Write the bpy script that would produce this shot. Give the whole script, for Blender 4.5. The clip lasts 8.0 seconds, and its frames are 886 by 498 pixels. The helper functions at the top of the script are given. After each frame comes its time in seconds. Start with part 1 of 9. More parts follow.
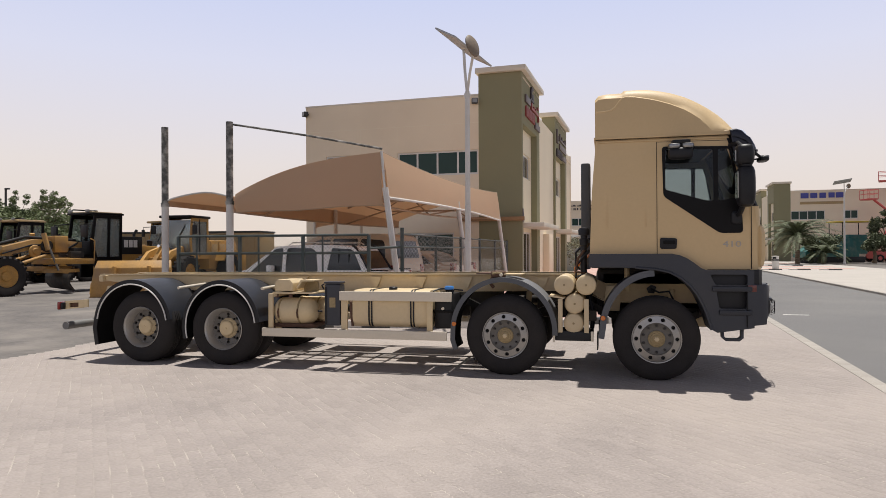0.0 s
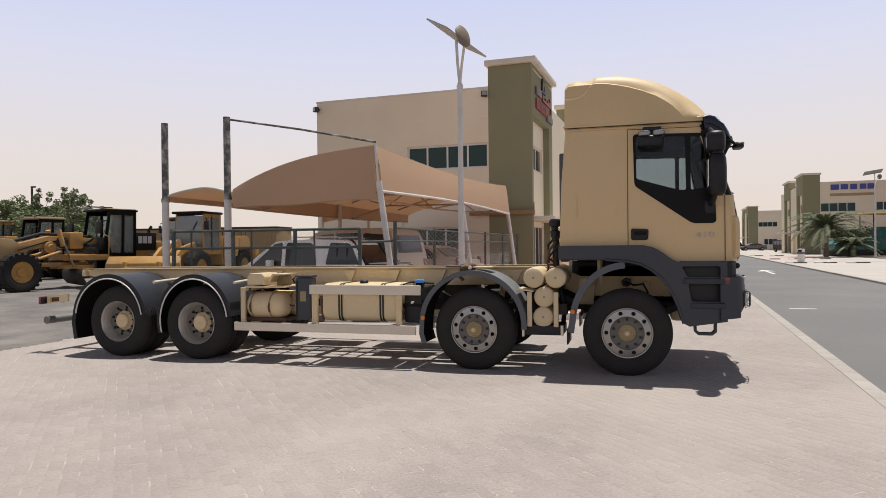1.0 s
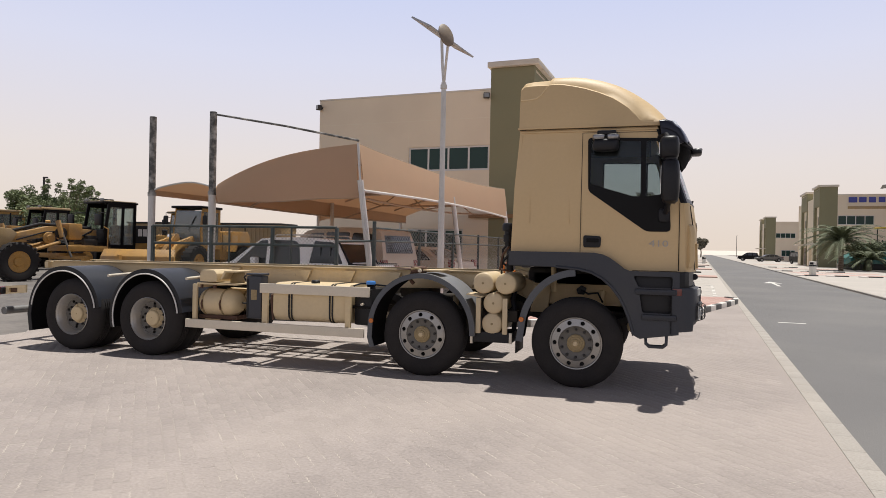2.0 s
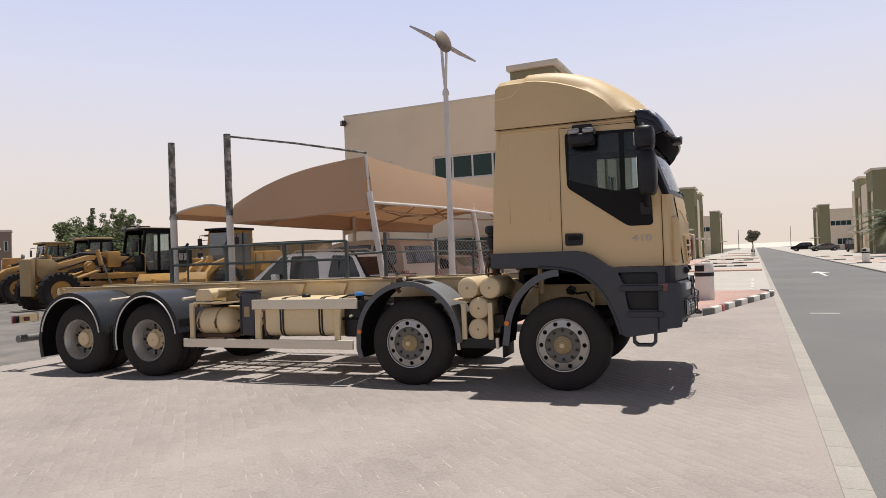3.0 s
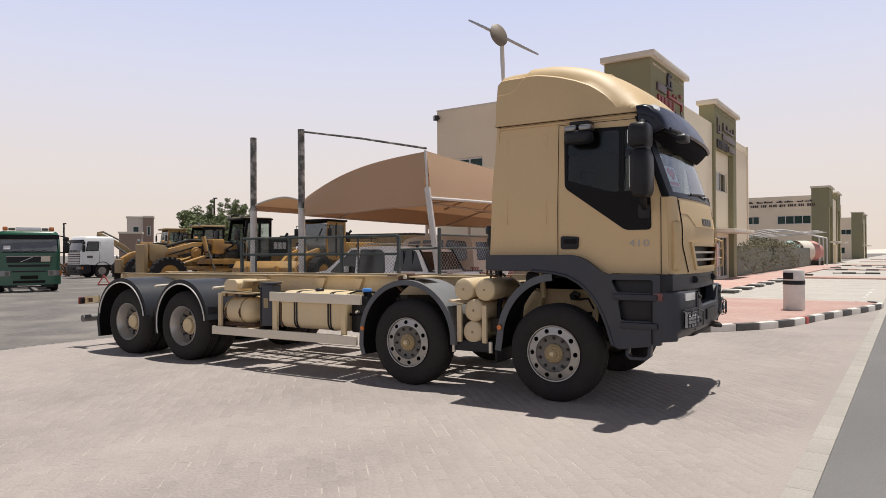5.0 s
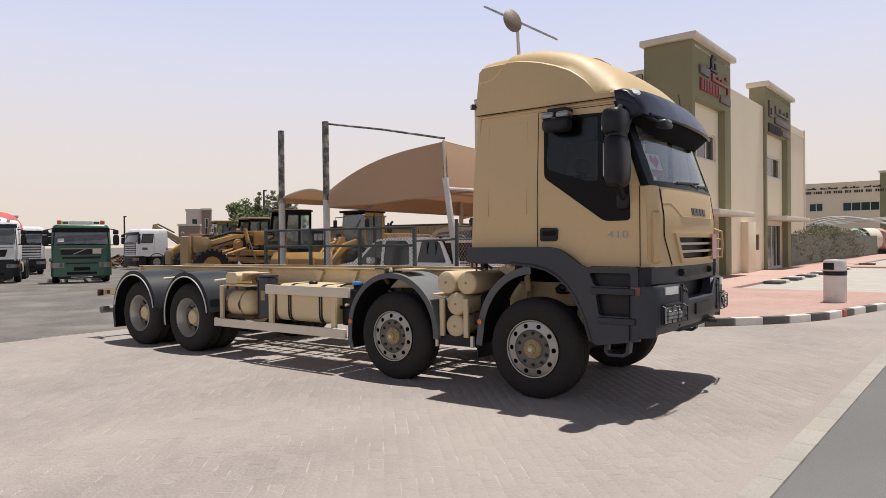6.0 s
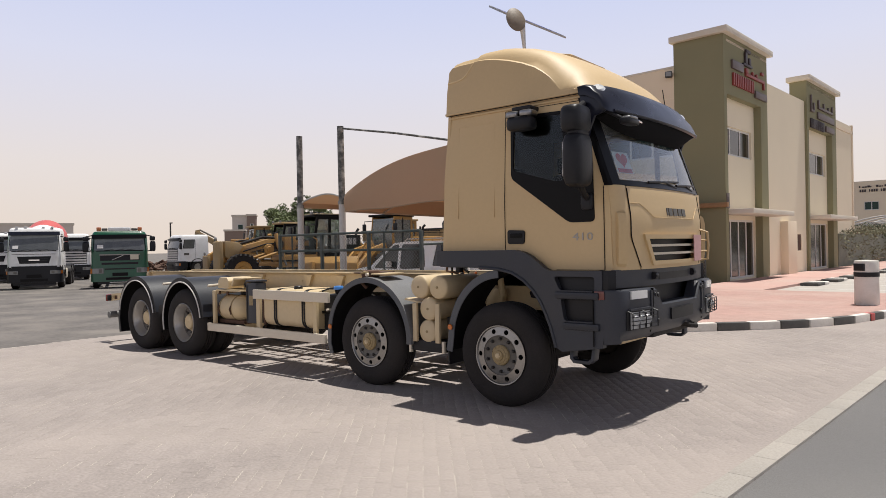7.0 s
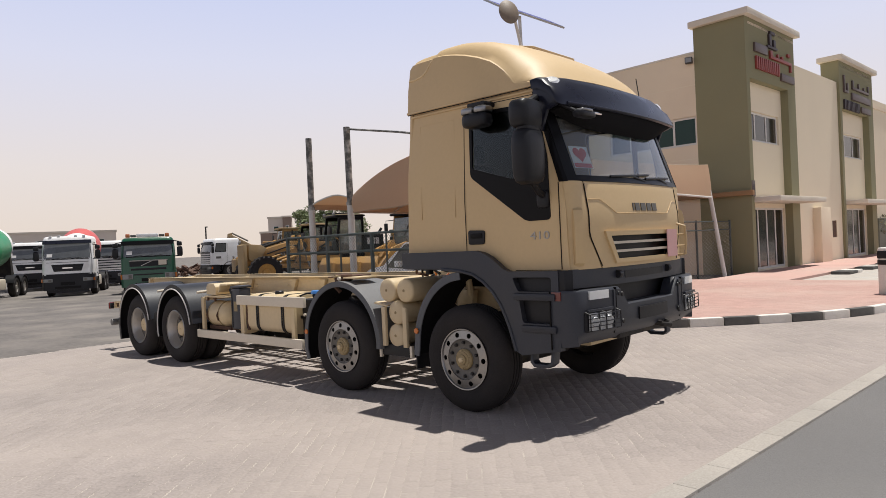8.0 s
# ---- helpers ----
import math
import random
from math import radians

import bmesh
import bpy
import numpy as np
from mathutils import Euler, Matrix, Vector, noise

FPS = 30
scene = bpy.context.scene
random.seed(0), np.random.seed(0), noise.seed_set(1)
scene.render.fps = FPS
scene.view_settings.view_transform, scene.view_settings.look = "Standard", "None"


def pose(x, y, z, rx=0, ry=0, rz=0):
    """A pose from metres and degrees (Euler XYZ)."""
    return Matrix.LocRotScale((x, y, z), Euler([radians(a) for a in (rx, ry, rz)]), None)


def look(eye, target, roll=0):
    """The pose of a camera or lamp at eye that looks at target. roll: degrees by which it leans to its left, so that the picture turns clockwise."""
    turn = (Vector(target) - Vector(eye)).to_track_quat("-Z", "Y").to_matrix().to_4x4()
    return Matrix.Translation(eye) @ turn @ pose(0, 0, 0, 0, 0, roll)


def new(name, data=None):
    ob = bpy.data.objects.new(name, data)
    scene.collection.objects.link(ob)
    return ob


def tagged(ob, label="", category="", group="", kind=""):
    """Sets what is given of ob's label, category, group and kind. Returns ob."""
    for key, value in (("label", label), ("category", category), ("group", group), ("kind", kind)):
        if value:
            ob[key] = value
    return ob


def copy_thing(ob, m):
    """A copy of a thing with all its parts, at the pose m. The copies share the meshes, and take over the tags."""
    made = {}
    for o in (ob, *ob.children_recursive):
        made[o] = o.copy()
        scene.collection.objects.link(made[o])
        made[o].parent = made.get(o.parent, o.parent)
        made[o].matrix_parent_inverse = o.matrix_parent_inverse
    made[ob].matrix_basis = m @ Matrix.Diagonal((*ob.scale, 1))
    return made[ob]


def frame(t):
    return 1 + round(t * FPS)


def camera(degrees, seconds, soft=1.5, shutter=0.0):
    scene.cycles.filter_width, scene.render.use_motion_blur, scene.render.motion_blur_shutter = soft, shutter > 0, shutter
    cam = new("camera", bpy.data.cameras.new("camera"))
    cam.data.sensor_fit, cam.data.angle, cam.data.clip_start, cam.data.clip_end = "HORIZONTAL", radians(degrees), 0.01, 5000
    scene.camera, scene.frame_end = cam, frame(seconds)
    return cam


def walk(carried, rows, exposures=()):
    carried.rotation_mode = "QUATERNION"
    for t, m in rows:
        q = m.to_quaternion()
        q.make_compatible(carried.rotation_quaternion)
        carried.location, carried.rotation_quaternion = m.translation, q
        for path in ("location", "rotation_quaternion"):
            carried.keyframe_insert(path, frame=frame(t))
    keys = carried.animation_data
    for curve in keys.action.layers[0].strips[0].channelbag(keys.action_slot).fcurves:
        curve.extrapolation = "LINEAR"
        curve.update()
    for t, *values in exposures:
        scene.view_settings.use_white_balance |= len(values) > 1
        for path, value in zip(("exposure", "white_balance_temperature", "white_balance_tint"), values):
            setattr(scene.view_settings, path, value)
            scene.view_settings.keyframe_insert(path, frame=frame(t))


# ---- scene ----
cam = camera(66.5, 8.0, soft=0.7)
PATH = [
    (0, (-0.604, -8.918, 1.658), (-1.075, -6.975, 1.663), -0.3),
    (0.5, (-0.276, -8.717, 1.603), (-0.774, -6.782, 1.691), -0.2),
    (1, (0.112, -8.556, 1.619), (-0.437, -6.633, 1.61), -0.6),
    (1.5, (0.427, -8.414, 1.585), (-0.118, -6.49, 1.636), 0.9),
    (1.7, (0.604, -8.269, 1.641), (0.039, -6.35, 1.646), 0.8),
    (2.8, (1.432, -7.781, 1.582), (0.75, -5.9, 1.581), 0.7),
    (3, (1.566, -7.71, 1.592), (0.842, -5.846, 1.615), -2.1),
    (3.5, (1.949, -7.59, 1.602), (1.17, -5.748, 1.61), -1.5),
    (4, (2.256, -7.406, 1.606), (1.396, -5.6, 1.599), 0.3),
    (4.5, (2.564, -7.196, 1.627), (1.58, -5.455, 1.645), -0.8),
    (4.7, (2.648, -7.084, 1.62), (1.645, -5.353, 1.637), -0.9),
    (5.8, (3.289, -6.481, 1.664), (2.137, -4.846, 1.658), 0.3),
    (6, (3.416, -6.326, 1.652), (2.245, -4.705, 1.636), -0.6),
    (6.5, (3.666, -6.024, 1.667), (2.433, -4.449, 1.655), 0.6),
    (7, (3.985, -5.686, 1.646), (2.707, -4.148, 1.641), -1.1),
    (7.5, (4.229, -5.383, 1.672), (2.895, -3.893, 1.678), -1.7),
    (8, (4.465, -5.028, 1.681), (3.102, -3.565, 1.668), -2.7),
]
walk(cam, [(t, look(eye, target, roll)) for t, eye, target, roll in PATH])

# ---- sky, sun ----
SUN = Vector((0.06, 0.22, 1.0)).normalized()
world = bpy.data.worlds.new("sky")
scene.world = world
world.use_nodes = True
wn, wl = world.node_tree.nodes, world.node_tree.links
sky = wn.new("ShaderNodeTexSky")
sky.sky_type, sky.sun_disc = "NISHITA", False
sky.sun_elevation = math.asin(SUN.z)
sky.sun_rotation = math.atan2(SUN.x, SUN.y)
sky.air_density, sky.dust_density, sky.ozone_density = 1.0, 4.0, 1.5
wco = wn.new("ShaderNodeTexCoord")
wsep = wn.new("ShaderNodeSeparateXYZ")
wl.new(wco.outputs["Generated"], wsep.inputs[0])
# dust haze: pale pink at the horizon, pale blue above
haze = wn.new("ShaderNodeValToRGB")
haze.color_ramp.elements[0].position, haze.color_ramp.elements[0].color = 0.0, (6.9, 5.92, 5.1, 1)
haze.color_ramp.elements[1].position, haze.color_ramp.elements[1].color = 0.95, (0.3, 0.33, 0.43, 1)
for hp, hc in ((0.12, (6.8, 6.2, 6.0, 1)), (0.26, (6.0, 6.1, 7.3, 1)), (0.40, (4.8, 5.35, 7.55, 1)), (0.50, (2.2, 2.4, 3.1, 1)), (0.62, (0.7, 0.76, 0.98, 1))):
    el = haze.color_ramp.elements.new(hp)
    el.color = hc
wl.new(wsep.outputs["Z"], haze.inputs[0])
wmix = wn.new("ShaderNodeMix")
wmix.data_type = "RGBA"
wmix.inputs["Factor"].default_value = 0.94
wl.new(sky.outputs[0], wmix.inputs["A"])
wl.new(haze.outputs[0], wmix.inputs["B"])
wl.new(wmix.outputs["Result"], wn["Background"].inputs["Color"])
wn["Background"].inputs["Strength"].default_value = 0.122
sun = new("sun", bpy.data.lights.new("sun", "SUN"))
sun.data.energy, sun.data.angle, sun.data.color = 5.0, radians(0.6), (1.0, 0.965, 0.905)
sun.matrix_world = look(SUN * 60, (0, 0, 0))


# ---- materials ----
def mat(name, base, rough=0.6, metal=0.0, var=0.12, scale=3.0, fine=45.0, bump=0.1, coat=0.0, tint=None, each=0.0, island=0.0, stain=0.0, world=False, spec=0.5):
    """A surface with variation at two scales. tint: the colour of dusty film or wear laid on in patches; each: a spread
    between objects;
    island: a spread between loose pieces of one mesh; stain: how much of the tint shows."""
    m = bpy.data.materials.new(name)
    m.use_nodes = True
    n, l = m.node_tree.nodes, m.node_tree.links
    b = n["Principled BSDF"]
    b.inputs["Roughness"].default_value, b.inputs["Metallic"].default_value = rough, metal
    b.inputs["Specular IOR Level"].default_value = spec
    b.inputs["Coat Weight"].default_value = coat
    b.inputs["Coat Roughness"].default_value = 0.12
    co = n.new("ShaderNodeNewGeometry" if world else "ShaderNodeTexCoord")
    where = co.outputs["Position" if world else "Object"]
    big, small = n.new("ShaderNodeTexNoise"), n.new("ShaderNodeTexNoise")
    for t, s, d in ((big, scale, 5), (small, fine, 3)):
        t.inputs["Scale"].default_value, t.inputs["Detail"].default_value = s, d
        l.new(where, t.inputs["Vector"])
    add = n.new("ShaderNodeMath")
    add.operation = "ADD"
    l.new(big.outputs["Fac"], add.inputs[0])
    l.new(small.outputs["Fac"], add.inputs[1])
    ramp = n.new("ShaderNodeMapRange")
    ramp.inputs["From Min"].default_value, ramp.inputs["From Max"].default_value = 0.6, 1.4
    ramp.inputs["To Min"].default_value, ramp.inputs["To Max"].default_value = 1 - var, 1 + var
    l.new(add.outputs[0], ramp.inputs[0])
    factor = ramp.outputs[0]
    for spread, node, out in ((each, "ShaderNodeObjectInfo", "Random"), (island, "ShaderNodeNewGeometry", "Random Per Island")):
        if spread:
            info, r2, mul = n.new(node), n.new("ShaderNodeMapRange"), n.new("ShaderNodeMath")
            r2.inputs["To Min"].default_value, r2.inputs["To Max"].default_value = 1 - spread, 1 + spread
            l.new(info.outputs[out], r2.inputs[0])
            mul.operation = "MULTIPLY"
            l.new(factor, mul.inputs[0])
            l.new(r2.outputs[0], mul.inputs[1])
            factor = mul.outputs[0]
    hue = n.new("ShaderNodeMix")
    hue.data_type, hue.blend_type = "RGBA", "MULTIPLY"
    hue.inputs["Factor"].default_value = 1.0
    hue.inputs["A"].default_value = (*base, 1)
    l.new(factor, hue.inputs["B"])
    colour = hue.outputs["Result"]
    if stain:
        pat, cut, lay = n.new("ShaderNodeTexNoise"), n.new("ShaderNodeMapRange"), n.new("ShaderNodeMix")
        pat.inputs["Scale"].default_value, pat.inputs["Detail"].default_value = scale * 0.6, 7
        l.new(where, pat.inputs["Vector"])
        cut.inputs["From Min"].default_value, cut.inputs["From Max"].default_value = 0.45, 0.72
        cut.inputs["To Max"].default_value = stain
        l.new(pat.outputs["Fac"], cut.inputs[0])
        lay.data_type = "RGBA"
        lay.inputs["B"].default_value = (*(tint or base), 1)
        l.new(cut.outputs[0], lay.inputs["Factor"])
        l.new(colour, lay.inputs["A"])
        colour = lay.outputs["Result"]
    l.new(colour, b.inputs["Base Color"])
    if bump:
        bp = n.new("ShaderNodeBump")
        bp.inputs["Strength"].default_value, bp.inputs["Distance"].default_value = bump, 0.02
        l.new(small.outputs["Fac"], bp.inputs["Height"])
        l.new(bp.outputs[0], b.inputs["Normal"])
        rr = n.new("ShaderNodeMapRange")
        rr.inputs["To Min"].default_value, rr.inputs["To Max"].default_value = max(0.02, rough - 0.1), min(1, rough + 0.1)
        l.new(big.outputs["Fac"], rr.inputs[0])
        l.new(rr.outputs[0], b.inputs["Roughness"])
    return m


def glass(name, base, rough=0.02, alpha=0.35, ior=1.6, sky_veil=0.0):
    """A tinted pane: part of the light passes straight, the rest mirrors."""
    m = bpy.data.materials.new(name)
    m.use_nodes = True
    n, l = m.node_tree.nodes, m.node_tree.links
    out = n["Material Output"]
    n.remove(n["Principled BSDF"])
    tr, gl, mx, fr = n.new("ShaderNodeBsdfTransparent"), n.new("ShaderNodeBsdfGlossy"), n.new("ShaderNodeMixShader"), n.new("ShaderNodeFresnel")
    tr.inputs[0].default_value = (*[c * alpha for c in base], 1)
    gl.inputs["Roughness"].default_value = rough
    gl.inputs["Color"].default_value = (0.9, 0.95, 1, 1)
    fr.inputs[0].default_value = ior
    l.new(fr.outputs[0], mx.inputs[0])
    l.new(tr.outputs[0], mx.inputs[1])
    l.new(gl.outputs[0], mx.inputs[2])
    last = mx
    # pale blotchy diffuse film: sky reflection put into the pane's colour
    if sky_veil:
        di, m2, co, sp, rg = n.new("ShaderNodeBsdfDiffuse"), n.new("ShaderNodeMixShader"), n.new("ShaderNodeTexCoord"), n.new("ShaderNodeTexNoise"), n.new("ShaderNodeMapRange")
        di.inputs[0].default_value = (0.55, 0.53, 0.49, 1)
        sp.inputs["Scale"].default_value, sp.inputs["Detail"].default_value = 3.0, 6
        l.new(co.outputs["Object"], sp.inputs["Vector"])
        l.new(sp.outputs["Fac"], rg.inputs[0])
        rg.inputs["To Min"].default_value, rg.inputs["To Max"].default_value = sky_veil * 0.6, sky_veil * 1.4
        l.new(rg.outputs[0], m2.inputs[0])
        l.new(mx.outputs[0], m2.inputs[1])
        l.new(di.outputs[0], m2.inputs[2])
        last = m2
    l.new(last.outputs[0], out.inputs[0])
    return m


DUST = (0.44, 0.36, 0.26)
TAN = mat("tan_paint", (0.575, 0.415, 0.22), 0.54, var=0.035, scale=1.2, fine=30, bump=0.015, coat=0.0, tint=(0.54, 0.42, 0.27), stain=0.25)
CREAM = mat("cream_paint", (0.60, 0.47, 0.28), 0.55, var=0.07, scale=2, fine=20, bump=0.03, tint=DUST, stain=0.45)
GUARD = mat("galvanised_beige", (0.62, 0.55, 0.44), 0.5, var=0.06, scale=4, bump=0.03)
# lighter, glossier copy of the tan paint: the crease's highlight as colour
TAN_HIGHLIGHT = mat("tan_bead", (0.62, 0.46, 0.26), 0.28, var=0.03, bump=0.0, coat=0.4)
GREYP = mat("grey_plastic", (0.032, 0.035, 0.045), 0.48, var=0.12, scale=3, fine=70, bump=0.05, tint=(0.055, 0.052, 0.05), stain=0.4, spec=0.42)
FENDER = mat("mudguard_plastic", (0.021, 0.0235, 0.032), 0.42, var=0.15, scale=4, fine=60, bump=0.05, tint=(0.04, 0.039, 0.04), stain=0.3, spec=0.4)
FENDERD = mat("dusty_mudguard", (0.15, 0.153, 0.16), 0.6, var=0.15, scale=3, fine=50, bump=0.06, tint=(0.22, 0.205, 0.185), stain=0.5)
# matt black that stands for shade under the mudguards and the visor
SHADEBLACK = mat("black_liner", (0.014, 0.0135, 0.014), 0.95, var=0.2, spec=0.05)
NAVY = mat("visor_smoked_plastic", (0.011, 0.012, 0.022), 0.3, var=0.12, scale=5, bump=0.02, spec=0.34)
BLACK = mat("black_plastic", (0.011, 0.011, 0.0135), 0.45, var=0.15, bump=0.04, spec=0.3)
DARK = mat("dark_trim", (0.006, 0.0055, 0.006), 0.35, var=0.08, bump=0.02, spec=0.13)
RUBBER = mat("tyre_rubber", (0.024, 0.0215, 0.0215), 0.8, var=0.25, scale=5, fine=90, bump=0.15, tint=(0.035, 0.03, 0.026), stain=0.4, spec=0.2)
SILVER = mat("rim_aluminium", (0.27, 0.268, 0.268), 0.33, metal=1.0, var=0.1, scale=9, fine=70, bump=0.04, tint=(0.4, 0.36, 0.3), stain=0.3)
STEELG = mat("rim_grey_steel", (0.13, 0.122, 0.11), 0.55, metal=0.4, var=0.12, scale=9, bump=0.05)
RIMW = mat("rim_white_steel", (0.40, 0.388, 0.37), 0.38, metal=0.5, var=0.1, scale=7, bump=0.04, tint=DUST, stain=0.4)
NUT = mat("dark_nut", (0.05, 0.047, 0.045), 0.55, metal=0.5, bump=0.1)
CHROME = mat("chrome", (0.75, 0.75, 0.76), 0.15, metal=1.0, var=0.03, bump=0.0)
LAMPDIM = mat("dull_lens", (0.20, 0.205, 0.205), 0.2, var=0.06, bump=0.02, coat=0.4)
LAMPMID = mat("clear_lens", (0.42, 0.43, 0.43), 0.14, var=0.08, bump=0.02, coat=0.7)
LAMPGLASS = mat("lamp_lens", (0.72, 0.73, 0.72), 0.12, var=0.04, bump=0.02, coat=0.8)
ORANGE = mat("amber_lens", (0.55, 0.15, 0.02), 0.25, var=0.05, bump=0.0, coat=0.5)
REPEATER = mat("red_brown_lens", (0.13, 0.022, 0.015), 0.3, var=0.05, bump=0.0, coat=0.5)
REDL = mat("red_lens", (0.20, 0.012, 0.010), 0.25, var=0.05, bump=0.0, coat=0.5)
BLUE = mat("blue_cap", (0.06, 0.24, 0.62), 0.4, var=0.06)
PINKP = mat("pink_placard", (0.62, 0.34, 0.33), 0.5, var=0.06)
PAPER = mat("white_sticker", (0.78, 0.76, 0.74), 0.6, var=0.03, bump=0)
REDP = mat("red_print", (0.55, 0.06, 0.06), 0.6, var=0.03, bump=0)
SEAT = mat("seat_fabric", (0.025, 0.026, 0.03), 0.9, var=0.15, fine=120, bump=0.2)
CABIN = mat("cabin_trim", (0.07, 0.07, 0.068), 0.75, var=0.1)
RUST = mat("rusty_steel", (0.09, 0.045, 0.028), 0.8, var=0.3, scale=9, bump=0.25)
UNDER = mat("underbody_grey", (0.035, 0.032, 0.03), 0.75, var=0.25, scale=6, bump=0.15, tint=(0.12, 0.095, 0.065), stain=0.4, spec=0.2)
WINDOW = glass("window_tint", (0.90, 0.96, 0.965), alpha=0.74, ior=1.3)
# the pale film lightens these panes in place of a mirrored bright sky
MGLASS = glass("machine_glass", (0.85, 0.95, 0.92), alpha=0.8, ior=1.9, sky_veil=0.22)
VGLASS = glass("dusty_machine_glass", (0.85, 0.95, 0.92), alpha=0.9, ior=1.8, sky_veil=0.22)
SCREEN = glass("windscreen_tint", (0.88, 0.96, 0.97), alpha=1.0, ior=1.75, sky_veil=0.12)

PAVER = mat("paver_concrete", (0.318, 0.276, 0.253), 0.9, var=0.24, scale=0.5, fine=40, bump=0.28, each=0.055, island=0.055, tint=(0.38, 0.328, 0.292), stain=0.8, world=True)
BED = mat("joint_sand", (0.46, 0.405, 0.355), 0.95, var=0.12, scale=2, fine=120, bump=0.2, world=True)
SAND = mat("dusty_asphalt", (0.132, 0.119, 0.110), 0.95, var=0.34, scale=0.95, fine=9, bump=0.4, tint=(0.25, 0.222, 0.195), stain=0.75, world=True)
ROAD = mat("road_asphalt", (0.145, 0.14, 0.138), 0.88, var=0.16, scale=0.35, fine=90, bump=0.4, tint=(0.215, 0.205, 0.19), stain=0.5, world=True)
KERB = mat("kerb_concrete", (0.36, 0.328, 0.292), 0.9, var=0.2, scale=0.7, fine=60, bump=0.25, each=0.03, tint=(0.28, 0.262, 0.24), stain=0.5, world=True)
KERBW = mat("kerb_white_paint", (0.70, 0.67, 0.62), 0.8, var=0.10, scale=4, bump=0.15, tint=DUST, stain=0.3)
KERBB = mat("kerb_black_paint", (0.075, 0.073, 0.07), 0.8, var=0.25, scale=4, bump=0.15, tint=(0.22, 0.2, 0.17), stain=0.4)
PINK = mat("pink_paver", (0.45, 0.285, 0.245), 0.9, var=0.14, scale=0.5, fine=40, bump=0.2, each=0.05, island=0.07, tint=(0.50, 0.395, 0.34), stain=0.7, world=True)
BAY = mat("bay_paver", (0.43, 0.395, 0.355), 0.9, var=0.1, scale=0.5, fine=40, bump=0.2, world=True)
LINE = mat("road_white", (0.62, 0.60, 0.56), 0.85, var=0.12, scale=5, bump=0.1)
STUCCO = mat("beige_stucco", (0.76, 0.645, 0.49), 0.92, var=0.045, scale=0.5, fine=60, bump=0.12, tint=(0.60, 0.48, 0.36), stain=0.35)
STUCCO_PALE = mat("pale_stucco", (0.76, 0.665, 0.51), 0.92, var=0.04, scale=0.5, fine=60, bump=0.12)
OLIVE = mat("olive_stucco", (0.235, 0.22, 0.13), 0.92, var=0.07, scale=0.6, fine=60, bump=0.12, tint=(0.24, 0.215, 0.125), stain=0.4)
CAPPING = mat("parapet_white", (0.66, 0.60, 0.51), 0.85, var=0.06, scale=1, bump=0.1, tint=DUST, stain=0.3)
ALU = mat("white_aluminium", (0.62, 0.60, 0.57), 0.45, var=0.04, bump=0.02)
PANE = mat("green_reflective_glass", (0.010, 0.038, 0.034), 0.06, var=0.2, scale=0.8, bump=0.0, coat=0.0, spec=0.28)
PANED = mat("dark_reflective_glass", (0.014, 0.014, 0.016), 0.12, var=0.2, scale=0.8, bump=0.0, coat=0.15)
# greyer than the dark panes: sky reflection put into the base colour
LGLASS = mat("lorry_glass", (0.10, 0.104, 0.104), 0.1, var=0.5, scale=1.3, bump=0.0, coat=0.5)
SIGND = mat("sign_dark", (0.04, 0.027, 0.03), 0.5, var=0.05)
SIGNR = mat("sign_red", (0.27, 0.05, 0.04), 0.5, var=0.05)
SIGNG = mat("sign_grey_brown", (0.115, 0.085, 0.078), 0.5, var=0.05)
SIGNW = mat("sign_white", (0.70, 0.68, 0.66), 0.5, var=0.05)
SIGNB = mat("sign_blue", (0.05, 0.06, 0.28), 0.5, var=0.05)
WOODB = mat("wood_brown", (0.30, 0.17, 0.08), 0.7, var=0.15, scale=4, bump=0.1)
FABRIC = mat("canopy_fabric", (0.60, 0.425, 0.285), 0.85, var=0.06, scale=0.8, fine=150, bump=0.1, tint=(0.54, 0.40, 0.27), stain=0.35)
fn_, fl_ = FABRIC.node_tree.nodes, FABRIC.node_tree.links
cloth, through_cloth = fn_.new("ShaderNodeMixShader"), fn_.new("ShaderNodeBsdfTranslucent")
through_cloth.inputs[0].default_value = (0.80, 0.60, 0.43, 1)
cloth.inputs[0].default_value = 0.34
fl_.new(fn_["Principled BSDF"].outputs[0], cloth.inputs[1])
fl_.new(through_cloth.outputs[0], cloth.inputs[2])
fl_.new(cloth.outputs[0], fn_["Material Output"].inputs[0])
POSTW = mat("post_white_paint", (0.62, 0.60, 0.57), 0.6, var=0.08, scale=3, bump=0.08, tint=(0.28, 0.24, 0.2), stain=0.3)
POSTD = mat("post_peeling_grey", (0.085, 0.085, 0.08), 0.75, var=0.3, scale=9, bump=0.25, tint=(0.55, 0.53, 0.49), stain=0.8)
FENCE = mat("fence_dark_green", (0.035, 0.05, 0.048), 0.55, var=0.15, scale=5, bump=0.08, tint=(0.2, 0.18, 0.15), stain=0.3)
PLAINGREY = mat("lamp_grey", (0.40, 0.40, 0.40), 0.45, metal=0.3, var=0.06, bump=0.02)
DISC = mat("lamp_brown", (0.19, 0.145, 0.105), 0.6, var=0.08)
YELLOW = mat("machine_yellow", (0.43, 0.232, 0.055), 0.6, var=0.26, scale=2, fine=20, bump=0.1, tint=(0.27, 0.175, 0.10), stain=0.8)
MACHT = mat("machine_faded_tan", (0.37, 0.255, 0.12), 0.7, var=0.14, scale=2.5, fine=25, bump=0.08, tint=(0.36, 0.28, 0.19), stain=0.5)
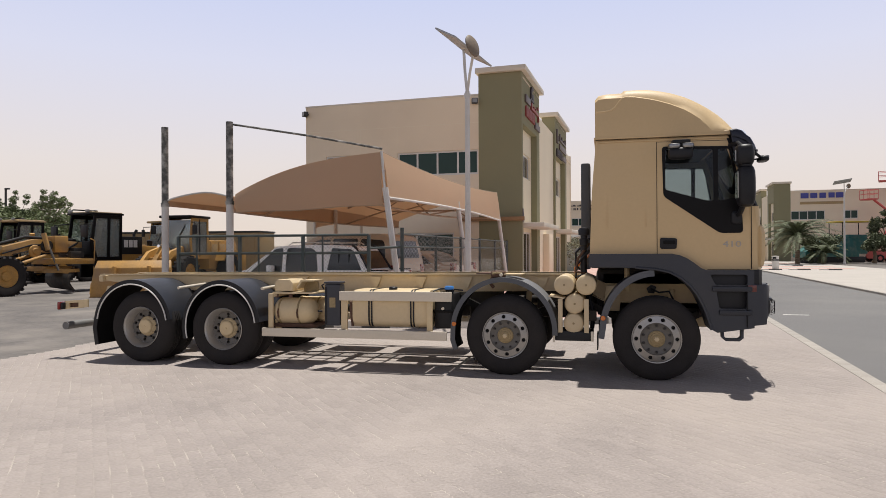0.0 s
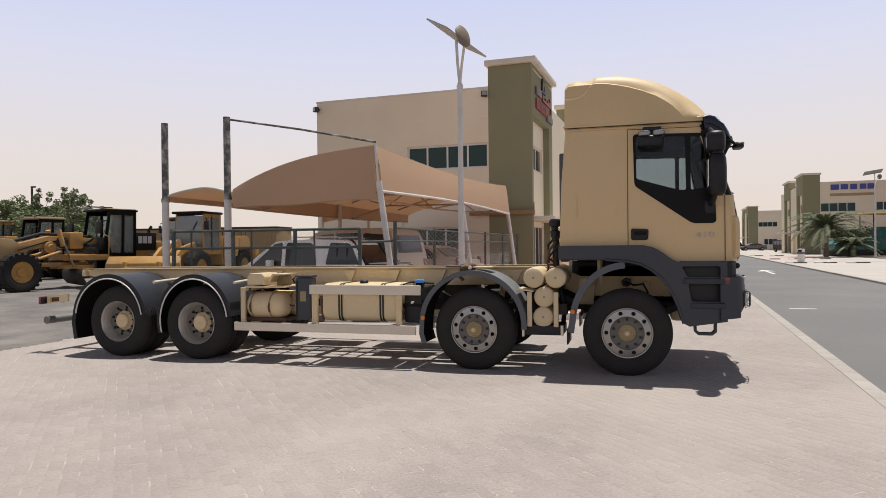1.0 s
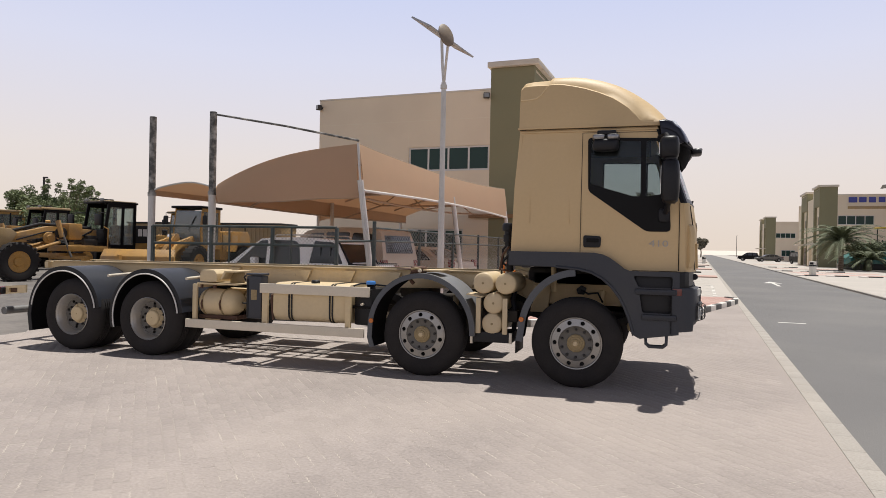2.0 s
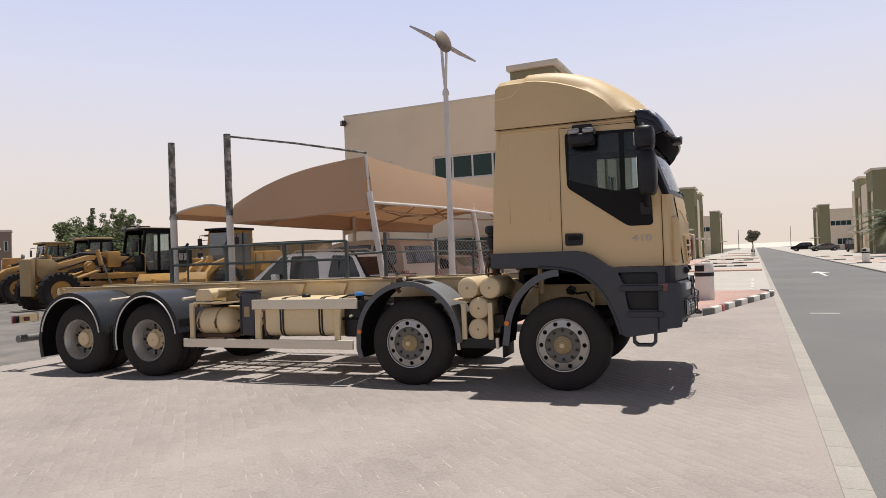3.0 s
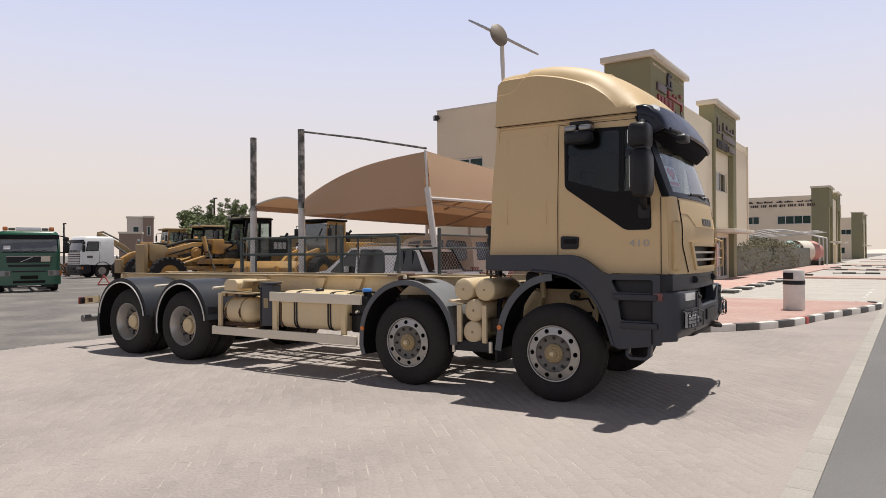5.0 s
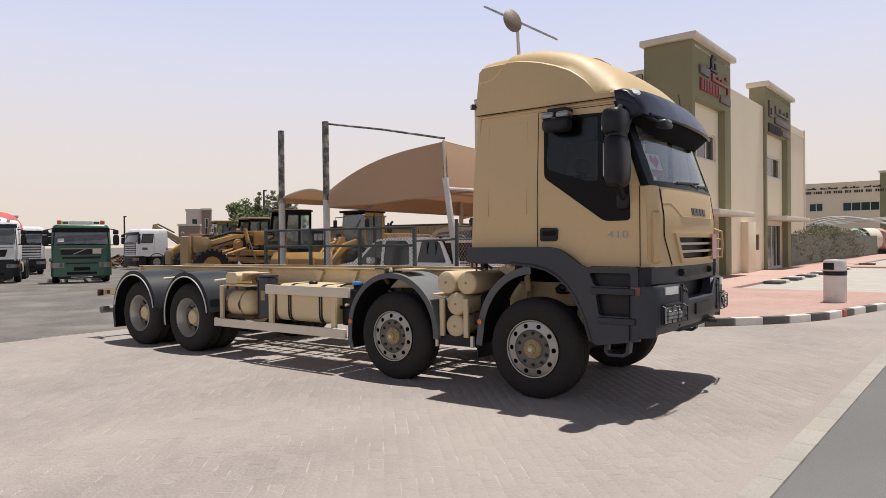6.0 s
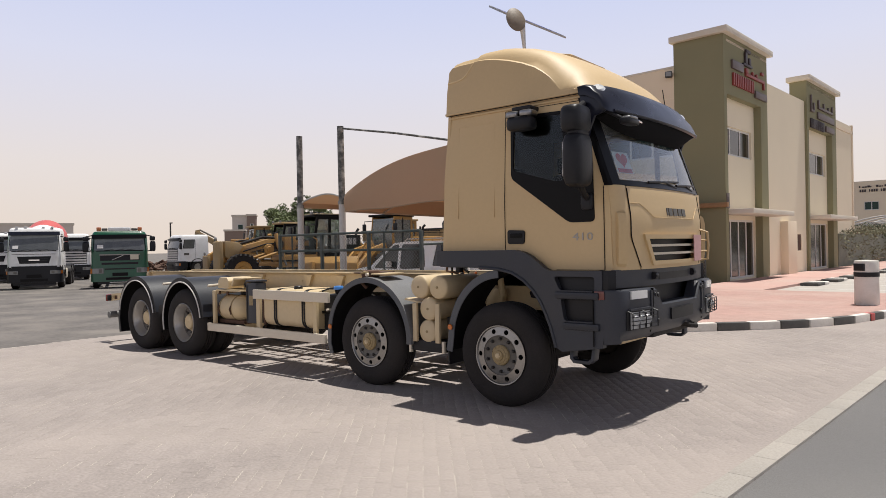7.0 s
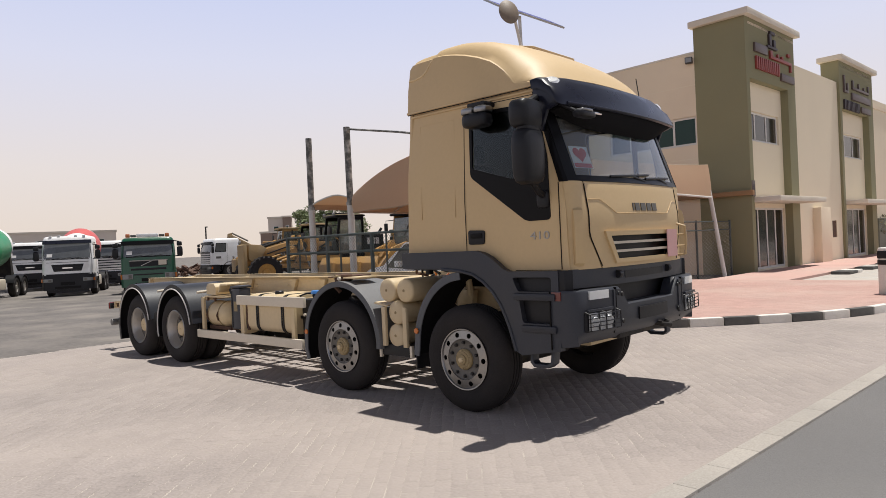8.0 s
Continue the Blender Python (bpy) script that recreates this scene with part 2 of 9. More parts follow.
MWHITE = mat("truck_white", (0.86, 0.86, 0.85), 0.35, var=0.05, coat=0.3, tint=DUST, stain=0.2)
MGREEN = mat("truck_green", (0.008, 0.085, 0.045), 0.35, var=0.08, coat=0.3, tint=(0.05, 0.08, 0.05), stain=0.2)
MRED = mat("mixer_red", (0.55, 0.10, 0.09), 0.5, var=0.08)
MBLUE = mat("mixer_blue", (0.06, 0.10, 0.28), 0.5, var=0.08)
TEAL = mat("teal_paint", (0.015, 0.13, 0.12), 0.5, var=0.12, tint=DUST, stain=0.2)
CARSILVER = mat("car_silver", (0.55, 0.55, 0.55), 0.3, metal=0.6, var=0.04, bump=0.0, coat=0.5)
CARBEIGE = mat("car_beige", (0.50, 0.40, 0.30), 0.4, var=0.05, bump=0.0, coat=0.4)
FARLEAF = mat("dusty_leaf", (0.085, 0.10, 0.05), 0.8, var=0.25, scale=1.5, bump=0.0, each=0.1, island=0.35)
LEAF = mat("leaf", (0.16, 0.195, 0.085), 0.7, var=0.25, scale=1.5, bump=0.0, each=0.1, island=0.35)
PALMLEAF = mat("palm_leaf", (0.105, 0.125, 0.06), 0.7, var=0.25, scale=1.5, bump=0.0, island=0.3)
BARK = mat("bark", (0.16, 0.115, 0.075), 0.9, var=0.25, scale=6, bump=0.4)
# far walls and dunes: distance haze put into a paler colour
HAZEWALL = mat("far_concrete", (0.62, 0.55, 0.48), 0.9, var=0.1, scale=0.3, bump=0.1)
FARBROWN = mat("far_brown_wall", (0.26, 0.19, 0.15), 0.9, var=0.1, scale=0.3, bump=0.1)


# ---- building kit ----
def link(name, bm, material, parent=None, label="", smooth=35):
    me = bpy.data.meshes.new(name)
    bmesh.ops.recalc_face_normals(bm, faces=bm.faces)
    bm.to_mesh(me)
    bm.free()
    me.materials.append(material)
    if smooth:
        me.shade_smooth()
        me.set_sharp_from_angle(angle=radians(smooth))
    ob = new(name, me)
    ob.parent = parent
    return tagged(ob, label)


def part(name, bm, material, parent, label=""):
    return link(name, bm, material, parent, label)


def again(ob, m, parent=None):
    """Another object on ob's mesh, at the pose m."""
    o = new(ob.name.split(".")[0], ob.data)
    o.parent = parent or ob.parent
    o.matrix_local = m
    return o


def thing(name, label, category, m=None, group="", kind=""):
    e = new(name)
    if m is not None:
        e.matrix_world = m
    return tagged(e, label, category, group, kind)


def join(bm, tmp, bevel=0.0, seg=2):
    if bevel:
        bmesh.ops.remove_doubles(tmp, verts=tmp.verts, dist=1e-5)
        edges = [e for e in tmp.edges if len(e.link_faces) == 2 and e.calc_face_angle(0) > 0.5]
        bmesh.ops.bevel(tmp, geom=edges, offset=bevel, segments=seg, profile=0.6, affect="EDGES", clamp_overlap=True)
    me = bpy.data.meshes.new("tmp")
    tmp.to_mesh(me)
    tmp.free()
    bm.from_mesh(me)
    bpy.data.meshes.remove(me)
    return bm


def box(x0, x1, y0, y1, z0, z1, bevel=0.0, bm=None, m=None):
    tmp = bmesh.new()
    bmesh.ops.create_cube(tmp, size=1, matrix=Matrix.Translation(((x0 + x1) / 2, (y0 + y1) / 2, (z0 + z1) / 2)) @ Matrix.Diagonal((x1 - x0, y1 - y0, z1 - z0, 1)))
    if m is not None:
        bmesh.ops.transform(tmp, matrix=m, verts=tmp.verts)
    return join(bm or bmesh.new(), tmp, bevel)


def prism(pts, a, b, axis="y", bevel=0.0, bm=None):
    """A flat outline pushed along an axis from a to b. The outline lies in xz (axis y), yz (axis x) or xy (axis z)."""
    tmp = bmesh.new()
    put = {"y": lambda p, c: (p[0], c, p[1]), "x": lambda p, c: (c, p[0], p[1]), "z": lambda p, c: (p[0], p[1], c)}[axis]
    lo, hi = [tmp.verts.new(put(p, a)) for p in pts], [tmp.verts.new(put(p, b)) for p in pts]
    tmp.faces.new(lo), tmp.faces.new(hi)
    for i in range(len(pts)):
        j = (i + 1) % len(pts)
        tmp.faces.new((lo[i], lo[j], hi[j], hi[i]))
    bmesh.ops.recalc_face_normals(tmp, faces=tmp.faces)
    return join(bm or bmesh.new(), tmp, bevel, 2)


def lathe(profile, n=32, bm=None, m=None, close=False):
    """A profile of (radius, height) turned about z, then laid by the pose m."""
    tmp = bmesh.new()
    rings = []
    for r, h in profile:
        rings.append([tmp.verts.new((r * math.cos(a), r * math.sin(a), h)) for a in (2 * math.pi * i / n for i in range(n))] if r > 1e-5 else [tmp.verts.new((0, 0, h))])
    for p, q in zip(rings, rings[1:] + (rings[:1] if close else [])):
        for i in range(n):
            j = (i + 1) % n
            f = [p[i % len(p)], p[j % len(p)], q[j % len(q)], q[i % len(q)]]
            f = [v for k, v in enumerate(f) if v not in f[:k]]
            if len(f) > 2:
                tmp.faces.new(f)
    bmesh.ops.recalc_face_normals(tmp, faces=tmp.faces)
    if m is not None:
        bmesh.ops.transform(tmp, matrix=m, verts=tmp.verts)
    return join(bm or bmesh.new(), tmp)


def tube(points, r, n=10, bm=None, caps=True):
    """A round bar along points; r may be one radius or one for each point."""
    tmp = bmesh.new()
    pts = [Vector(p) for p in points]
    rad = r if isinstance(r, (list, tuple)) else [r] * len(pts)
    rings, side = [], None
    for i, p in enumerate(pts):
        d = (pts[min(i + 1, len(pts) - 1)] - pts[max(i - 1, 0)]).normalized()
        if side is None:
            side = d.orthogonal().normalized()
        side = (side - d * side.dot(d)).normalized()
        up = d.cross(side)
        rings.append([tmp.verts.new(p + (side * math.cos(a) + up * math.sin(a)) * rad[i]) for a in (2 * math.pi * k / n for k in range(n))])
    for p, q in zip(rings, rings[1:]):
        for i in range(n):
            j = (i + 1) % n
            tmp.faces.new((p[i], p[j], q[j], q[i]))
    if caps:
        tmp.faces.new(rings[0]), tmp.faces.new(rings[-1])
    bmesh.ops.recalc_face_normals(tmp, faces=tmp.faces)
    return join(bm or bmesh.new(), tmp)


def sheet(rows, thick, bm=None, bevel=0.0):
    """A curved sheet over a grid of points, thickened along its normals."""
    tmp = bmesh.new()
    g = [[tmp.verts.new(p) for p in row] for row in rows]
    for a, b in zip(g, g[1:]):
        for i in range(len(a) - 1):
            tmp.faces.new((a[i], a[i + 1], b[i + 1], b[i]))
    bmesh.ops.recalc_face_normals(tmp, faces=tmp.faces)
    if thick:
        bmesh.ops.solidify(tmp, geom=list(tmp.faces), thickness=thick)
    return join(bm or bmesh.new(), tmp, bevel)


def loft(rings, bm=None, caps=True, bevel=0.0):
    """Closed rings of equally many points, skinned."""
    tmp = bmesh.new()
    g = [[tmp.verts.new(p) for p in ring] for ring in rings]
    n = len(g[0])
    for a, b in zip(g, g[1:]):
        for i in range(n):
            j = (i + 1) % n
            tmp.faces.new((a[i], a[j], b[j], b[i]))
    if caps:
        tmp.faces.new(g[0]), tmp.faces.new(g[-1])
    bmesh.ops.recalc_face_normals(tmp, faces=tmp.faces)
    return join(bm or bmesh.new(), tmp, bevel)


def arc(cx, cz, a, b, d0, d1, n=20):
    """Points of an ellipse about (cx, cz) from d0 to d1 degrees (0: +x, 90: up)."""
    return [(cx + a * math.cos(radians(d0 + (d1 - d0) * i / n)), cz + b * math.sin(radians(d0 + (d1 - d0) * i / n))) for i in range(n + 1)]


def pod(x0, x1, y0, y1, z0, z1, r):
    """A mirror housing: rounded, slimmer at its ends."""
    c, h = Vector(((x0 + x1) / 2, (y0 + y1) / 2, 0)), (z1 - z0)
    prof = [(0.0, 0.55), (0.05, 0.82), (0.15, 0.95), (0.35, 1.0), (0.65, 1.0), (0.85, 0.95), (0.95, 0.82), (1.0, 0.55)]
    rings_ = []
    for q, k in prof:
        rings_.append([Vector((c.x + k * (x1 - x0) / 2 * (abs(math.cos(a)) ** 0.6) * (1 if math.cos(a) > 0 else -1), c.y + k * (y1 - y0) / 2 * (abs(math.sin(a)) ** 0.6) * (1 if math.sin(a) > 0 else -1), z0 + h * q)) for a in (2 * math.pi * i / 20 for i in range(20))])
    return loft(rings_)


ALONG_Y = pose(0, 0, 0, -90)   # turns a lathe's z axis to +y
ALONG_X = pose(0, 0, 0, 0, 90)  # turns a lathe's z axis to +x

# the street: u runs along it, away from the walk; v runs across it, from the facades to the road
HEAD = 3.55
STREET = pose(-4.3, 21.5, 0, 0, 0, -HEAD)


def street(v, u, z=0.0):
    return STREET @ Vector((v, u, z))

# ---- ground, road, pavements ----
ground = link("ground", box(-1500, 1500, -1500, 2500, -1.0, -0.03), SAND, smooth=0)
tagged(ground, "dusty grey asphalt yard reaching into hazy desert", "ground", kind="structure")


def street_slab(name, material, v0, v1, u0, u1, z0, z1, label, category):
    ob = link(name, box(v0, v1, u0, u1, z0, z1), material, smooth=0)
    ob.matrix_world = STREET
    return tagged(ob, label, category, kind="structure")


KV = 8.11  # the kerb strip's edge on the paved side, across the street
street_slab("road", ROAD, KV + 0.18, KV + 5.35, -60, 900, -0.5, -0.018, "grey worn asphalt road with faded white marks", "road")
street_slab("pavement_bay", BAY, 0.0, KV, -4.4, 900, -0.5, 0.02, "pale concrete paved parking bays beside the road", "pavement")
street_slab("pavement_far", BAY, KV + 5.5, KV + 15.0, -10, 900, -0.5, 0.05, "pale paved strip across the road", "pavement")
kerb_strip = thing("kerb_strip", "row of flush pale concrete kerb stones along the asphalt road", "kerb", kind="structure")
kerb_strip.matrix_world = STREET
stone = part("kerb_stone", box(KV, KV + 0.18, -0.2488, 0.2488, -0.3, 0.006, 0.004), KERB, kerb_strip)
for i in range(160):
    again(stone, Matrix.Translation((0, -38 + i * 0.5, 0)) @ pose(0, 0, 0, 0, 0, 0.0), kerb_strip)
stone.location.y = -38.5
long_kerb = part("kerb_run", box(KV, KV + 0.18, 42, 900, -0.3, 0.006, 0.004), KERB, kerb_strip)
far_kerb = link("kerb_far", box(KV + 5.35, KV + 5.5, -10, 900, -0.3, 0.06, 0.01), KERB)
far_kerb.matrix_world = STREET
tagged(far_kerb, "low concrete kerb on the far side of the road", "kerb", kind="structure")

# white marks on the road: an arrow and short bars
def road_mark(name, pts, label):
    ob = link(name, prism(pts, -0.0175, -0.013, "z"), LINE, smooth=0)
    ob.matrix_world = STREET
    return tagged(ob, label, "road mark", kind="structure")


road_mark("road_bar", [(8.75, -11.2), (9.35, -11.2), (9.35, -11.08), (8.75, -11.08)], "short white painted bar on the asphalt")
road_mark("road_arrow", [(10.7, 9.0), (10.85, 9.0), (10.85, 12.6), (11.25, 12.6), (10.78, 14.8), (10.3, 12.6), (10.7, 12.6)], "faded white arrow painted on the road")

# the island: a raised red paved tongue behind a black and white kerb
ISLAND = [(-7.0, 4.75), (-3.6, 5.25), (-1.6, 6.05), (-0.53, 6.85), (0.2, 7.55), (0.98, 8.4), (1.6, 9.5), (2.05, 11.1), (2.5, 12.6), (3.0, 14.1), (3.4, 15.5), (3.5, 16.2), (3.35, 16.7), (2.9, 16.9)]


def dense(path, step):
    out, left = [Vector((*path[0], 0))], step
    for a, b in zip(path, path[1:]):
        a, b = Vector((*a, 0)), Vector((*b, 0))
        while (b - a).length > left:
            a = a + (b - a).normalized() * left
            out.append(a)
            left = step
        left -= (b - a).length
    return out


island_top = link("pavement_island", prism([(p[0] - 0.05, p[1] + 0.06) for p in ISLAND] + [(2.9, 16.8), (-4.6, 17.3), (-5.2, 17.3), (-5.4, 6.0), (-7.0, 5.2)], -0.3, 0.115, "z"), PINK, smooth=0)
tagged(island_top, "raised island of small red concrete pavers", "pavement", kind="structure")
island_kerb = thing("island_kerb", "raised kerb of alternating black and white painted stones", "kerb", kind="structure")
stops = dense(ISLAND, 0.62)
for i, (a, b) in enumerate(zip(stops, stops[1:])):
    d = b - a
    piece = box(0, d.length - 0.012, -0.08, 0.08, -0.15, 0.15, 0.025)
    ob = part("kerb_block", piece, KERBW if i % 2 else KERBB, island_kerb)
    ob.matrix_world = Matrix.Translation(a) @ pose(0, 0, 0, 0, 0, math.degrees(math.atan2(d.y, d.x)))
hydrant_mark = link("red_kerb_mark", box(-0.07, 0.07, -0.084, 0.084, 0.0, 0.154, 0.02), MRED)
hydrant_mark.matrix_world = Matrix.Translation((1.86, 10.35, 0)) @ pose(0, 0, 0, 0, 0, 72)
tagged(hydrant_mark, "narrow red painted mark on the kerb", "kerb mark", kind="structure")

# the red footway before the facades, bay lines and wheel stops
street_slab("pavement_footway", PINK, 0.0, 2.6, -4.3, 60, -0.3, 0.10, "red concrete paver footway along the shop fronts", "pavement")
def bay_line(v0, v1, u0, u1):
    ob = link("bay_line", box(v0, v1, u0, u1, 0.018, 0.025), LINE, smooth=0)
    ob.matrix_world = STREET
    return tagged(ob, "thin white painted parking bay line", "bay line", group="bay lines", kind="structure")


for k in range(8):
    bay_line(2.9, 7.6, -1.8 + 2.7 * k, -1.68 + 2.7 * k)
for k in range(9):
    bay_line(7.45, 7.57, -3.4 + 1.2 * k, -2.9 + 1.2 * k)
wheel_stop = thing("wheel_stop", "low black and white painted concrete wheel stop", "wheel stop", group="wheel stops")
part("block", box(-0.3, 0.3, -0.45, 0.45, 0.0, 0.11, 0.03), KERBB, wheel_stop)
part("end_block", box(-0.3, 0.3, 0.46, 1.0, 0.0, 0.11, 0.03), KERBW, wheel_stop, "white painted end")
wheel_stop.matrix_world = STREET @ pose(2.95, 0.2, 0.02)
for v, u in ((2.95, 2.9), (2.95, 5.6), (2.95, 8.3), (2.95, 11.2), (2.95, 14.1), (3.0, 23), (5.2, 28.0), (6.6, 28.0), (4.0, 38.0), (6.2, 38.0), (3.0, 45.0), (7.0, 50.0), (5.0, 55.0), (3.0, 58.0), (14.6, 27.0), (16.6, 27.2), (18.7, 27.1), (14.4, 40.0), (16.5, 40.1), (18.6, 40.2), (14.8, 58.0), (17.0, 58.2)):
    copy_thing(wheel_stop, STREET @ pose(v, u, 0.02, 0, 0, 90 if u > 20 else 0))
# cross strips of red paving further along
for u0 in (17.2, 38.5, 60.0, 88.0, 120.0):
    street_slab("pavement_strip", PINK, 2.6, KV - 0.1, u0, u0 + 2.6, -0.2, 0.10, "raised red paver strip between parking bays", "pavement")
for u0 in (30, 36, 52, 80):
    street_slab("pavement_strip", PINK, KV + 6.2, KV + 13, u0, u0 + 2.6, -0.2, 0.056, "raised red paver strip between parking bays", "pavement")

# ---- shop buildings along the street ----
def wall_with_holes(width, height, holes, thick):
    """A wall in xz from 0 to width, its face at y = 0 and its body behind (+y), with rectangular holes (x0, x1, z0, z1)."""
    xs = sorted({0, width, *[h[0] for h in holes], *[h[1] for h in holes]})
    zs = sorted({0, height, *[h[2] for h in holes], *[h[3] for h in holes]})
    bm = bmesh.new()
    solid = lambda i, k: not any(h[0] - 1e-6 <= xs[i] and xs[i + 1] <= h[1] + 1e-6 and h[2] - 1e-6 <= zs[k] and zs[k + 1] <= h[3] + 1e-6 for h in holes)
    nx, nz = len(xs) - 1, len(zs) - 1
    cells = {(i, k) for i in range(nx) for k in range(nz) if solid(i, k)}
    vs = {}
    def v(i, j, k):
        if (i, j, k) not in vs:
            vs[i, j, k] = bm.verts.new((xs[i], j * thick, zs[k]))
        return vs[i, j, k]
    for i, k in cells:
        for j in (0, 1):
            bm.faces.new((v(i, j, k), v(i + 1, j, k), v(i + 1, j, k + 1), v(i, j, k + 1)))
        for di, dk, c in ((-1, 0, ((i, k), (i, k + 1))), (1, 0, ((i + 1, k), (i + 1, k + 1))), (0, -1, ((i, k), (i + 1, k))), (0, 1, ((i, k + 1), (i + 1, k + 1)))):
            if (i + di, k + dk) not in cells:
                (a, b), (c2, d) = c
                bm.faces.new((v(a, 0, b), v(c2, 0, d), v(c2, 1, d), v(a, 1, b)))
    return bm


def window_in(parent, x0, x1, z0, z1, depth, panes, m, glass_mat):
    """Frame and panes set into an opening of a wall_with_holes laid by m."""
    f = 0.085
    bm = bmesh.new()
    box(x0, x1, depth, depth + 0.06, z0, z0 + f, 0, bm)
    box(x0, x1, depth, depth + 0.06, z1 - f, z1, 0, bm)
    w = (x1 - x0) / panes
    for i in range(panes + 1):
        c = min(max(x0 + w * i, x0 + f / 2), x1 - f / 2)
        box(c - f / 2, c + f / 2, depth + 0.002, depth + 0.058, z0 + f, z1 - f, 0, bm)
    bmesh.ops.transform(bm, matrix=m, verts=bm.verts)
    win = part("window", bm, ALU, parent, "white aluminium window frame")
    for i in range(panes):
        g = box(x0 + w * i + 0.03, x0 + w * (i + 1) - 0.03, depth + 0.025, depth + 0.035, z0 + f - 0.01, z1 - f + 0.01)
        bmesh.ops.transform(g, matrix=m, verts=g.verts)
        part("pane", g, glass_mat, win, "dark green reflective pane")
    return win


def bars(parent, m, rows, material, name, label=""):
    """Plain raised bars in a wall's plane: (x0, x1, z0, z1)."""
    for x0, x1, z0, z1 in rows:
        g = box(x0, x1, -0.09, 0.0, z0, z1, 0.012)
        bmesh.ops.transform(g, matrix=m, verts=g.verts)
        part(name, g, material, parent, label)


def shop_building(label, m, mirror=False, sign=0, detail=True, depth_u=22.0, back=10.85):
    """A two-storey shop block. Its local x runs across the street (0 at the facade), y along it; the camera's side is y = 0."""
    s = -1 if mirror else 1
    b = thing("shop_building", label, "building", m, kind="structure")
    flip = Matrix.Diagonal((s, 1, 1, 1))
    SIDE = flip                                    # x from -back to 0 lies in the wall plane y = 0
    # side wall towards the yard
    wb = wall_with_holes(back - 2.0, 8.78, [(back - 9.75, back - 8.15, 5.25, 6.32), (back - 6.0, back - 2.02, 5.18, 6.32), (back - 6.0, back - 3.2, 1.1, 2.5)], 0.25)
    bmesh.ops.transform(wb, matrix=SIDE @ Matrix.Translation((-back, 0, 0)), verts=wb.verts)
    part("side_wall", wb, STUCCO, b)
    wm = SIDE @ Matrix.Translation((-back, 0, 0))
    window_in(b, back - 6.0, back - 2.02, 5.18, 6.32, 0.07, 4, wm, PANE)
    window_in(b, back - 9.75, back - 8.15, 5.25, 6.32, 0.07, 2, wm, PANE)
    window_in(b, back - 6.0, back - 3.2, 1.1, 2.5, 0.07, 3, wm, PANE)
    if detail:
        g = bmesh.new()
        for z in (4.62, 7.55):
            box(-back + 0.0, -2.0, -0.004, 0.02, z - 0.012, z + 0.012, 0, g)
        for x in (-7.9, -6.0):
            box(x - 0.01, x + 0.01, -0.0045, 0.02, 3.2, 7.53, 0, g)
        bmesh.ops.transform(g, matrix=flip, verts=g.verts)
        part("render_joint", g, STUCCO_PALE, b)
    # roof, back and rest of the shell
    shell = bmesh.new()
    box(-back, -0.3, 0.25, depth_u, 8.2, 8.4, 0, shell)
    box(-back, -back + 0.25, 0.25, depth_u, 0, 8.78, 0, shell)
    box(-back + 0.25, -0.3, depth_u - 0.25, depth_u, 0, 8.78, 0, shell)
    bmesh.ops.transform(shell, matrix=flip, verts=shell.verts)
    part("roof_and_back", shell, STUCCO, b)
    cap = bmesh.new()
    box(-back - 0.02, -2.0, -0.02, 0.30, 8.78, 8.86, 0.01, cap)
    bmesh.ops.transform(cap, matrix=flip, verts=cap.verts)
    part("parapet_cap", cap, CAPPING, b)
    # facade between the towers
    bays = [(0.0, 5.0), (11.0, 16.6)]
    fw = wall_with_holes(6.0, 8.7, [(4.5, 5.15, 1.15, 1.95)] if detail else [], 0.25)
    bmesh.ops.transform(fw, matrix=flip @ Matrix.Translation((-0.12, 5.0, 0)) @ Matrix(((0, -1, 0, 0), (1, 0, 0, 0), (0, 0, 1, 0), (0, 0, 0, 1))), verts=fw.verts)
    part("front_wall", fw, STUCCO_PALE, b)
    rest = box(-0.6, -0.35, 16.6, depth_u - 0.25, 0, 8.7)
    bmesh.ops.transform(rest, matrix=flip, verts=rest.verts)
    part("front_wall", rest, STUCCO_PALE, b)
    if detail:
        g = box(0.0, 0.65, 0, 0.02, 1.15, 1.95)
        bmesh.ops.transform(g, matrix=flip @ Matrix.Translation((-0.15, 9.5, 0)) @ Matrix(((0, -1, 0, 0), (1, 0, 0, 0), (0, 0, 1, 0), (0, 0, 0, 1))), verts=g.verts)
        part("meter_box", g, RUST, b, "brown meter box door")
        g = box(-0.13, 0.22, 6.9, 8.2, 0, 2.55, 0.01)
        bmesh.ops.transform(g, matrix=flip, verts=g.verts)
        part("pier", g, STUCCO, b, "low beige wall pier")
    for k, (u0, u1) in enumerate(bays):
        w = u1 - u0
        tm = flip @ Matrix.Translation((0, u0, 0)) @ Matrix(((0, -1, 0, 0), (1, 0, 0, 0), (0, 0, 1, 0), (0, 0, 0, 1)))
        # olive tower: returns, recess, capping
        t = bmesh.new()
        side = 2.0 if k == 0 else 0.8
        box(-side, 0, u0, u0 + 0.30, 0, 9.75, 0, t)
        box(-0.6, 0, u1 - 0.85, u1, 0, 9.75, 0, t)
        box(-0.6, 0, u0 + 0.30, u1 - 0.85, 7.45, 9.75, 0, t)
        box(-side, -side + 0.25, u0 + 0.30, u1, 8.3, 9.75, 0, t)
        bmesh.ops.transform(t, matrix=flip, verts=t.verts)
        part("olive_tower", t, OLIVE, b, "olive green rendered tower")
        c = box(-side - 0.12, 0.22, u0 - 0.2, u1 + 0.2, 9.75, 10.0, 0.03)
        bmesh.ops.transform(c, matrix=flip, verts=c.verts)
        part("tower_cap", c, CAPPING, b, "pale cap slab")
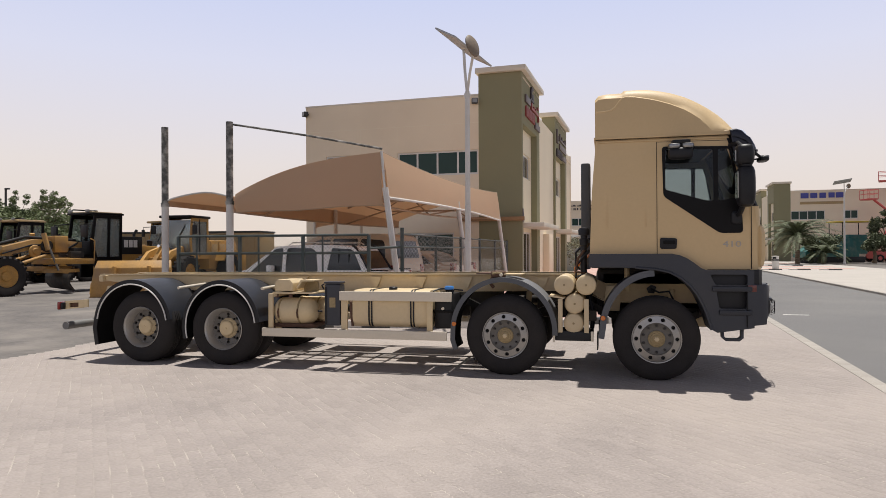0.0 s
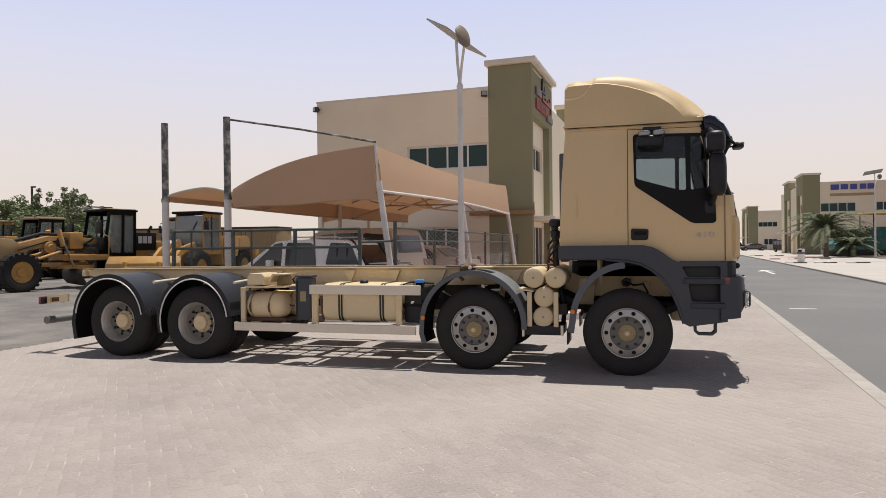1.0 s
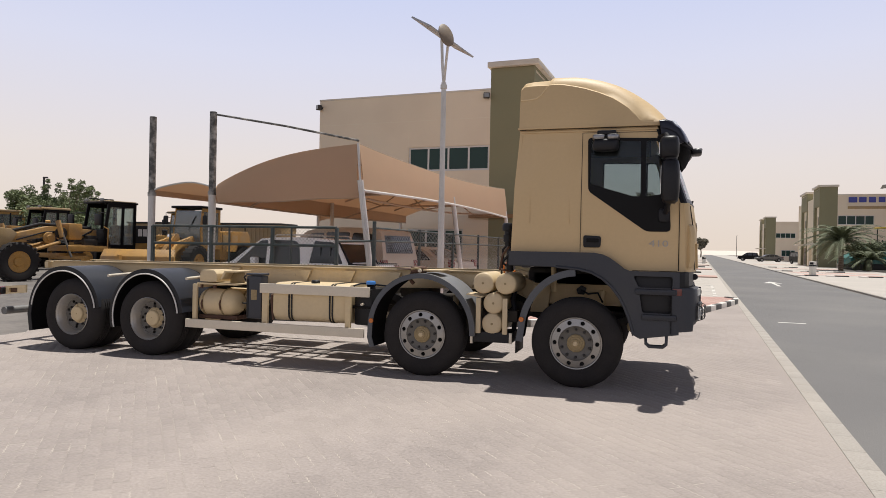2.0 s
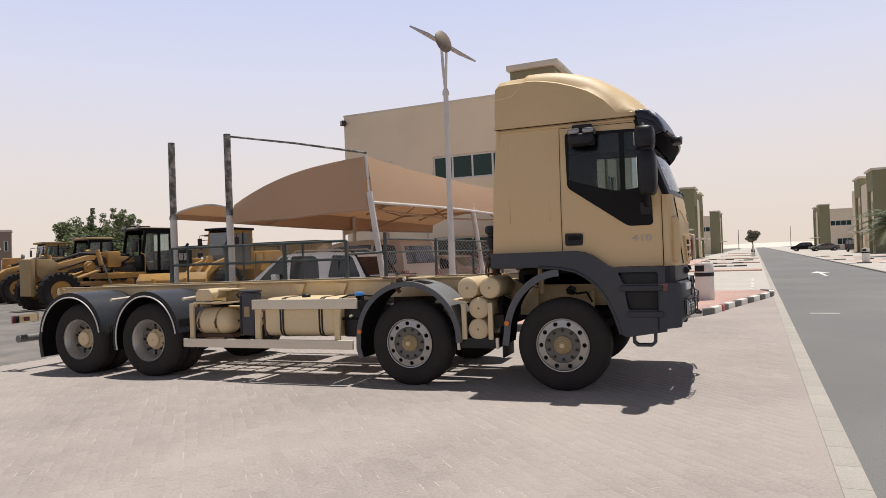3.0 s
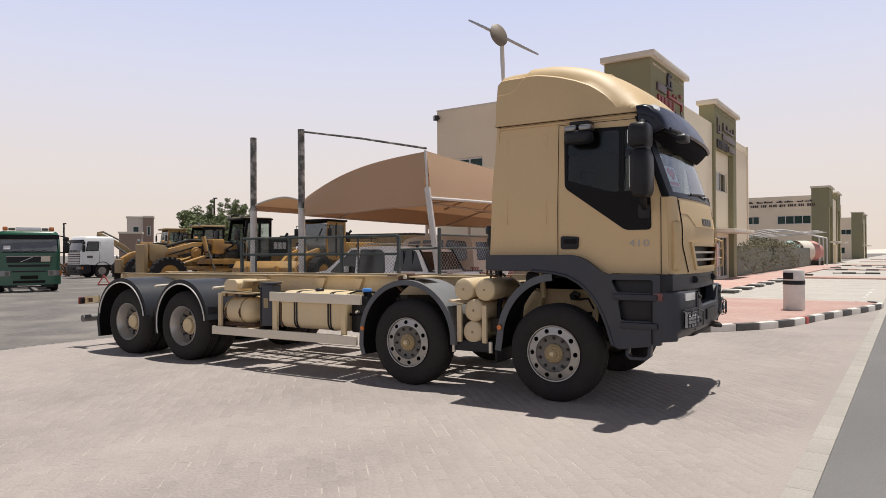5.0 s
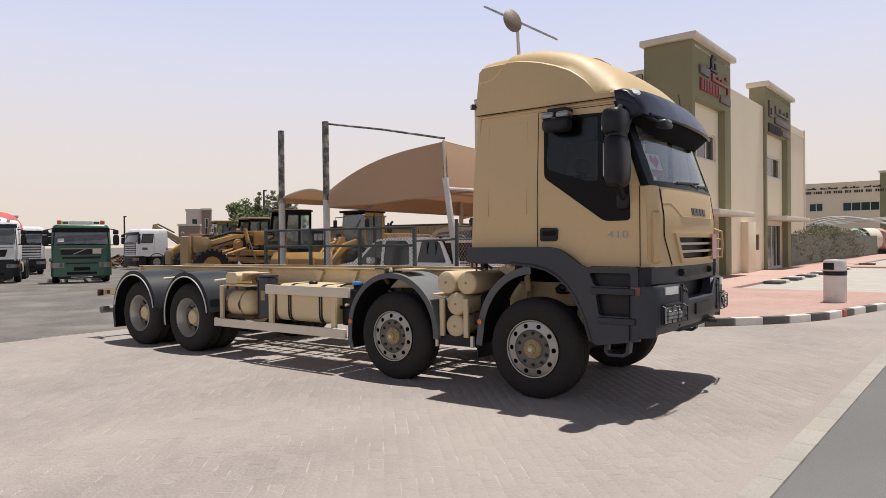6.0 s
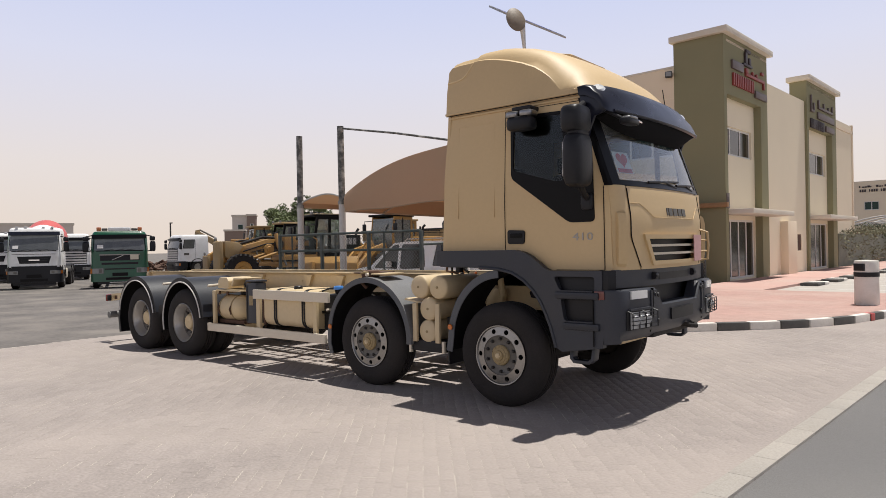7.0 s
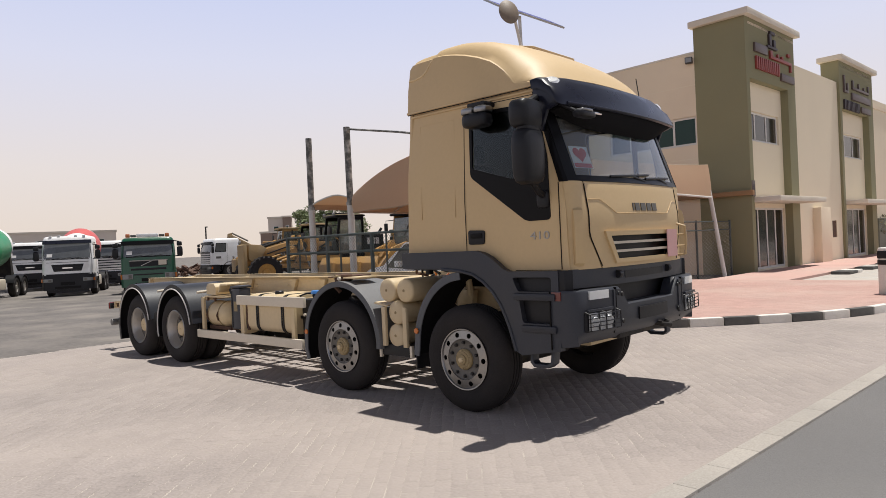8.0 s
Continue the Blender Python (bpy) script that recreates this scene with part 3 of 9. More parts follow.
        top = box(-side, 0.0, u0 + 0.31, u1 - 0.01, 9.5, 9.6)
        bmesh.ops.transform(top, matrix=flip, verts=top.verts)
        part("tower_roof", top, STUCCO, b)
        inner = w - 1.15
        rw = wall_with_holes(inner, 7.45, [(0.1, inner - 0.35, 5.15, 6.32), (0.25, inner - 0.1, 0.12, 2.55)], 0.2)
        rm = tm @ Matrix.Translation((0.30, 0.30, 0))
        bmesh.ops.transform(rw, matrix=rm, verts=rw.verts)
        part("recess_wall", rw, STUCCO_PALE, b)
        window_in(b, 0.1, inner - 0.35, 5.15, 6.32, 0.08, 3, rm, PANED)
        # glazed doors
        d = window_in(b, 0.25, inner - 0.1, 0.12, 2.55, 0.06, 4, rm, PANED)
        d.name = "shop_door"
        # door canopy slab
        g = box(-0.25, 0.95, u0 + 0.25, u1 + 0.3, 2.72, 2.92, 0.02)
        bmesh.ops.transform(g, matrix=flip, verts=g.verts)
        part("door_canopy", g, CAPPING, b, "pale concrete door canopy")
        if detail:
            if sign == 0:
                if k == 0:
                    bars(b, tm, [(0.75, 1.95, 8.52, 8.86), (3.35, 4.75, 7.72, 8.02)], SIGNG, "sign_plate", "grey-brown sign plate")
                    bars(b, tm, [(2.0, 3.0, 8.86, 8.96), (2.2, 2.42, 8.97, 9.42), (2.62, 2.84, 8.97, 9.25), (2.30, 2.80, 9.43, 9.56)], SIGND, "sign_mark", "dark emblem bar")
                    for i in range(6):
                        x = 0.85 + 0.40 * i
                        bars(b, tm, [(x, x + 0.11, 7.86, 8.36), (x + 0.19, x + 0.30, 7.86, 8.36)], SIGNR, "sign_letter", "red letter bar")
                    bars(b, tm, [(2.25, 4.5, 8.46, 8.58), (2.25, 2.5, 8.581, 8.78), (3.0, 3.14, 8.581, 8.74), (3.45, 3.59, 8.581, 8.72), (4.36, 4.5, 8.2, 8.459), (4.1, 4.4, 8.8, 8.92)], SIGNR, "sign_letter", "red script bar")
                else:
                    bars(b, tm, [(1.75, 4.95, 8.02, 8.36), (3.3, 4.95, 7.50, 7.80)], SIGNG, "sign_plate", "grey-brown sign plate")
                    bars(b, tm, [(0.55, 0.67, 8.25, 9.1), (0.671, 1.15, 8.25, 8.37), (1.02, 1.15, 8.371, 8.75)], SIGNG, "sign_mark", "grey emblem bar")
                    bars(b, tm, [(0.5 + 0.42 * i, 0.5 + 0.42 * i + 0.10, 7.42, 7.9) for i in range(6)] + [(0.70 + 0.42 * i, 0.80 + 0.42 * i, 7.42, 7.9) for i in range(6)], SIGND, "sign_letter", "dark letter bar")
                    bars(b, tm, [(1.9, 4.7, 8.55, 8.67), (1.9, 2.1, 8.671, 9.0), (2.9, 3.02, 8.671, 8.95), (3.8, 3.92, 8.671, 8.85), (4.58, 4.7, 8.671, 9.0)], SIGNG, "sign_letter", "grey script bar")
    wm2 = SIDE @ Matrix.Translation((-back, 0, 0))
    if sign == 1:
        bars(b, wm2, [(0.6 + 0.30 * i, 0.6 + 0.30 * i + (0.26 if i % 4 else 0.12), 8.05, 8.05 + (0.14 if i % 3 else 0.24)) for i in range(28) if i % 8 != 5], SIGND, "sign_letter")
        bars(b, wm2, [(0.4 + 0.25 * i, 0.4 + 0.25 * i + (0.17 if i % 5 else 0.11), 7.5, 7.82) for i in range(36) if i % 9 not in (0, 4)], SIGND, "sign_letter")
    if sign == 2:
        bars(b, wm2, [(4.9 + 1.0 * i, 4.9 + 1.0 * i + (0.86, 0.7, 0.74, 0.8, 0.92)[i], 7.85 + 0.02 * (i % 2), 8.5) for i in range(5)], SIGNB, "sign_letter", "plain blue block")
        bars(b, wm2, [(4.9, 9.9, 7.1, 7.42)], MACHT, "sign_plate", "brown sign strip")
    return b


main_building = shop_building("two-storey beige rendered shop building with olive green corner towers", STREET)
flood = thing("floodlight", "small dark wall floodlight on a bracket", "lamp", group="wall floodlights")
part("housing", box(-0.14, 0.14, -0.30, -0.08, -0.12, 0.12, 0.03), NUT, flood)
part("lens", box(-0.11, 0.11, -0.312, -0.301, -0.09, 0.09, 0.0), LAMPDIM, flood, "dull glass lens")
part("bracket", box(-0.03, 0.03, -0.09, 0.0, -0.03, 0.03), DARK, flood)
flood.matrix_world = STREET @ pose(-10.7, 0, 8.45, 0, 0, -35)
copy_thing(flood, STREET @ pose(-2.2, 0, 8.5, 0, 0, 20))
number_sign = thing("number_plate", "small white wall plate beside the shop door", "sign")
part("plate", box(0.0, 0.03, 0.05, 0.32, 2.95, 3.55, 0.008), SIGNG, number_sign)
part("mark", box(0.031, 0.036, 0.10, 0.16, 3.1, 3.4), SIGND, number_sign, "dark bar")
part("mark", box(0.031, 0.036, 0.20, 0.26, 3.1, 3.4), SIGND, number_sign, "dark bar")
number_sign.matrix_world = STREET
beam = link("wall_beam", box(-2.9, 0.12, -0.18, 0.0, 3.0, 3.18, 0.01), WOODB)
beam.matrix_world = STREET
tagged(beam, "brown beam fixed along the olive tower wall", "beam")

second_building = shop_building("two-storey beige shop building with olive tower and dark wall lettering", STREET @ pose(0.3, 70.5, 0), sign=1)
third_building = shop_building("distant beige shop building with olive tower", STREET @ pose(0.3, 141, 0), detail=False)
blue_sign_building = shop_building("beige shop building with blue wall lettering and olive tower", STREET @ pose(20.9, 67.5, 0) @ Matrix.Diagonal((1, 1, 1.045, 1)), mirror=True, sign=2, back=13.0)
opposite_building = shop_building("distant beige shop building across the road", STREET @ pose(20.6, 139, 0), mirror=True, detail=False)

# ---- shade canopies, posts, fence, street lamp, bin ----
PIPE = mat("pipe_tan", (0.45, 0.34, 0.25), 0.6, var=0.12, scale=4)
near_canopy = thing("shade_canopy", "large tan fabric shade canopy on white steel poles", "canopy")
A, B = Vector((-10.05, 7.02, 3.16)), Vector((-5.89, 6.66, 4.06))
FARB = Vector((-5.15, 19.6, 4.12))
rows = []
for j in range(19):
    t = j / 18
    r0 = A.lerp(Vector((-9.6, 19.9, 3.0)), t)
    r1 = B.lerp(FARB, t)
    sag = 0.17 * math.sin(math.pi * t) ** 0.8
    row = []
    for i in range(25):
        s = i / 24
        p = r0.lerp(r1, s)
        p.z += 0.245 * math.sin(math.pi * s ** 0.85) * (1 - 0.5 * t) - sag * s
        row.append(p)
    rows.append(row)
part("roof_fabric", sheet(rows, 0.012), FABRIC, near_canopy)
# the end panel hangs from the curved edge to a level hem
low_z = [2.70 + 0.10 * (i / 24) ** 1.6 + 0.014 * math.sin(11 * i / 24) for i in range(25)]
panel = [[Vector((p.x + 0.02 * k / 5, p.y - 0.005 - 0.07 * math.sin(math.pi * k / 5), p.z + (low_z[i] - p.z) * k / 5)) for k in range(6)] for i, p in enumerate(rows[0])]
part("end_panel", sheet(panel, 0.01), FABRIC, near_canopy, "hanging tan fabric end panel")
part("hem_rail", tube([q[-1] + Vector((0, 0.02, 0.0)) for q in panel], 0.022), PIPE, near_canopy)
part("corner_strip", tube([rows[0][24] + Vector((0, -0.04, 0.02)), Vector((-5.77, 6.56, 2.98))], 0.032), POSTW, near_canopy, "white corner strip")
# the flap that hangs along the street side, drawn in a little at its foot
flap = []
for j in range(19):
    t = j / 18
    top = rows[j][24]
    low = Vector((-5.68, 6.5, 2.93)).lerp(Vector((-4.98, 19.4, 2.92)), t)
    low.z += 0.10 * math.sin(math.pi * t)
    flap.append([top.lerp(low, k / 6) + Vector((0.02 * math.sin(math.pi * k / 6), 0, 0)) for k in range(7)])
part("side_flap", sheet(flap, 0.01), FABRIC, near_canopy, "hanging tan fabric flap")
eave = []
for j, r in enumerate(rows):
    t = j / 18
    eave.append([r[0].lerp(Vector((r[0].x - 0.03, r[0].y, 2.70 - 0.06 * math.sin(math.pi * t))), k / 4) for k in range(5)])
part("eave_flap", sheet(eave, 0.01), FABRIC, near_canopy, "tan fabric flap along the low eave")
part("eave_rail", tube([e[-1] for e in eave], 0.03), PIPE, near_canopy)
part("flap_rail", tube([f[-1] for f in flap], 0.035), POSTW, near_canopy, "white steel rail")
part("ridge_rail", tube([f[0] + Vector((0, 0, 0.006)) for f in flap], 0.012), PIPE, near_canopy)
for j in (0, 9, 18):
    part("pole", tube([flap[j][-1] + Vector((-0.08, 0.0, 0.25)), flap[j][-1] + Vector((0.32, 0.1, -2.93))], 0.075), POSTW, near_canopy, "leaning white steel pole")
for j in (2, 10):
    part("tie_pipe", tube([eave[j][-1], rows[j][8] - Vector((0, 0, 0.45)), flap[j][-1]], 0.03), PIPE, near_canopy)
    part("web_pipe", tube([rows[j][8] - Vector((0, 0, 0.45)), rows[j][13] - Vector((0, 0, 0.05))], 0.022), PIPE, near_canopy)
    part("web_pipe", tube([rows[j][8] - Vector((0, 0, 0.45)), rows[j][4] - Vector((0, 0, 0.05))], 0.022), PIPE, near_canopy)
for j in (3, 9, 15):
    arch = [rows[j][i] - Vector((0, 0, 0.05)) for i in range(2, 24, 3)]
    part("arch_pipe", tube(arch, 0.03), PIPE, near_canopy)
low_frame = [rows[j][24] - Vector((0.9, 0, 1.05)) for j in range(2, 19, 3)]
part("inner_rail", tube(low_frame, 0.03), PIPE, near_canopy)
for j in (2, 9, 16):
    part("strut", tube([rows[j][24] - Vector((0.9, 0, 1.05)), flap[j][-1]], 0.025), PIPE, near_canopy)
    part("strut", tube([rows[j][24] - Vector((0.9, 0, 1.05)), rows[j][14] - Vector((0, 0, 0.05))], 0.025), PIPE, near_canopy)
for y in (13.0, 19.6):
    part("pole", tube([(-9.75, y, 0), (-9.75, y, 3.1)], 0.07), POSTW, near_canopy)

side_canopy = thing("shade_canopy", "small tan fabric shade canopy between two tall posts", "canopy")
rows2 = []
for j in range(13):
    t = j / 12
    rows2.append([Vector((-12.27, 7.3, 3.07)).lerp(Vector((-10.3, 7.1, 3.12)), i / 16) + Vector((0.3 * t, 9.0 * t, (0.15 * math.sin(math.pi * (i / 16) ** 0.8) - 0.03 * math.sin(2 * math.pi * i / 16)) * (1 - 0.2 * t) - 0.02 * t)) for i in range(17)])
part("roof_fabric", sheet(rows2, 0.012), FABRIC, side_canopy)
part("edge_pipe", tube([p + Vector((0, -0.01, 0.005)) for p in rows2[0]], 0.026), POSTW, side_canopy, "pale front edge pipe")
eave2 = [[r[0] + Vector((-0.01, 0, -0.055 * k)) for k in range(4)] for r in rows2]
part("eave_flap", sheet(eave2, 0.01), FABRIC, side_canopy, "short hanging fabric flap")
back2 = [[p + Vector((0, 0.005, -0.15 * k)) for k in range(4)] for p in rows2[-1]]
part("end_panel", sheet(back2, 0.01), FABRIC, side_canopy, "hanging fabric end panel")
for x0, x1 in ((-11.97, -11.97), (-10.0, -10.0)):
    part("pole", tube([(x0, 16.2, 0), (x1, 16.2, 3.05)], 0.06), POSTW, side_canopy)

tall_post = thing("tall_post", "tall weathered steel post, dark above and white below", "post", group="tall posts")
part("lower_post", tube([(0, 0, 0), (0, 0, 2.95)], 0.095, 16), POSTW, tall_post)
part("upper_post", tube([(0, 0, 2.951), (0, 0, 5.08)], 0.092, 16), POSTD, tall_post, "peeling dark upper part")
part("clamp", lathe([(0.094, 0), (0.112, 0), (0.112, 0.1), (0.094, 0.1)], 16, m=pose(0, 0, 2.9), close=True), POSTD, tall_post)
tall_post.matrix_world = pose(-10.27, 7.1, 0, 0.6, 0.3, 0)
copy_thing(tall_post, pose(-12.35, 7.27, 0, -0.3, 0.2, 70))
tie = link("tie_rod", tube([(-10.2, 7.08, 5.02), (-8.0, 6.9, 4.6), (-5.9, 6.68, 4.14)], 0.028), POSTD)
tagged(tie, "thin weathered tie rod from the tall post to the canopy", "tie rod")

def mesh_panel(p0, p1, z0, z1, step=0.085, r=0.0021):
    """Chain-link wire between two posts, as thin crossing bars."""
    a, b = Vector((*p0, 0)), Vector((*p1, 0))
    d, length, h = (b - a).normalized(), (b - a).length, z1 - z0
    bm = bmesh.new()
    nrm = Vector((-d.y, d.x, 0)) * r
    for sgn in (1, -1):
        c = -h
        while c < length:
            s0, s1 = max(c, 0), min(c + h, length)
            if s1 > s0 + 0.01:
                za, zb = (z0 + s0 - c, z0 + s1 - c) if sgn > 0 else (z1 - (s0 - c), z1 - (s1 - c))
                p, q = a + d * s0 + Vector((0, 0, za)), a + d * s1 + Vector((0, 0, zb))
                w = Vector((0, 0, r * 1.3))
                vs = [bm.verts.new(x) for x in (p - w, q - w, q + w, p + w)]
                vb = [bm.verts.new(v.co + nrm * 2) for v in vs]
                for f in ((0, 1, 2, 3),):
                    bm.faces.new([vs[i] for i in f]), bm.faces.new([vb[i] for i in f[::-1]])
                for i in range(4):
                    k = (i + 1) % 4
                    bm.faces.new((vs[i], vb[i], vb[k], vs[k]))
            c += step
    return bm


fence = thing("yard_fence", "dark green steel yard fence with chain-link panels", "fence")
FP = [Vector((-10.36, 5.02, 0)).lerp(Vector((-5.75, 5.3, 0)), i / 3) for i in range(4)]
for p in FP:
    part("post", box(p.x - 0.035, p.x + 0.035, p.y - 0.035, p.y + 0.035, 0, 2.02, 0.008), FENCE, fence)
for z in (2.02, 1.62, 0.95):
    part("rail", tube([FP[0] + Vector((0, 0, z)), FP[-1] + Vector((0, 0, z))], 0.03), FENCE, fence)
for p, q in zip(FP, FP[1:]):
    part("thin_post", tube([p.lerp(q, 0.3), p.lerp(q, 0.3) + Vector((0, 0, 2.0))], 0.022), FENCE, fence)
    part("wire_mesh", mesh_panel(p.lerp(q, 0.02)[:2], q.lerp(p, 0.02)[:2], 0.1, 1.98), FENCE, fence)
GP = Vector((-5.25, 6.2, 0))
part("post", tube([GP, GP + Vector((0, 0, 2.2))], 0.045), FENCE, fence)
part("rail", tube([FP[-1] + Vector((0, 0, 1.72)), GP + Vector((0, 0, 1.75))], 0.028), FENCE, fence)
back_fence = thing("yard_fence", "grey chain-link fence running back to the building", "fence")
BP = [GP.lerp(Vector((-4.9, 20.8, 0)), i / 5) for i in range(1, 6)]
for p, q in zip([GP] + BP, BP):
    part("post", tube([q, q + Vector((0, 0, 2.1))], 0.04), FENCE, back_fence)
    for z in (1.75, 2.05):
        part("rail", tube([p + Vector((0, 0, z)), q + Vector((0, 0, z))], 0.022), FENCE, back_fence)
    part("wire_mesh", mesh_panel(p[:2], q[:2], 0.05, 2.05, 0.12, 0.0015), PLAINGREY, back_fence)


def solar_lamp(label, m, s=1.0):
    lamp = thing("street_lamp", label, "street lamp", m, group="street lamps")
    part("pole", tube([(0, 0, 0), (0, 0, 2.7 * s), (0, 0, 2.71 * s), (0, 0, 5.35 * s)], [0.075 * s, 0.07 * s, 0.062 * s, 0.055 * s], 16), POSTW, lamp)
    part("base_plate", lathe([(0.0, 0.0), (0.2, 0.0), (0.2, 0.03), (0.12, 0.05), (0.12, 0.3), (0.0, 0.3)], 20), POSTW, lamp)
    part("collar", lathe([(0.05, 0), (0.075, 0.01), (0.075, 0.1), (0.05, 0.11)], 16, m=pose(0, 0, 5.2 * s)), POSTW, lamp)
    part("panel_arm", tube([(0, 0, 5.3 * s), (-0.06, 0.05, 5.8 * s), (-0.10, 0.10, 6.36 * s)], 0.034 * s), POSTW, lamp)
    part("lamp_arm", tube([(0, 0, 5.3 * s), (0.10, -0.2, 5.7 * s), (0.24, -0.52, 6.02 * s), (0.28, -0.66, 6.12 * s)], 0.03 * s), POSTW, lamp)
    pm = Matrix.Translation((-0.13, 0.32, 6.47 * s)) @ pose(0, 0, 0, -10.5, 29, -24)
    panel = box(-0.33, 0.33, -0.86, 0.86, -0.02, 0.02, 0.008, m=pm)
    pnl = part("solar_panel", panel, PLAINGREY, lamp, "tilted solar panel")
    part("cells", box(-0.30, 0.30, -0.83, 0.83, 0.021, 0.024, m=pm), SIGNB, pnl, "dark blue solar cells")
    dm = Matrix.Translation((0.28, -0.78, 6.16 * s)) @ pose(0, 0, 0, 72, 0, 60)
    part("lamp_head", lathe([(0.0, -0.04), (0.19, -0.038), (0.235, -0.02), (0.24, 0.01), (0.19, 0.045), (0.0, 0.06)], 28, m=dm @ Matrix.Diagonal((0.85, 1.1, 1, 1))), DISC, lamp, "round brown lamp head")
    return lamp


solar_lamp("white solar street lamp with tilted panel and round head", pose(-3.73, 6.45, 0))
solar_lamp("white solar street lamp across the road", pose(22.9, 67.5, 0.05, 0, 0, 115), 1.3)

bin_ = thing("litter_bin", "white concrete litter bin with a black band", "bin", pose(1.5, 12.75, 0.115))
part("body", lathe([(0.0, 0.0), (0.25, 0.0), (0.255, 0.03), (0.25, 0.66), (0.255, 0.665)], 32), KERBW, bin_)
part("band", lathe([(0.252, 0.66), (0.262, 0.66), (0.262, 0.765), (0.252, 0.765)], 32, close=True), BLACK, bin_, "black band")
part("lid", lathe([(0.252, 0.765), (0.252, 1.0), (0.235, 1.035), (0.0, 1.05)], 32), KERBW, bin_)
for a in (150, -30):
    part("opening", box(-0.13, 0.13, 0.20, 0.258, 0.80, 0.97, 0.01, m=pose(0, 0, 0, 0, 0, a)), BLACK, bin_, "dark throw-in opening")
copy_thing(bin_, pose(12.6, 50.3, 0.06))
copy_thing(bin_, STREET @ pose(7.4, 75, 0.06))

# ---- the truck chassis-cab ----
truck = thing("truck", "tan four-axle truck chassis with a high-roofed cab, parked on pavers", "truck", pose(0, 1.25, 0))
FENDERG = mat("grey_mudguard_edge", (0.085, 0.09, 0.10), 0.5, var=0.15, scale=4, fine=60, bump=0.06, tint=(0.09, 0.085, 0.08), stain=0.4, spec=0.35)
HUBT = mat("hub_dusty_tan", (0.30, 0.225, 0.115), 0.7, var=0.2, scale=9, bump=0.1)
AXLES = (0.0, -1.92, -6.06, -7.44)
HUB = 0.53


def plate(outer, holes, put, thick, bm=None, bevel=0.0):
    """A flat or bent plate with holes; put turns (a, b) into a place, and the plate grows by the vector thick."""
    tmp = bmesh.new()
    edges = []
    for ring in (outer, *holes):
        vs = [tmp.verts.new(put(*p)) for p in ring]
        edges += [tmp.edges.new((vs[i], vs[(i + 1) % len(vs)])) for i in range(len(vs))]
    bmesh.ops.triangle_fill(tmp, edges=edges, use_beauty=True)
    faces = list(tmp.faces)
    got = bmesh.ops.extrude_face_region(tmp, geom=faces)
    bmesh.ops.translate(tmp, vec=thick, verts=[g for g in got["geom"] if isinstance(g, bmesh.types.BMVert)])
    bmesh.ops.recalc_face_normals(tmp, faces=tmp.faces)
    return join(bm or bmesh.new(), tmp)


def rounded(pts, r, n=4):
    """An outline with its corners rounded."""
    out = []
    for i, p in enumerate(pts):
        p, a, b = Vector(p), Vector(pts[i - 1]), Vector(pts[(i + 1) % len(pts)])
        da, db = (a - p), (b - p)
        q = min(r, da.length * 0.45, db.length * 0.45)
        s, e = p + da.normalized() * q, p + db.normalized() * q
        for k in range(n + 1):
            t = k / n
            out.append(tuple((1 - t) ** 2 * s + 2 * t * (1 - t) * p + t * t * e))
    return out


def both(name, bm, material, label="", parent=None):
    """A part on the near side and its mirror image on the far side."""
    o = part(name, bm, material, parent or truck, label)
    me = o.data.copy()
    me.transform(Matrix.Diagonal((1, -1, 1, 1)))
    me.flip_normals()
    p = new(name, me)
    p.parent = parent or truck
    tagged(p, label)
    return o, p


# wheels: built about the hub, outer side towards -y
TYRE = [(0.296, 0.035), (0.305, 0.005), (0.33, -0.006), (0.40, -0.018), (0.455, -0.014), (0.495, 0.006), (0.520, 0.032), (0.535, 0.06), (0.538, 0.085), (0.538, 0.105), (0.524, 0.107), (0.524, 0.119), (0.538, 0.121),
        (0.538, 0.145), (0.524, 0.147), (0.524, 0.159), (0.538, 0.161), (0.538, 0.185), (0.524, 0.187), (0.524, 0.199), (0.538, 0.201), (0.538, 0.225), (0.535, 0.245), (0.515, 0.275), (0.46, 0.31), (0.38, 0.312), (0.30, 0.28), (0.29, 0.16)]


def tyre(depth=0.0):
    bm = lathe(TYRE, 64, m=Matrix.Translation((0, depth, 0)) @ ALONG_Y, close=True)
    return bm


def holed_ring(r1, r2, rc, rh, n, y1, y2, bm=None):
    """A ring between r1 and r2 with n round holes at rc; it leans from y1 at r1 to y2 at r2."""
    bm = bm or bmesh.new()
    ymid = lambda r: y1 + (y2 - y1) * (r - r1) / (r2 - r1)
    for k in range(n):
        c, h = 2 * math.pi * k / n, math.pi / n
        edge = [(r1, c - h + 2 * h * i / 4) for i in range(4)] + [(r1 + (r2 - r1) * i / 4, c + h) for i in range(4)] + [(r2, c + h - 2 * h * i / 4) for i in range(4)] + [(r2 - (r2 - r1) * i / 4, c - h) for i in range(4)]
        outer = [bm.verts.new((r * math.cos(a), ymid(r), r * math.sin(a))) for r, a in edge]
        ctr = Vector((rc * math.cos(c), 0, rc * math.sin(c)))
        inner, deep = [], []
        for r, a in edge:
            d = Vector((r * math.cos(a), 0, r * math.sin(a))) - ctr
            p = ctr + d.normalized() * rh
            rr = p.length
            inner.append(bm.verts.new((p.x, ymid(rr), p.z)))
            deep.append(bm.verts.new((p.x, ymid(rr) + 0.04, p.z)))
        for i in range(16):
            j = (i + 1) % 16
            bm.faces.new((outer[i], outer[j], inner[j], inner[i]))
            bm.faces.new((inner[i], inner[j], deep[j], deep[i]))
    bmesh.ops.remove_doubles(bm, verts=bm.verts, dist=1e-5)
    return bm


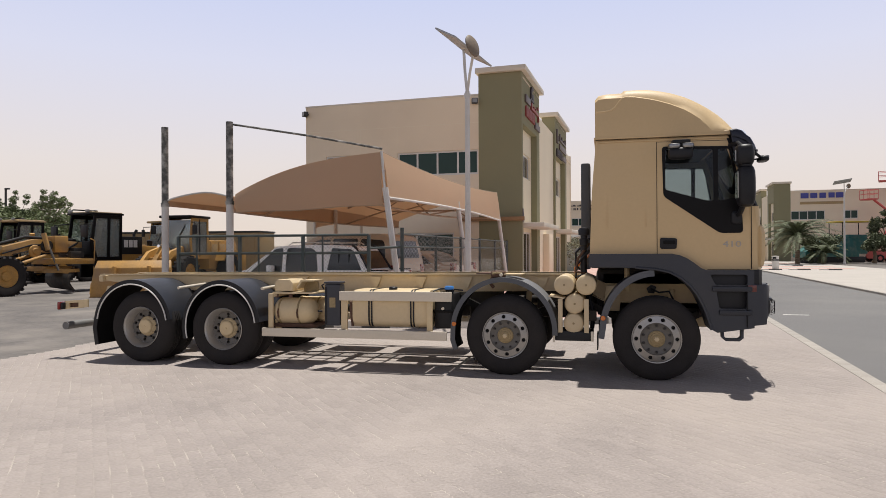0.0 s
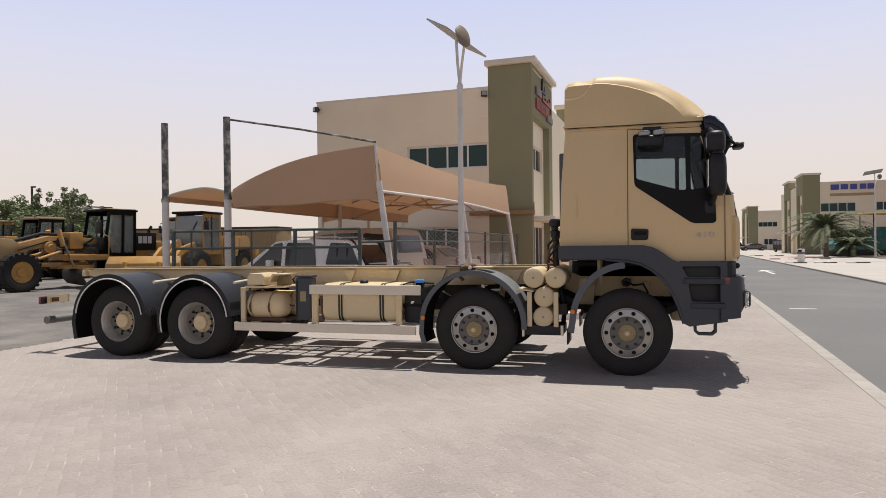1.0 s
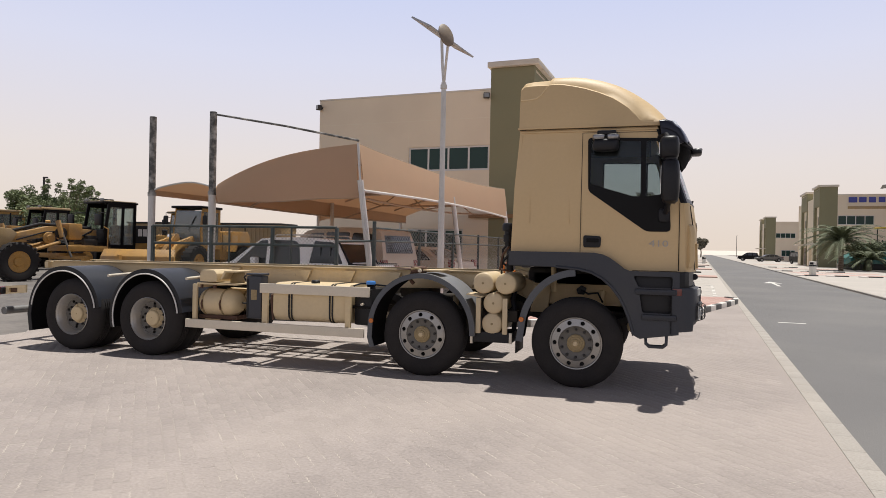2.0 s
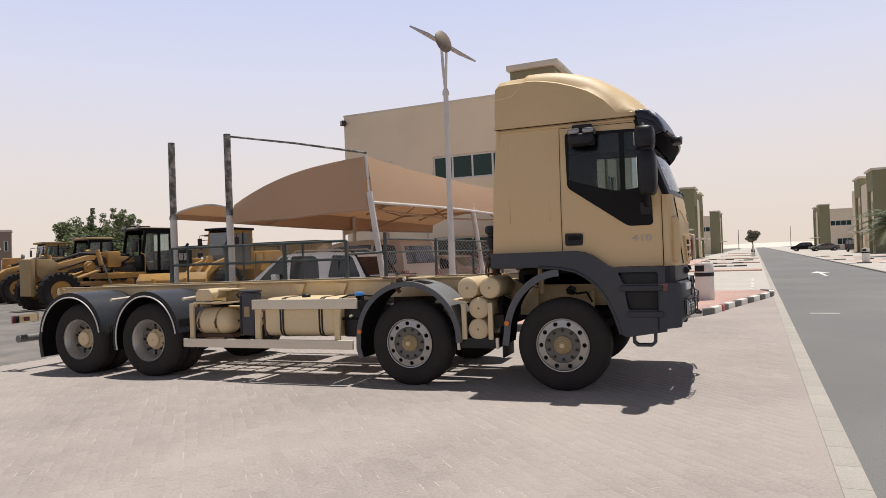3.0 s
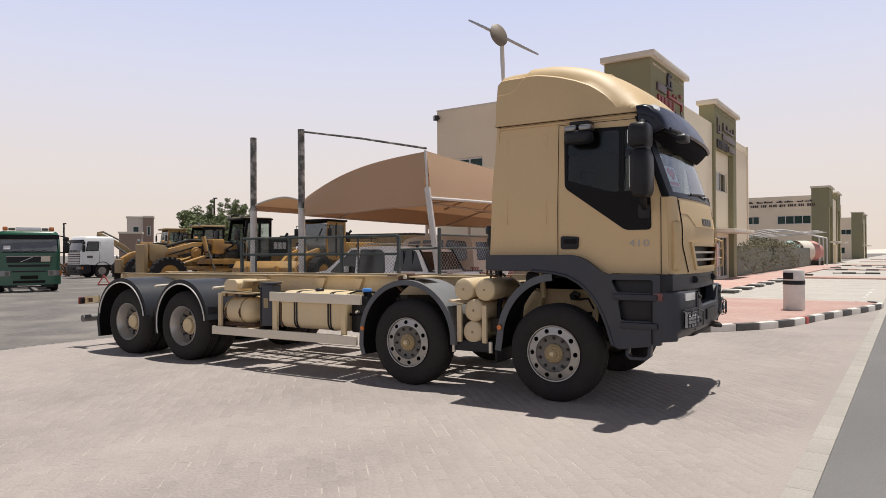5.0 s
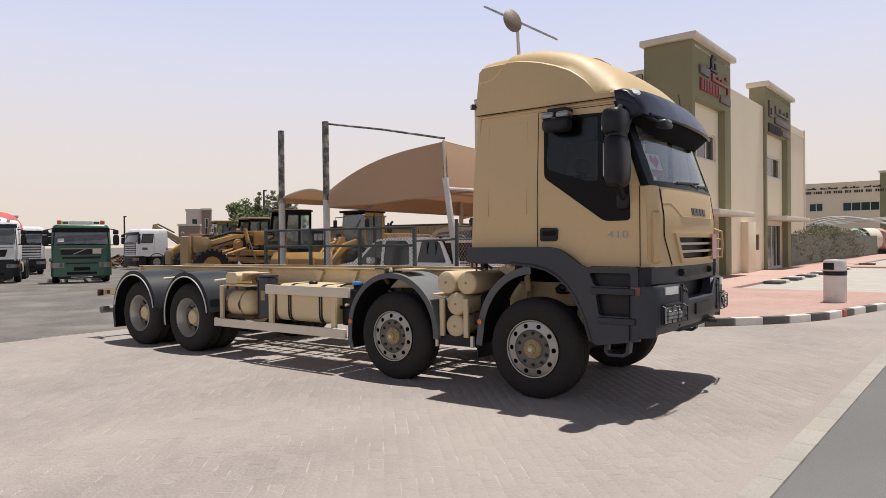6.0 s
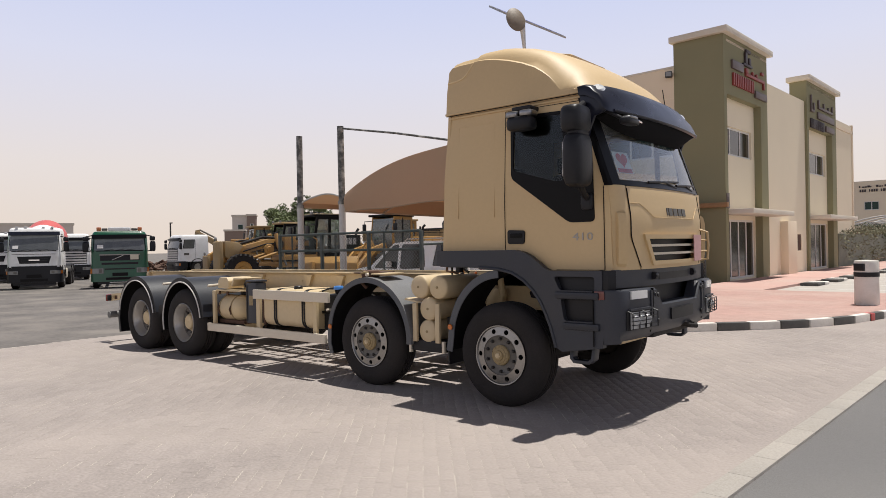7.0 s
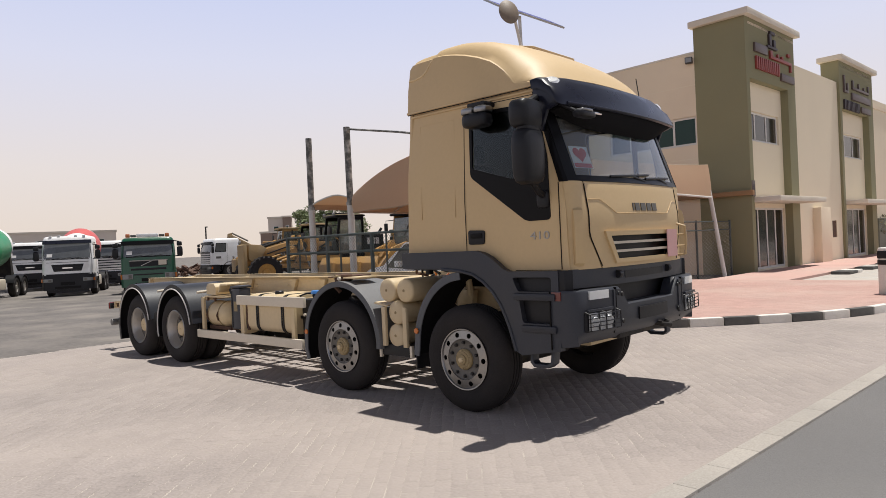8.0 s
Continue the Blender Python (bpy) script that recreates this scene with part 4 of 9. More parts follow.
def nuts(n, rc, y, r, h, bm=None):
    bm = bm or bmesh.new()
    for k in range(n):
        a = 2 * math.pi * (k + 0.5) / n
        lathe([(0.0, -h), (r * 0.7, -h), (r, -h * 0.7), (r, 0), (r * 1.35, 0.001), (r * 1.35, 0.006)], 6, bm, Matrix.Translation((rc * math.cos(a), y, rc * math.sin(a))) @ ALONG_Y)
    return bm


def nut_ring(parent, n, rc, y, r, h):
    """n wheel nuts on a circle, each an object on one mesh."""
    first = part("wheel_nut", lathe([(0.0, -h), (r * 0.7, -h), (r, -h * 0.7), (r, 0), (r * 1.35, 0.001), (r * 1.35, 0.006)], 6, m=ALONG_Y), NUT, parent)
    spots = [Matrix.Translation((rc * math.cos(a), y, rc * math.sin(a))) for a in (2 * math.pi * (k + 0.5) / n for k in range(n))]
    for s in spots[1:]:
        again(first, s)
    first.matrix_local = spots[0]


steer = part("wheel", tyre(), RUBBER, truck, "black rubber steering wheel tyre with worn tread")
rim = part("rim", holed_ring(0.205, 0.288, 0.249, 0.026, 10, -0.012, 0.0), SILVER, steer, "polished aluminium rim with round hand holes")
lathe_bm = lathe([(0.288, 0.0), (0.295, -0.012), (0.306, -0.014), (0.308, 0.0), (0.300, 0.05), (0.28, 0.08), (0.24, 0.09)], 48, m=ALONG_Y)
part("rim_flange", lathe_bm, SILVER, steer)
part("rim_disc", lathe([(0.0, 0.012), (0.11, 0.012), (0.19, 0.006), (0.203, -0.004), (0.205, -0.012)], 40, m=ALONG_Y), STEELG, steer, "grey wheel disc")
part("rim_back", lathe([(0.30, 0.06), (0.20, 0.075), (0.05, 0.07)], 32, m=ALONG_Y), BLACK, steer)
nut_ring(steer, 10, 0.1675, 0.008, 0.0165, 0.03)
part("hub", lathe([(0.0, -0.052), (0.035, -0.05), (0.05, -0.045), (0.052, -0.03), (0.075, -0.028), (0.082, -0.02), (0.095, -0.018), (0.104, -0.008), (0.106, 0.012)], 36, m=ALONG_Y), HUBT, steer, "dusty tan hub")
part("hub_cap", lathe([(0.0, -0.068), (0.022, -0.067), (0.03, -0.06), (0.032, -0.045)], 6, m=ALONG_Y), CREAM, steer)
stuff_bolts = part("hub_bolts", nuts(10, 0.09, -0.015, 0.006, 0.01), HUBT, steer)
stuff_bolts["kind"] = "stuff"
part("tyre_core", lathe([(0.29, 0.16), (0.2, 0.18), (0.0, 0.2)], 32, m=ALONG_Y), UNDER, steer)

drive = part("wheel", tyre(), RUBBER, truck, "black rubber twin drive tyres")
part("inner_tyre", tyre(0.345), RUBBER, drive)
part("rim", lathe([(0.30, -0.012), (0.307, -0.006), (0.306, 0.004), (0.295, 0.012), (0.288, 0.03), (0.276, 0.05), (0.262, 0.085), (0.252, 0.12), (0.247, 0.135)], 48, m=ALONG_Y), RIMW, drive, "deep-dished white steel rim")
# darker than the lip: shade of the deep dish put into the colour
part("rim_disc", holed_ring(0.15, 0.247, 0.208, 0.024, 8, 0.15, 0.135), STEELG, drive, "wheel disc with hand holes, its dark grey carrying the dish's shade")
part("rim_back", lathe([(0.26, 0.20), (0.05, 0.20)], 32, m=ALONG_Y), BLACK, drive)
nut_ring(drive, 10, 0.1675, 0.145, 0.016, 0.03)
part("hub", lathe([(0.0, 0.07), (0.012, 0.068), (0.015, 0.075), (0.088, 0.075), (0.104, 0.08), (0.112, 0.09), (0.115, 0.115), (0.135, 0.13), (0.15, 0.15)], 40, m=ALONG_Y), CREAM, drive, "cream hub reduction cap")
part("hub_bolts", nuts(8, 0.124, 0.122, 0.008, 0.012), CREAM, drive)["kind"] = "stuff"


def copy_part(ob, m):
    made = {}
    for o in (ob, *ob.children_recursive):
        c = o.copy()
        scene.collection.objects.link(c)
        c.parent = made.get(o.parent, o.parent)
        made[o] = c
    made[ob].matrix_local = m
    return made[ob]


for src, xs in ((steer, AXLES[:2]), (drive, AXLES[2:])):
    for i, x in enumerate(xs):
        out = 1.25 if src is steer else 1.33
        near, far = pose(x, -out, HUB, 0, 13 * i, 0), pose(x, out, HUB, 0, 40 * i, 180)
        if i == 0:
            src.matrix_local = near
        else:
            copy_part(src, near)
        copy_part(src, far)

# axles and running gear
for x in AXLES[:2]:
    part("front_axle", tube([(x, -1.0, HUB), (x, -0.75, HUB - 0.02), (x, -0.55, HUB - 0.12), (x, 0.55, HUB - 0.12), (x, 0.75, HUB - 0.02), (x, 1.0, HUB)], 0.07, 12), UNDER, truck)
    for s in (-1, 1):
        leaf = [(x - 0.85, s * 0.44, 0.95), (x - 0.4, s * 0.44, 0.74), (x, s * 0.44, 0.66), (x + 0.4, s * 0.44, 0.74), (x + 0.85, s * 0.44, 0.95)]
        part("leaf_spring", sheet([[Vector(p) + Vector((0, -0.045, 0)) for p in leaf], [Vector(p) + Vector((0, 0.045, 0)) for p in leaf]], 0.09), UNDER, truck)
        part("damper", tube([(x + 0.18, s * 0.52, 0.5), (x + 0.25, s * 0.52, 1.12)], 0.04), CREAM, truck)
        part("brake_drum", lathe([(0.0, 0), (0.20, 0), (0.20, 0.24), (0.0, 0.24)], 28, m=pose(x, s * 0.95 - 0.12, HUB) @ ALONG_Y), UNDER, truck)
for x in AXLES[2:]:
    part("rear_axle", tube([(x, -0.95, HUB), (x, -0.3, HUB), (x, 0.3, HUB), (x, 0.95, HUB)], [0.10, 0.11, 0.11, 0.10], 14), CREAM, truck)
    part("differential", lathe([(0.0, -0.25), (0.15, -0.22), (0.22, -0.1), (0.24, 0), (0.22, 0.1), (0.15, 0.22), (0.0, 0.25)], 24, m=pose(x, 0.0, HUB) @ ALONG_X), CREAM, truck)
for s in (-1, 1):
    leaf = [(-7.65, s * 0.5, 0.72), (-7.2, s * 0.5, 0.92), (-6.75, s * 0.5, 0.98), (-6.3, s * 0.5, 0.92), (-5.85, s * 0.5, 0.72)]
    part("leaf_spring", sheet([[Vector(p) + Vector((0, -0.05, 0)) for p in leaf], [Vector(p) + Vector((0, 0.05, 0)) for p in leaf]], 0.14), UNDER, truck)
part("drive_shaft", tube([(-1.2, 0, 0.95), (-3.4, 0, 0.85), (-5.6, 0, 0.68)], 0.06, 12), UNDER, truck)
part("drive_shaft", tube([(-6.3, 0, 0.6), (-7.2, 0, 0.6)], 0.06, 12), UNDER, truck)
part("gearbox", box(-1.6, -0.75, -0.28, 0.28, 0.68, 1.15, 0.08), UNDER, truck)
part("engine", box(-0.75, 0.85, -0.36, 0.36, 0.72, 1.40, 0.08), UNDER, truck)
part("radiator", box(0.95, 1.05, -0.55, 0.55, 0.8, 1.75, 0.02), BLACK, truck)
part("transfer_case", box(-2.6, -2.15, -0.3, 0.3, 0.6, 1.1, 0.08), UNDER, truck)

part("storage_box", box(-5.12, -4.25, 0.58, 1.10, 0.62, 1.10, 0.03), CREAM, truck)
part("silencer", box(-3.95, -2.75, 0.52, 1.12, 0.60, 1.06, 0.06), UNDER, truck)
part("transfer_box", box(-3.65, -2.75, -0.22, 0.24, 0.78, 1.08, 0.05), UNDER, truck)
for y, z in ((-0.22, 1.12), (0.17, 1.14), (0.27, 1.10)):
    part("brake_pipe", tube([(-6.4, y, z), (-4.6, y + 0.03, z), (-2.9, y, z), (-1.2, y, z)], 0.024, 8), UNDER, truck)
for x in (-5.32, -5.05, -4.72, -4.05, -3.78, -2.62, -1.78):
    part("frame_tie", box(x - 0.022, x + 0.022, -0.42, 0.42, 1.10, 1.15, 0.006), CREAM, truck)
for x in (-5.45, -5.18, -2.6, -2.3, -1.5):
    part("stay_bar", tube([(x, 0.45, 1.08), (x + 0.05, 0.8, 1.04), (x + 0.05, 1.2, 0.98)], 0.024, 8), UNDER, truck)

# ladder frame
for s in (-1, 1):
    y = s * 0.43
    web = [(-8.86, 1.25), (-8.70, 1.29), (-5.0, 1.305), (-0.92, 1.319), (-0.62, 1.185), (0.85, 1.185), (0.85, 0.93), (-0.62, 0.93), (-0.95, 1.088), (-2.6, 1.06), (-7.7, 1.04), (-8.3, 1.13), (-8.86, 1.19)]
    rail = prism(web, y - 0.006, y + 0.006, "y")
    prism([(-8.86, 1.286), (-0.92, 1.312), (-0.62, 1.180), (0.85, 1.180), (0.85, 1.190), (-0.615, 1.190), (-0.918, 1.322), (-8.86, 1.296)], y - 0.006 if s > 0 else y - 0.085, y + 0.085 if s > 0 else y + 0.006, "y", bm=rail)
    prism([(-7.7, 1.04), (-2.6, 1.06), (-0.95, 1.088), (-0.62, 0.93), (0.85, 0.93), (0.85, 0.94), (-0.615, 0.94), (-0.945, 1.098), (-2.6, 1.07), (-7.7, 1.05)], y - 0.006 if s > 0 else y - 0.085, y + 0.085 if s > 0 else y + 0.006, "y", bm=rail)
    part("frame_rail", rail, CREAM, truck, "cream painted steel frame rail")
part("engine_side", box(-0.70, 0.86, -0.36, 0.36, 0.80, 1.38, 0.05), UNDER, truck, "dark oily engine and gearbox")
for s in (-1, 1):
    part("cab_stay", tube([(-0.34, s * 0.76, 1.43), (-0.345, s * 0.70, 1.10)], 0.036, 8), CREAM, truck, "cream cab stay post")
    part("spring_hanger", prism([(-0.66, 0.82), (-0.44, 0.82), (-0.40, 1.16), (-0.62, 1.17)], s * 0.56 - 0.045, s * 0.56 + 0.045, "y", 0.01), CREAM, truck)
    part("spring_hanger", prism([(0.60, 0.78), (0.76, 0.78), (0.80, 1.12), (0.62, 1.14)], s * 0.56 - 0.04, s * 0.56 + 0.04, "y", 0.01), RUST, truck, "rusty spring hanger")
    part("rail_bracket", prism([(-0.06, 1.07), (0.02, 1.06), (0.05, 1.15), (-0.02, 1.18), (-0.08, 1.13)], s * 0.54 - 0.02, s * 0.54 + 0.02, "y", 0.008), BLACK, truck)
    part("brake_hose", tube([(-0.02, s * 0.56, 1.12), (0.08, s * 0.64, 1.08), (0.20, s * 0.68, 1.10), (0.26, s * 0.66, 0.98)], 0.013, 6), BLACK, truck)
    part("mud_flap", box(-0.735, -0.718, min(s * 0.74, s * 1.2), max(s * 0.74, s * 1.2), 0.36, 0.56, 0.004), BLACK, truck, "black rubber mud flap")
for x in (-8.8, -7.75, -6.75, -5.7, -4.4, -3.2, -2.1, -0.95):
    part("cross_member", box(x - 0.06, x + 0.06, -0.425, 0.425, 1.09 if x > -8 else 1.18, 1.26, 0.015), CREAM, truck)
for s in (-1, 1):
    for x in (-5.2, -4.0, -3.3, -2.6, -1.5):
        part("gusset", prism([(x - 0.09, 1.27), (x + 0.09, 1.27), (x + 0.02, 1.11), (x - 0.02, 1.11)], s * 0.437 - 0.004, s * 0.437 + 0.05 * s, "y"), CREAM, truck)
    for k in range(30):
        x = -8.4 + k * 0.28
        if k % 3 == 0:
            part("frame_bolts", lathe([(0.0, 0), (0.014, 0), (0.014, 0.012), (0.0, 0.014)], 6, m=pose(x, s * 0.437, 1.18, 90 if s < 0 else -90)), CREAM, truck)
part("air_line", tube([(-8.0, -0.40, 1.21), (-5.0, -0.40, 1.22), (-3.0, -0.395, 1.24), (-0.8, -0.40, 1.26)], 0.014, 6), BLACK, truck)
part("air_line", tube([(-8.0, -0.37, 1.18), (-5.0, -0.37, 1.17), (-3.0, -0.365, 1.19), (-0.8, -0.37, 1.22)], 0.012, 6), BLACK, truck)

# tail: lamp board, underrun bar
for s in (-1, 1):
    part("lamp_bracket", plate([(-8.97, 0.76), (-8.97, 0.89), (-8.55, 0.92), (-8.55, 0.80)], [[(-8.90, 0.79), (-8.90, 0.86), (-8.72, 0.87), (-8.72, 0.80)]], lambda x, z: Vector((x, s * 1.15, z)), Vector((0, 0.03, 0))), CREAM, truck, "cream lamp bracket plate")
    part("bracket_back", box(-8.92, -8.70, s * 1.15 + 0.04, s * 1.15 + 0.10, 0.78, 0.87, 0.01), RUST, truck)
    tl = part("tail_lamp", box(-9.06, -9.01, s * 1.10 - 0.12, s * 1.10 + 0.12, 0.755, 0.88, 0.015), REDL, truck, "dark red tail lamp")
    part("lamp_housing", box(-9.01, -8.96, s * 1.10 - 0.11, s * 1.10 + 0.11, 0.765, 0.87, 0.015), BLACK, tl)
    part("underrun_arm", prism([(-8.93, 0.55), (-8.83, 0.55), (-8.55, 1.1), (-8.7, 1.1)], s * 0.5 - 0.03, s * 0.5 + 0.03), CREAM, truck)
part("tail_beam", box(-8.9, -8.82, -0.5, 0.5, 1.17, 1.27, 0.015), CREAM, truck)
part("underrun_bar", tube([(-8.88, -1.24, 0.51), (-8.88, 1.24, 0.51)], 0.06, 16), mat("dull_galvanised", (0.17, 0.168, 0.165), 0.6, metal=0.5, var=0.2, scale=5, bump=0.1, tint=(0.3, 0.28, 0.25), stain=0.4), truck, "dull galvanised round underrun bar")

# mudguards: an arched sheet across the wheel, with a rolled near edge
shade_sheets = []


def mudguard(pts, y0, y1, edge, material=FENDER, trim=None, flat=0.0):
    rows = [[Vector((x, y0 + (y1 - y0) * k / 4, z)) for x, z in pts] for k in range(5)]
    bm = sheet(rows, 0.008)
    # the lip that turns down along the near edge
    cx = sum(p[0] for p in pts) / len(pts)
    lip = []
    for i, (x, z) in enumerate(pts):
        d = Vector((pts[min(i + 1, len(pts) - 1)][0] - pts[max(i - 1, 0)][0], 0, pts[min(i + 1, len(pts) - 1)][1] - pts[max(i - 1, 0)][1])).normalized()
        nrm = Vector((d.z, 0, -d.x))
        if nrm.dot(Vector((cx - x, 0, 0.55 - z))) < 0:
            nrm = -nrm
        lip.append((Vector((x, y0, z)), Vector((x, y0 - 0.004, z)) + nrm * edge))
    rim_ = sheet([[a for a, _ in lip], [b for _, b in lip]], 0.012)
    # added black sheet inside the arch, in place of the shade there
    inner = []
    for k in range(3):
        y = y0 + 0.012 + (y1 - y0 - 0.02) * k / 2
        inner.append([a.lerp(b, 0.22).xz.to_3d() for a, b in lip])
        inner[-1] = [Vector((p.x, y, p.y)) for p in inner[-1]]
    shade_sheets.append(sheet(inner, 0.004))
    return bm, lip, rim_


for x, a, lo, hi in ((-7.60, 0.675, 8, 172), (-6.10, 0.635, 7, 196)):
    pts = arc(x, 0.56, a, 0.685, lo, hi, 30)
    if hi == 172:
        pts = pts + [(x - a - 0.02, 0.5), (x - a + 0.02, 0.24)]
    bm, lip, rim_ = mudguard(pts, -1.335, -0.52, 0.07)
    near, far = both("mudguard", bm, FENDER, "dark grey plastic rear mudguard")
    o, p = both("mudguard_lip", rim_, BLACK, "black rolled lip", parent=near)
    p.parent = far
    o, p = both("inner_liner", shade_sheets[-1], SHADEBLACK, parent=near)
    p.parent = far
    trim = tube([b + Vector((0, -0.012, 0)) for a_, b in lip[: 31]], 0.010, 8)
    o, p = both("edge_trim", trim, ALU, "white edge strip", parent=near)
    p.parent = far
for x in (-6.86, -5.48):
    both("mudguard_stay", tube([(x, -1.24, 1.12), (x, -0.45, 1.15)], 0.022), GUARD, "pale mudguard stay tube")
bm, lip, rim2 = mudguard(arc(-1.95, 0.58, 0.715, 0.72, -3, 178, 30) + [(-2.67, 0.45), (-2.63, 0.32)], -1.26, -0.66, 0.065)
near, far = both("mudguard", bm, FENDERD, "dusty pale grey second-axle mudguard")
o, p = both("mudguard_lip", rim2, FENDERG, parent=near)
p.parent = far
o, p = both("inner_liner", shade_sheets[-1], SHADEBLACK, parent=near)
p.parent = far
both("side_marker", lathe([(0.0, -0.012), (0.028, -0.01), (0.032, 0.0)], 20, m=pose(-2.615, -1.266, 0.67) @ ALONG_Y), ORANGE, "amber side marker")
both("side_marker", lathe([(0.0, -0.012), (0.028, -0.01), (0.032, 0.0)], 20, m=pose(-0.655, -1.256, 0.78) @ ALONG_Y), ORANGE, "amber side marker")
bm, lip, rim3 = mudguard(arc(0.0, 0.62, 0.70, 0.78, 92, 176, 18) + [(-0.712, 0.585), (-0.722, 0.52)], -1.24, -0.70, 0.08)
near, far = both("mudguard", bm, FENDER, "grey plastic front mudguard behind the wheel")
o, p = both("mudguard_lip", rim3, FENDERG, parent=near)
p.parent = far
o, p = both("inner_liner", shade_sheets[-1], SHADEBLACK, parent=near)
p.parent = far
lump = part("rusty_bracket", pod(-2.13, -1.93, -1.2, -1.0, 1.29, 1.385, 0.03), RUST, truck, "rusty brown bracket over the mudguard")
part("bracket_pin", tube([(-2.10, -1.19, 1.345), (-2.03, -1.215, 1.36), (-1.97, -1.19, 1.35)], 0.014, 8), HUBT, lump)
part("bracket_foot", tube([(-2.10, -1.15, 1.30), (-2.14, -1.14, 1.22), (-2.10, -1.10, 1.16)], 0.025, 8), RUST, lump)
part("bracket_bolt", lathe([(0.0, 0.03), (0.022, 0.025), (0.025, 0.0)], 10, m=pose(-1.98, -1.20, 1.33, 90)), GUARD, lump)
part("bracket_plate", box(-1.95, -1.70, -1.18, -0.85, 1.325, 1.345, 0.006), CREAM, truck)
part("bracket_plate", box(-2.34, -2.10, -1.1, -0.6, 1.335, 1.35, 0.005), RUST, truck)

# side guard, tanks and boxes between the axles
both("side_guard_rail", box(-5.47, -2.72, -1.27, -1.225, 0.435, 0.555, 0.008), GUARD, "pale aluminium side guard rail")
both("side_guard_rail", box(-4.27, -2.65, -1.27, -1.225, 0.965, 1.095, 0.008), GUARD, "pale aluminium side guard rail")
for x0, x1, zt in ((-5.39, -5.32, 1.05), (-4.26, -4.17, 0.97), (-3.01, -2.93, 0.97)):
    both("side_guard_post", box(x0, x1, -1.223, -1.18, 0.50, zt, 0.008), CREAM)
for x in (-5.3, -4.2, -3.0):
    part("guard_bracket", box(x - 0.03, x + 0.03, -1.18, -0.44, 1.0, 1.06, 0.008), CREAM, truck)
DOME = [(0.0, -0.335), (0.06, -0.33), (0.12, -0.31), (0.165, -0.275), (0.188, -0.235), (0.194, -0.20), (0.194, 0.16), (0.188, 0.21), (0.17, 0.255), (0.14, 0.29), (0.10, 0.318), (0.05, 0.333), (0.0, 0.335)]
for y, x in ((-1.0, -5.045), (-0.66, -4.90)):
    tk = part("air_tank", lathe(DOME, 32, m=pose(x, y, 0.785) @ ALONG_X), CREAM, truck, "cream cylindrical air tank with domed ends")
    for dx in (-0.20, 0.10):
        part("tank_strap", lathe([(0.193, -0.013), (0.2, -0.013), (0.2, 0.013), (0.193, 0.013)], 32, m=pose(x + dx, y, 0.785) @ ALONG_X, close=True), HUBT, tk, "dusty brown strap")
        part("strap_bolt", tube([(x + dx, y - 0.19, 0.83), (x + dx, y - 0.215, 0.78), (x + dx, y - 0.19, 0.70)], 0.012, 6), RUST, tk)
    part("drain_valve", tube([(x + 0.33, y, 0.785), (x + 0.40, y, 0.785)], 0.014), NUT, tk)
part("tank_cradle", box(-5.36, -4.72, -1.12, -0.6, 0.555, 0.61, 0.012), RUST, truck, "rusty tank cradle")
vbx = part("valve_box", prism([(-5.31, 1.085), (-5.03, 1.085), (-5.03, 1.20), (-5.075, 1.25), (-5.265, 1.25), (-5.31, 1.20)], -1.17, -0.74, "y", 0.01), CREAM, truck, "cream sheet-steel box with chamfered top")
part("box_tray", box(-5.34, -4.68, -1.19, -0.70, 1.045, 1.068, 0.004), CREAM, vbx)
part("box_leaf", prism([(-4.98, 1.13), (-4.91, 1.245), (-4.71, 1.245), (-4.71, 1.225), (-4.89, 1.222), (-4.955, 1.12)], -1.16, -0.80, "y", 0.003), CREAM, vbx, "bent cream leaf plate")
part("box_back", box(-4.95, -4.72, -0.96, -0.94, 1.07, 1.22, 0.004), HUBT, vbx)
for x in (-5.28, -5.06):
    part("box_leg", box(x - 0.02, x + 0.02, -1.18, -1.15, 0.99, 1.044), RUST, vbx)
tb = part("tool_box", box(-4.52, -4.28, -1.21, -1.02, 0.60, 1.19, 0.025), GREYP, truck, "dark grey plastic box with lid")
part("lid", box(-4.525, -4.275, -1.215, -1.01, 1.195, 1.225, 0.012), GREYP, tb)
part("hinge", tube([(-4.53, -1.20, 1.19), (-4.56, -1.20, 1.17), (-4.53, -1.20, 1.12)], 0.012, 6), BLACK, tb)
part("label_patch", box(-4.44, -4.35, -1.2135, -1.2095, 0.86, 1.0), HUBT, tb, "faded brown label patch")
part("box_side", box(-4.51, -4.48, -1.216, -1.209, 0.62, 1.15, 0.004), BLACK, tb)
tank_outline = rounded([(-1.20, 0.59), (-0.50, 0.59), (-0.50, 1.11), (-1.20, 1.11)], 0.14, 8)
ft = part("fuel_tank", prism(tank_outline, -4.10, -2.98, "x", 0.012), CREAM, truck, "cream steel fuel tank")
for x in (-3.83, -3.22):
    strap = [(a * 1.006 + (0.005 if a > -0.85 else -0.006), 0.85 + (b - 0.85) * 1.02) for a, b in tank_outline]
    for d in (-0.028, 0.012):
        part("tank_strap", prism(strap, x + d, x + d + 0.018, "x"), BLACK, ft, "dark strap")
cap = part("filler_cap", lathe([(0.0, 0.065), (0.05, 0.06), (0.06, 0.05), (0.06, 0.0)], 20, m=pose(-3.55, -1.02, 1.09)), BLACK, ft, "black filler cap")
part("tank_plate", box(-3.98, -3.5, -1.1, -0.7, 1.098, 1.108, 0.003), GUARD, ft)
part("pipe", tube([(-4.06, -1.1, 0.98), (-4.125, -1.19, 0.93), (-4.125, -1.19, 0.86), (-4.10, -1.18, 0.60)], 0.02), RUST, ft, "rusty pipe")
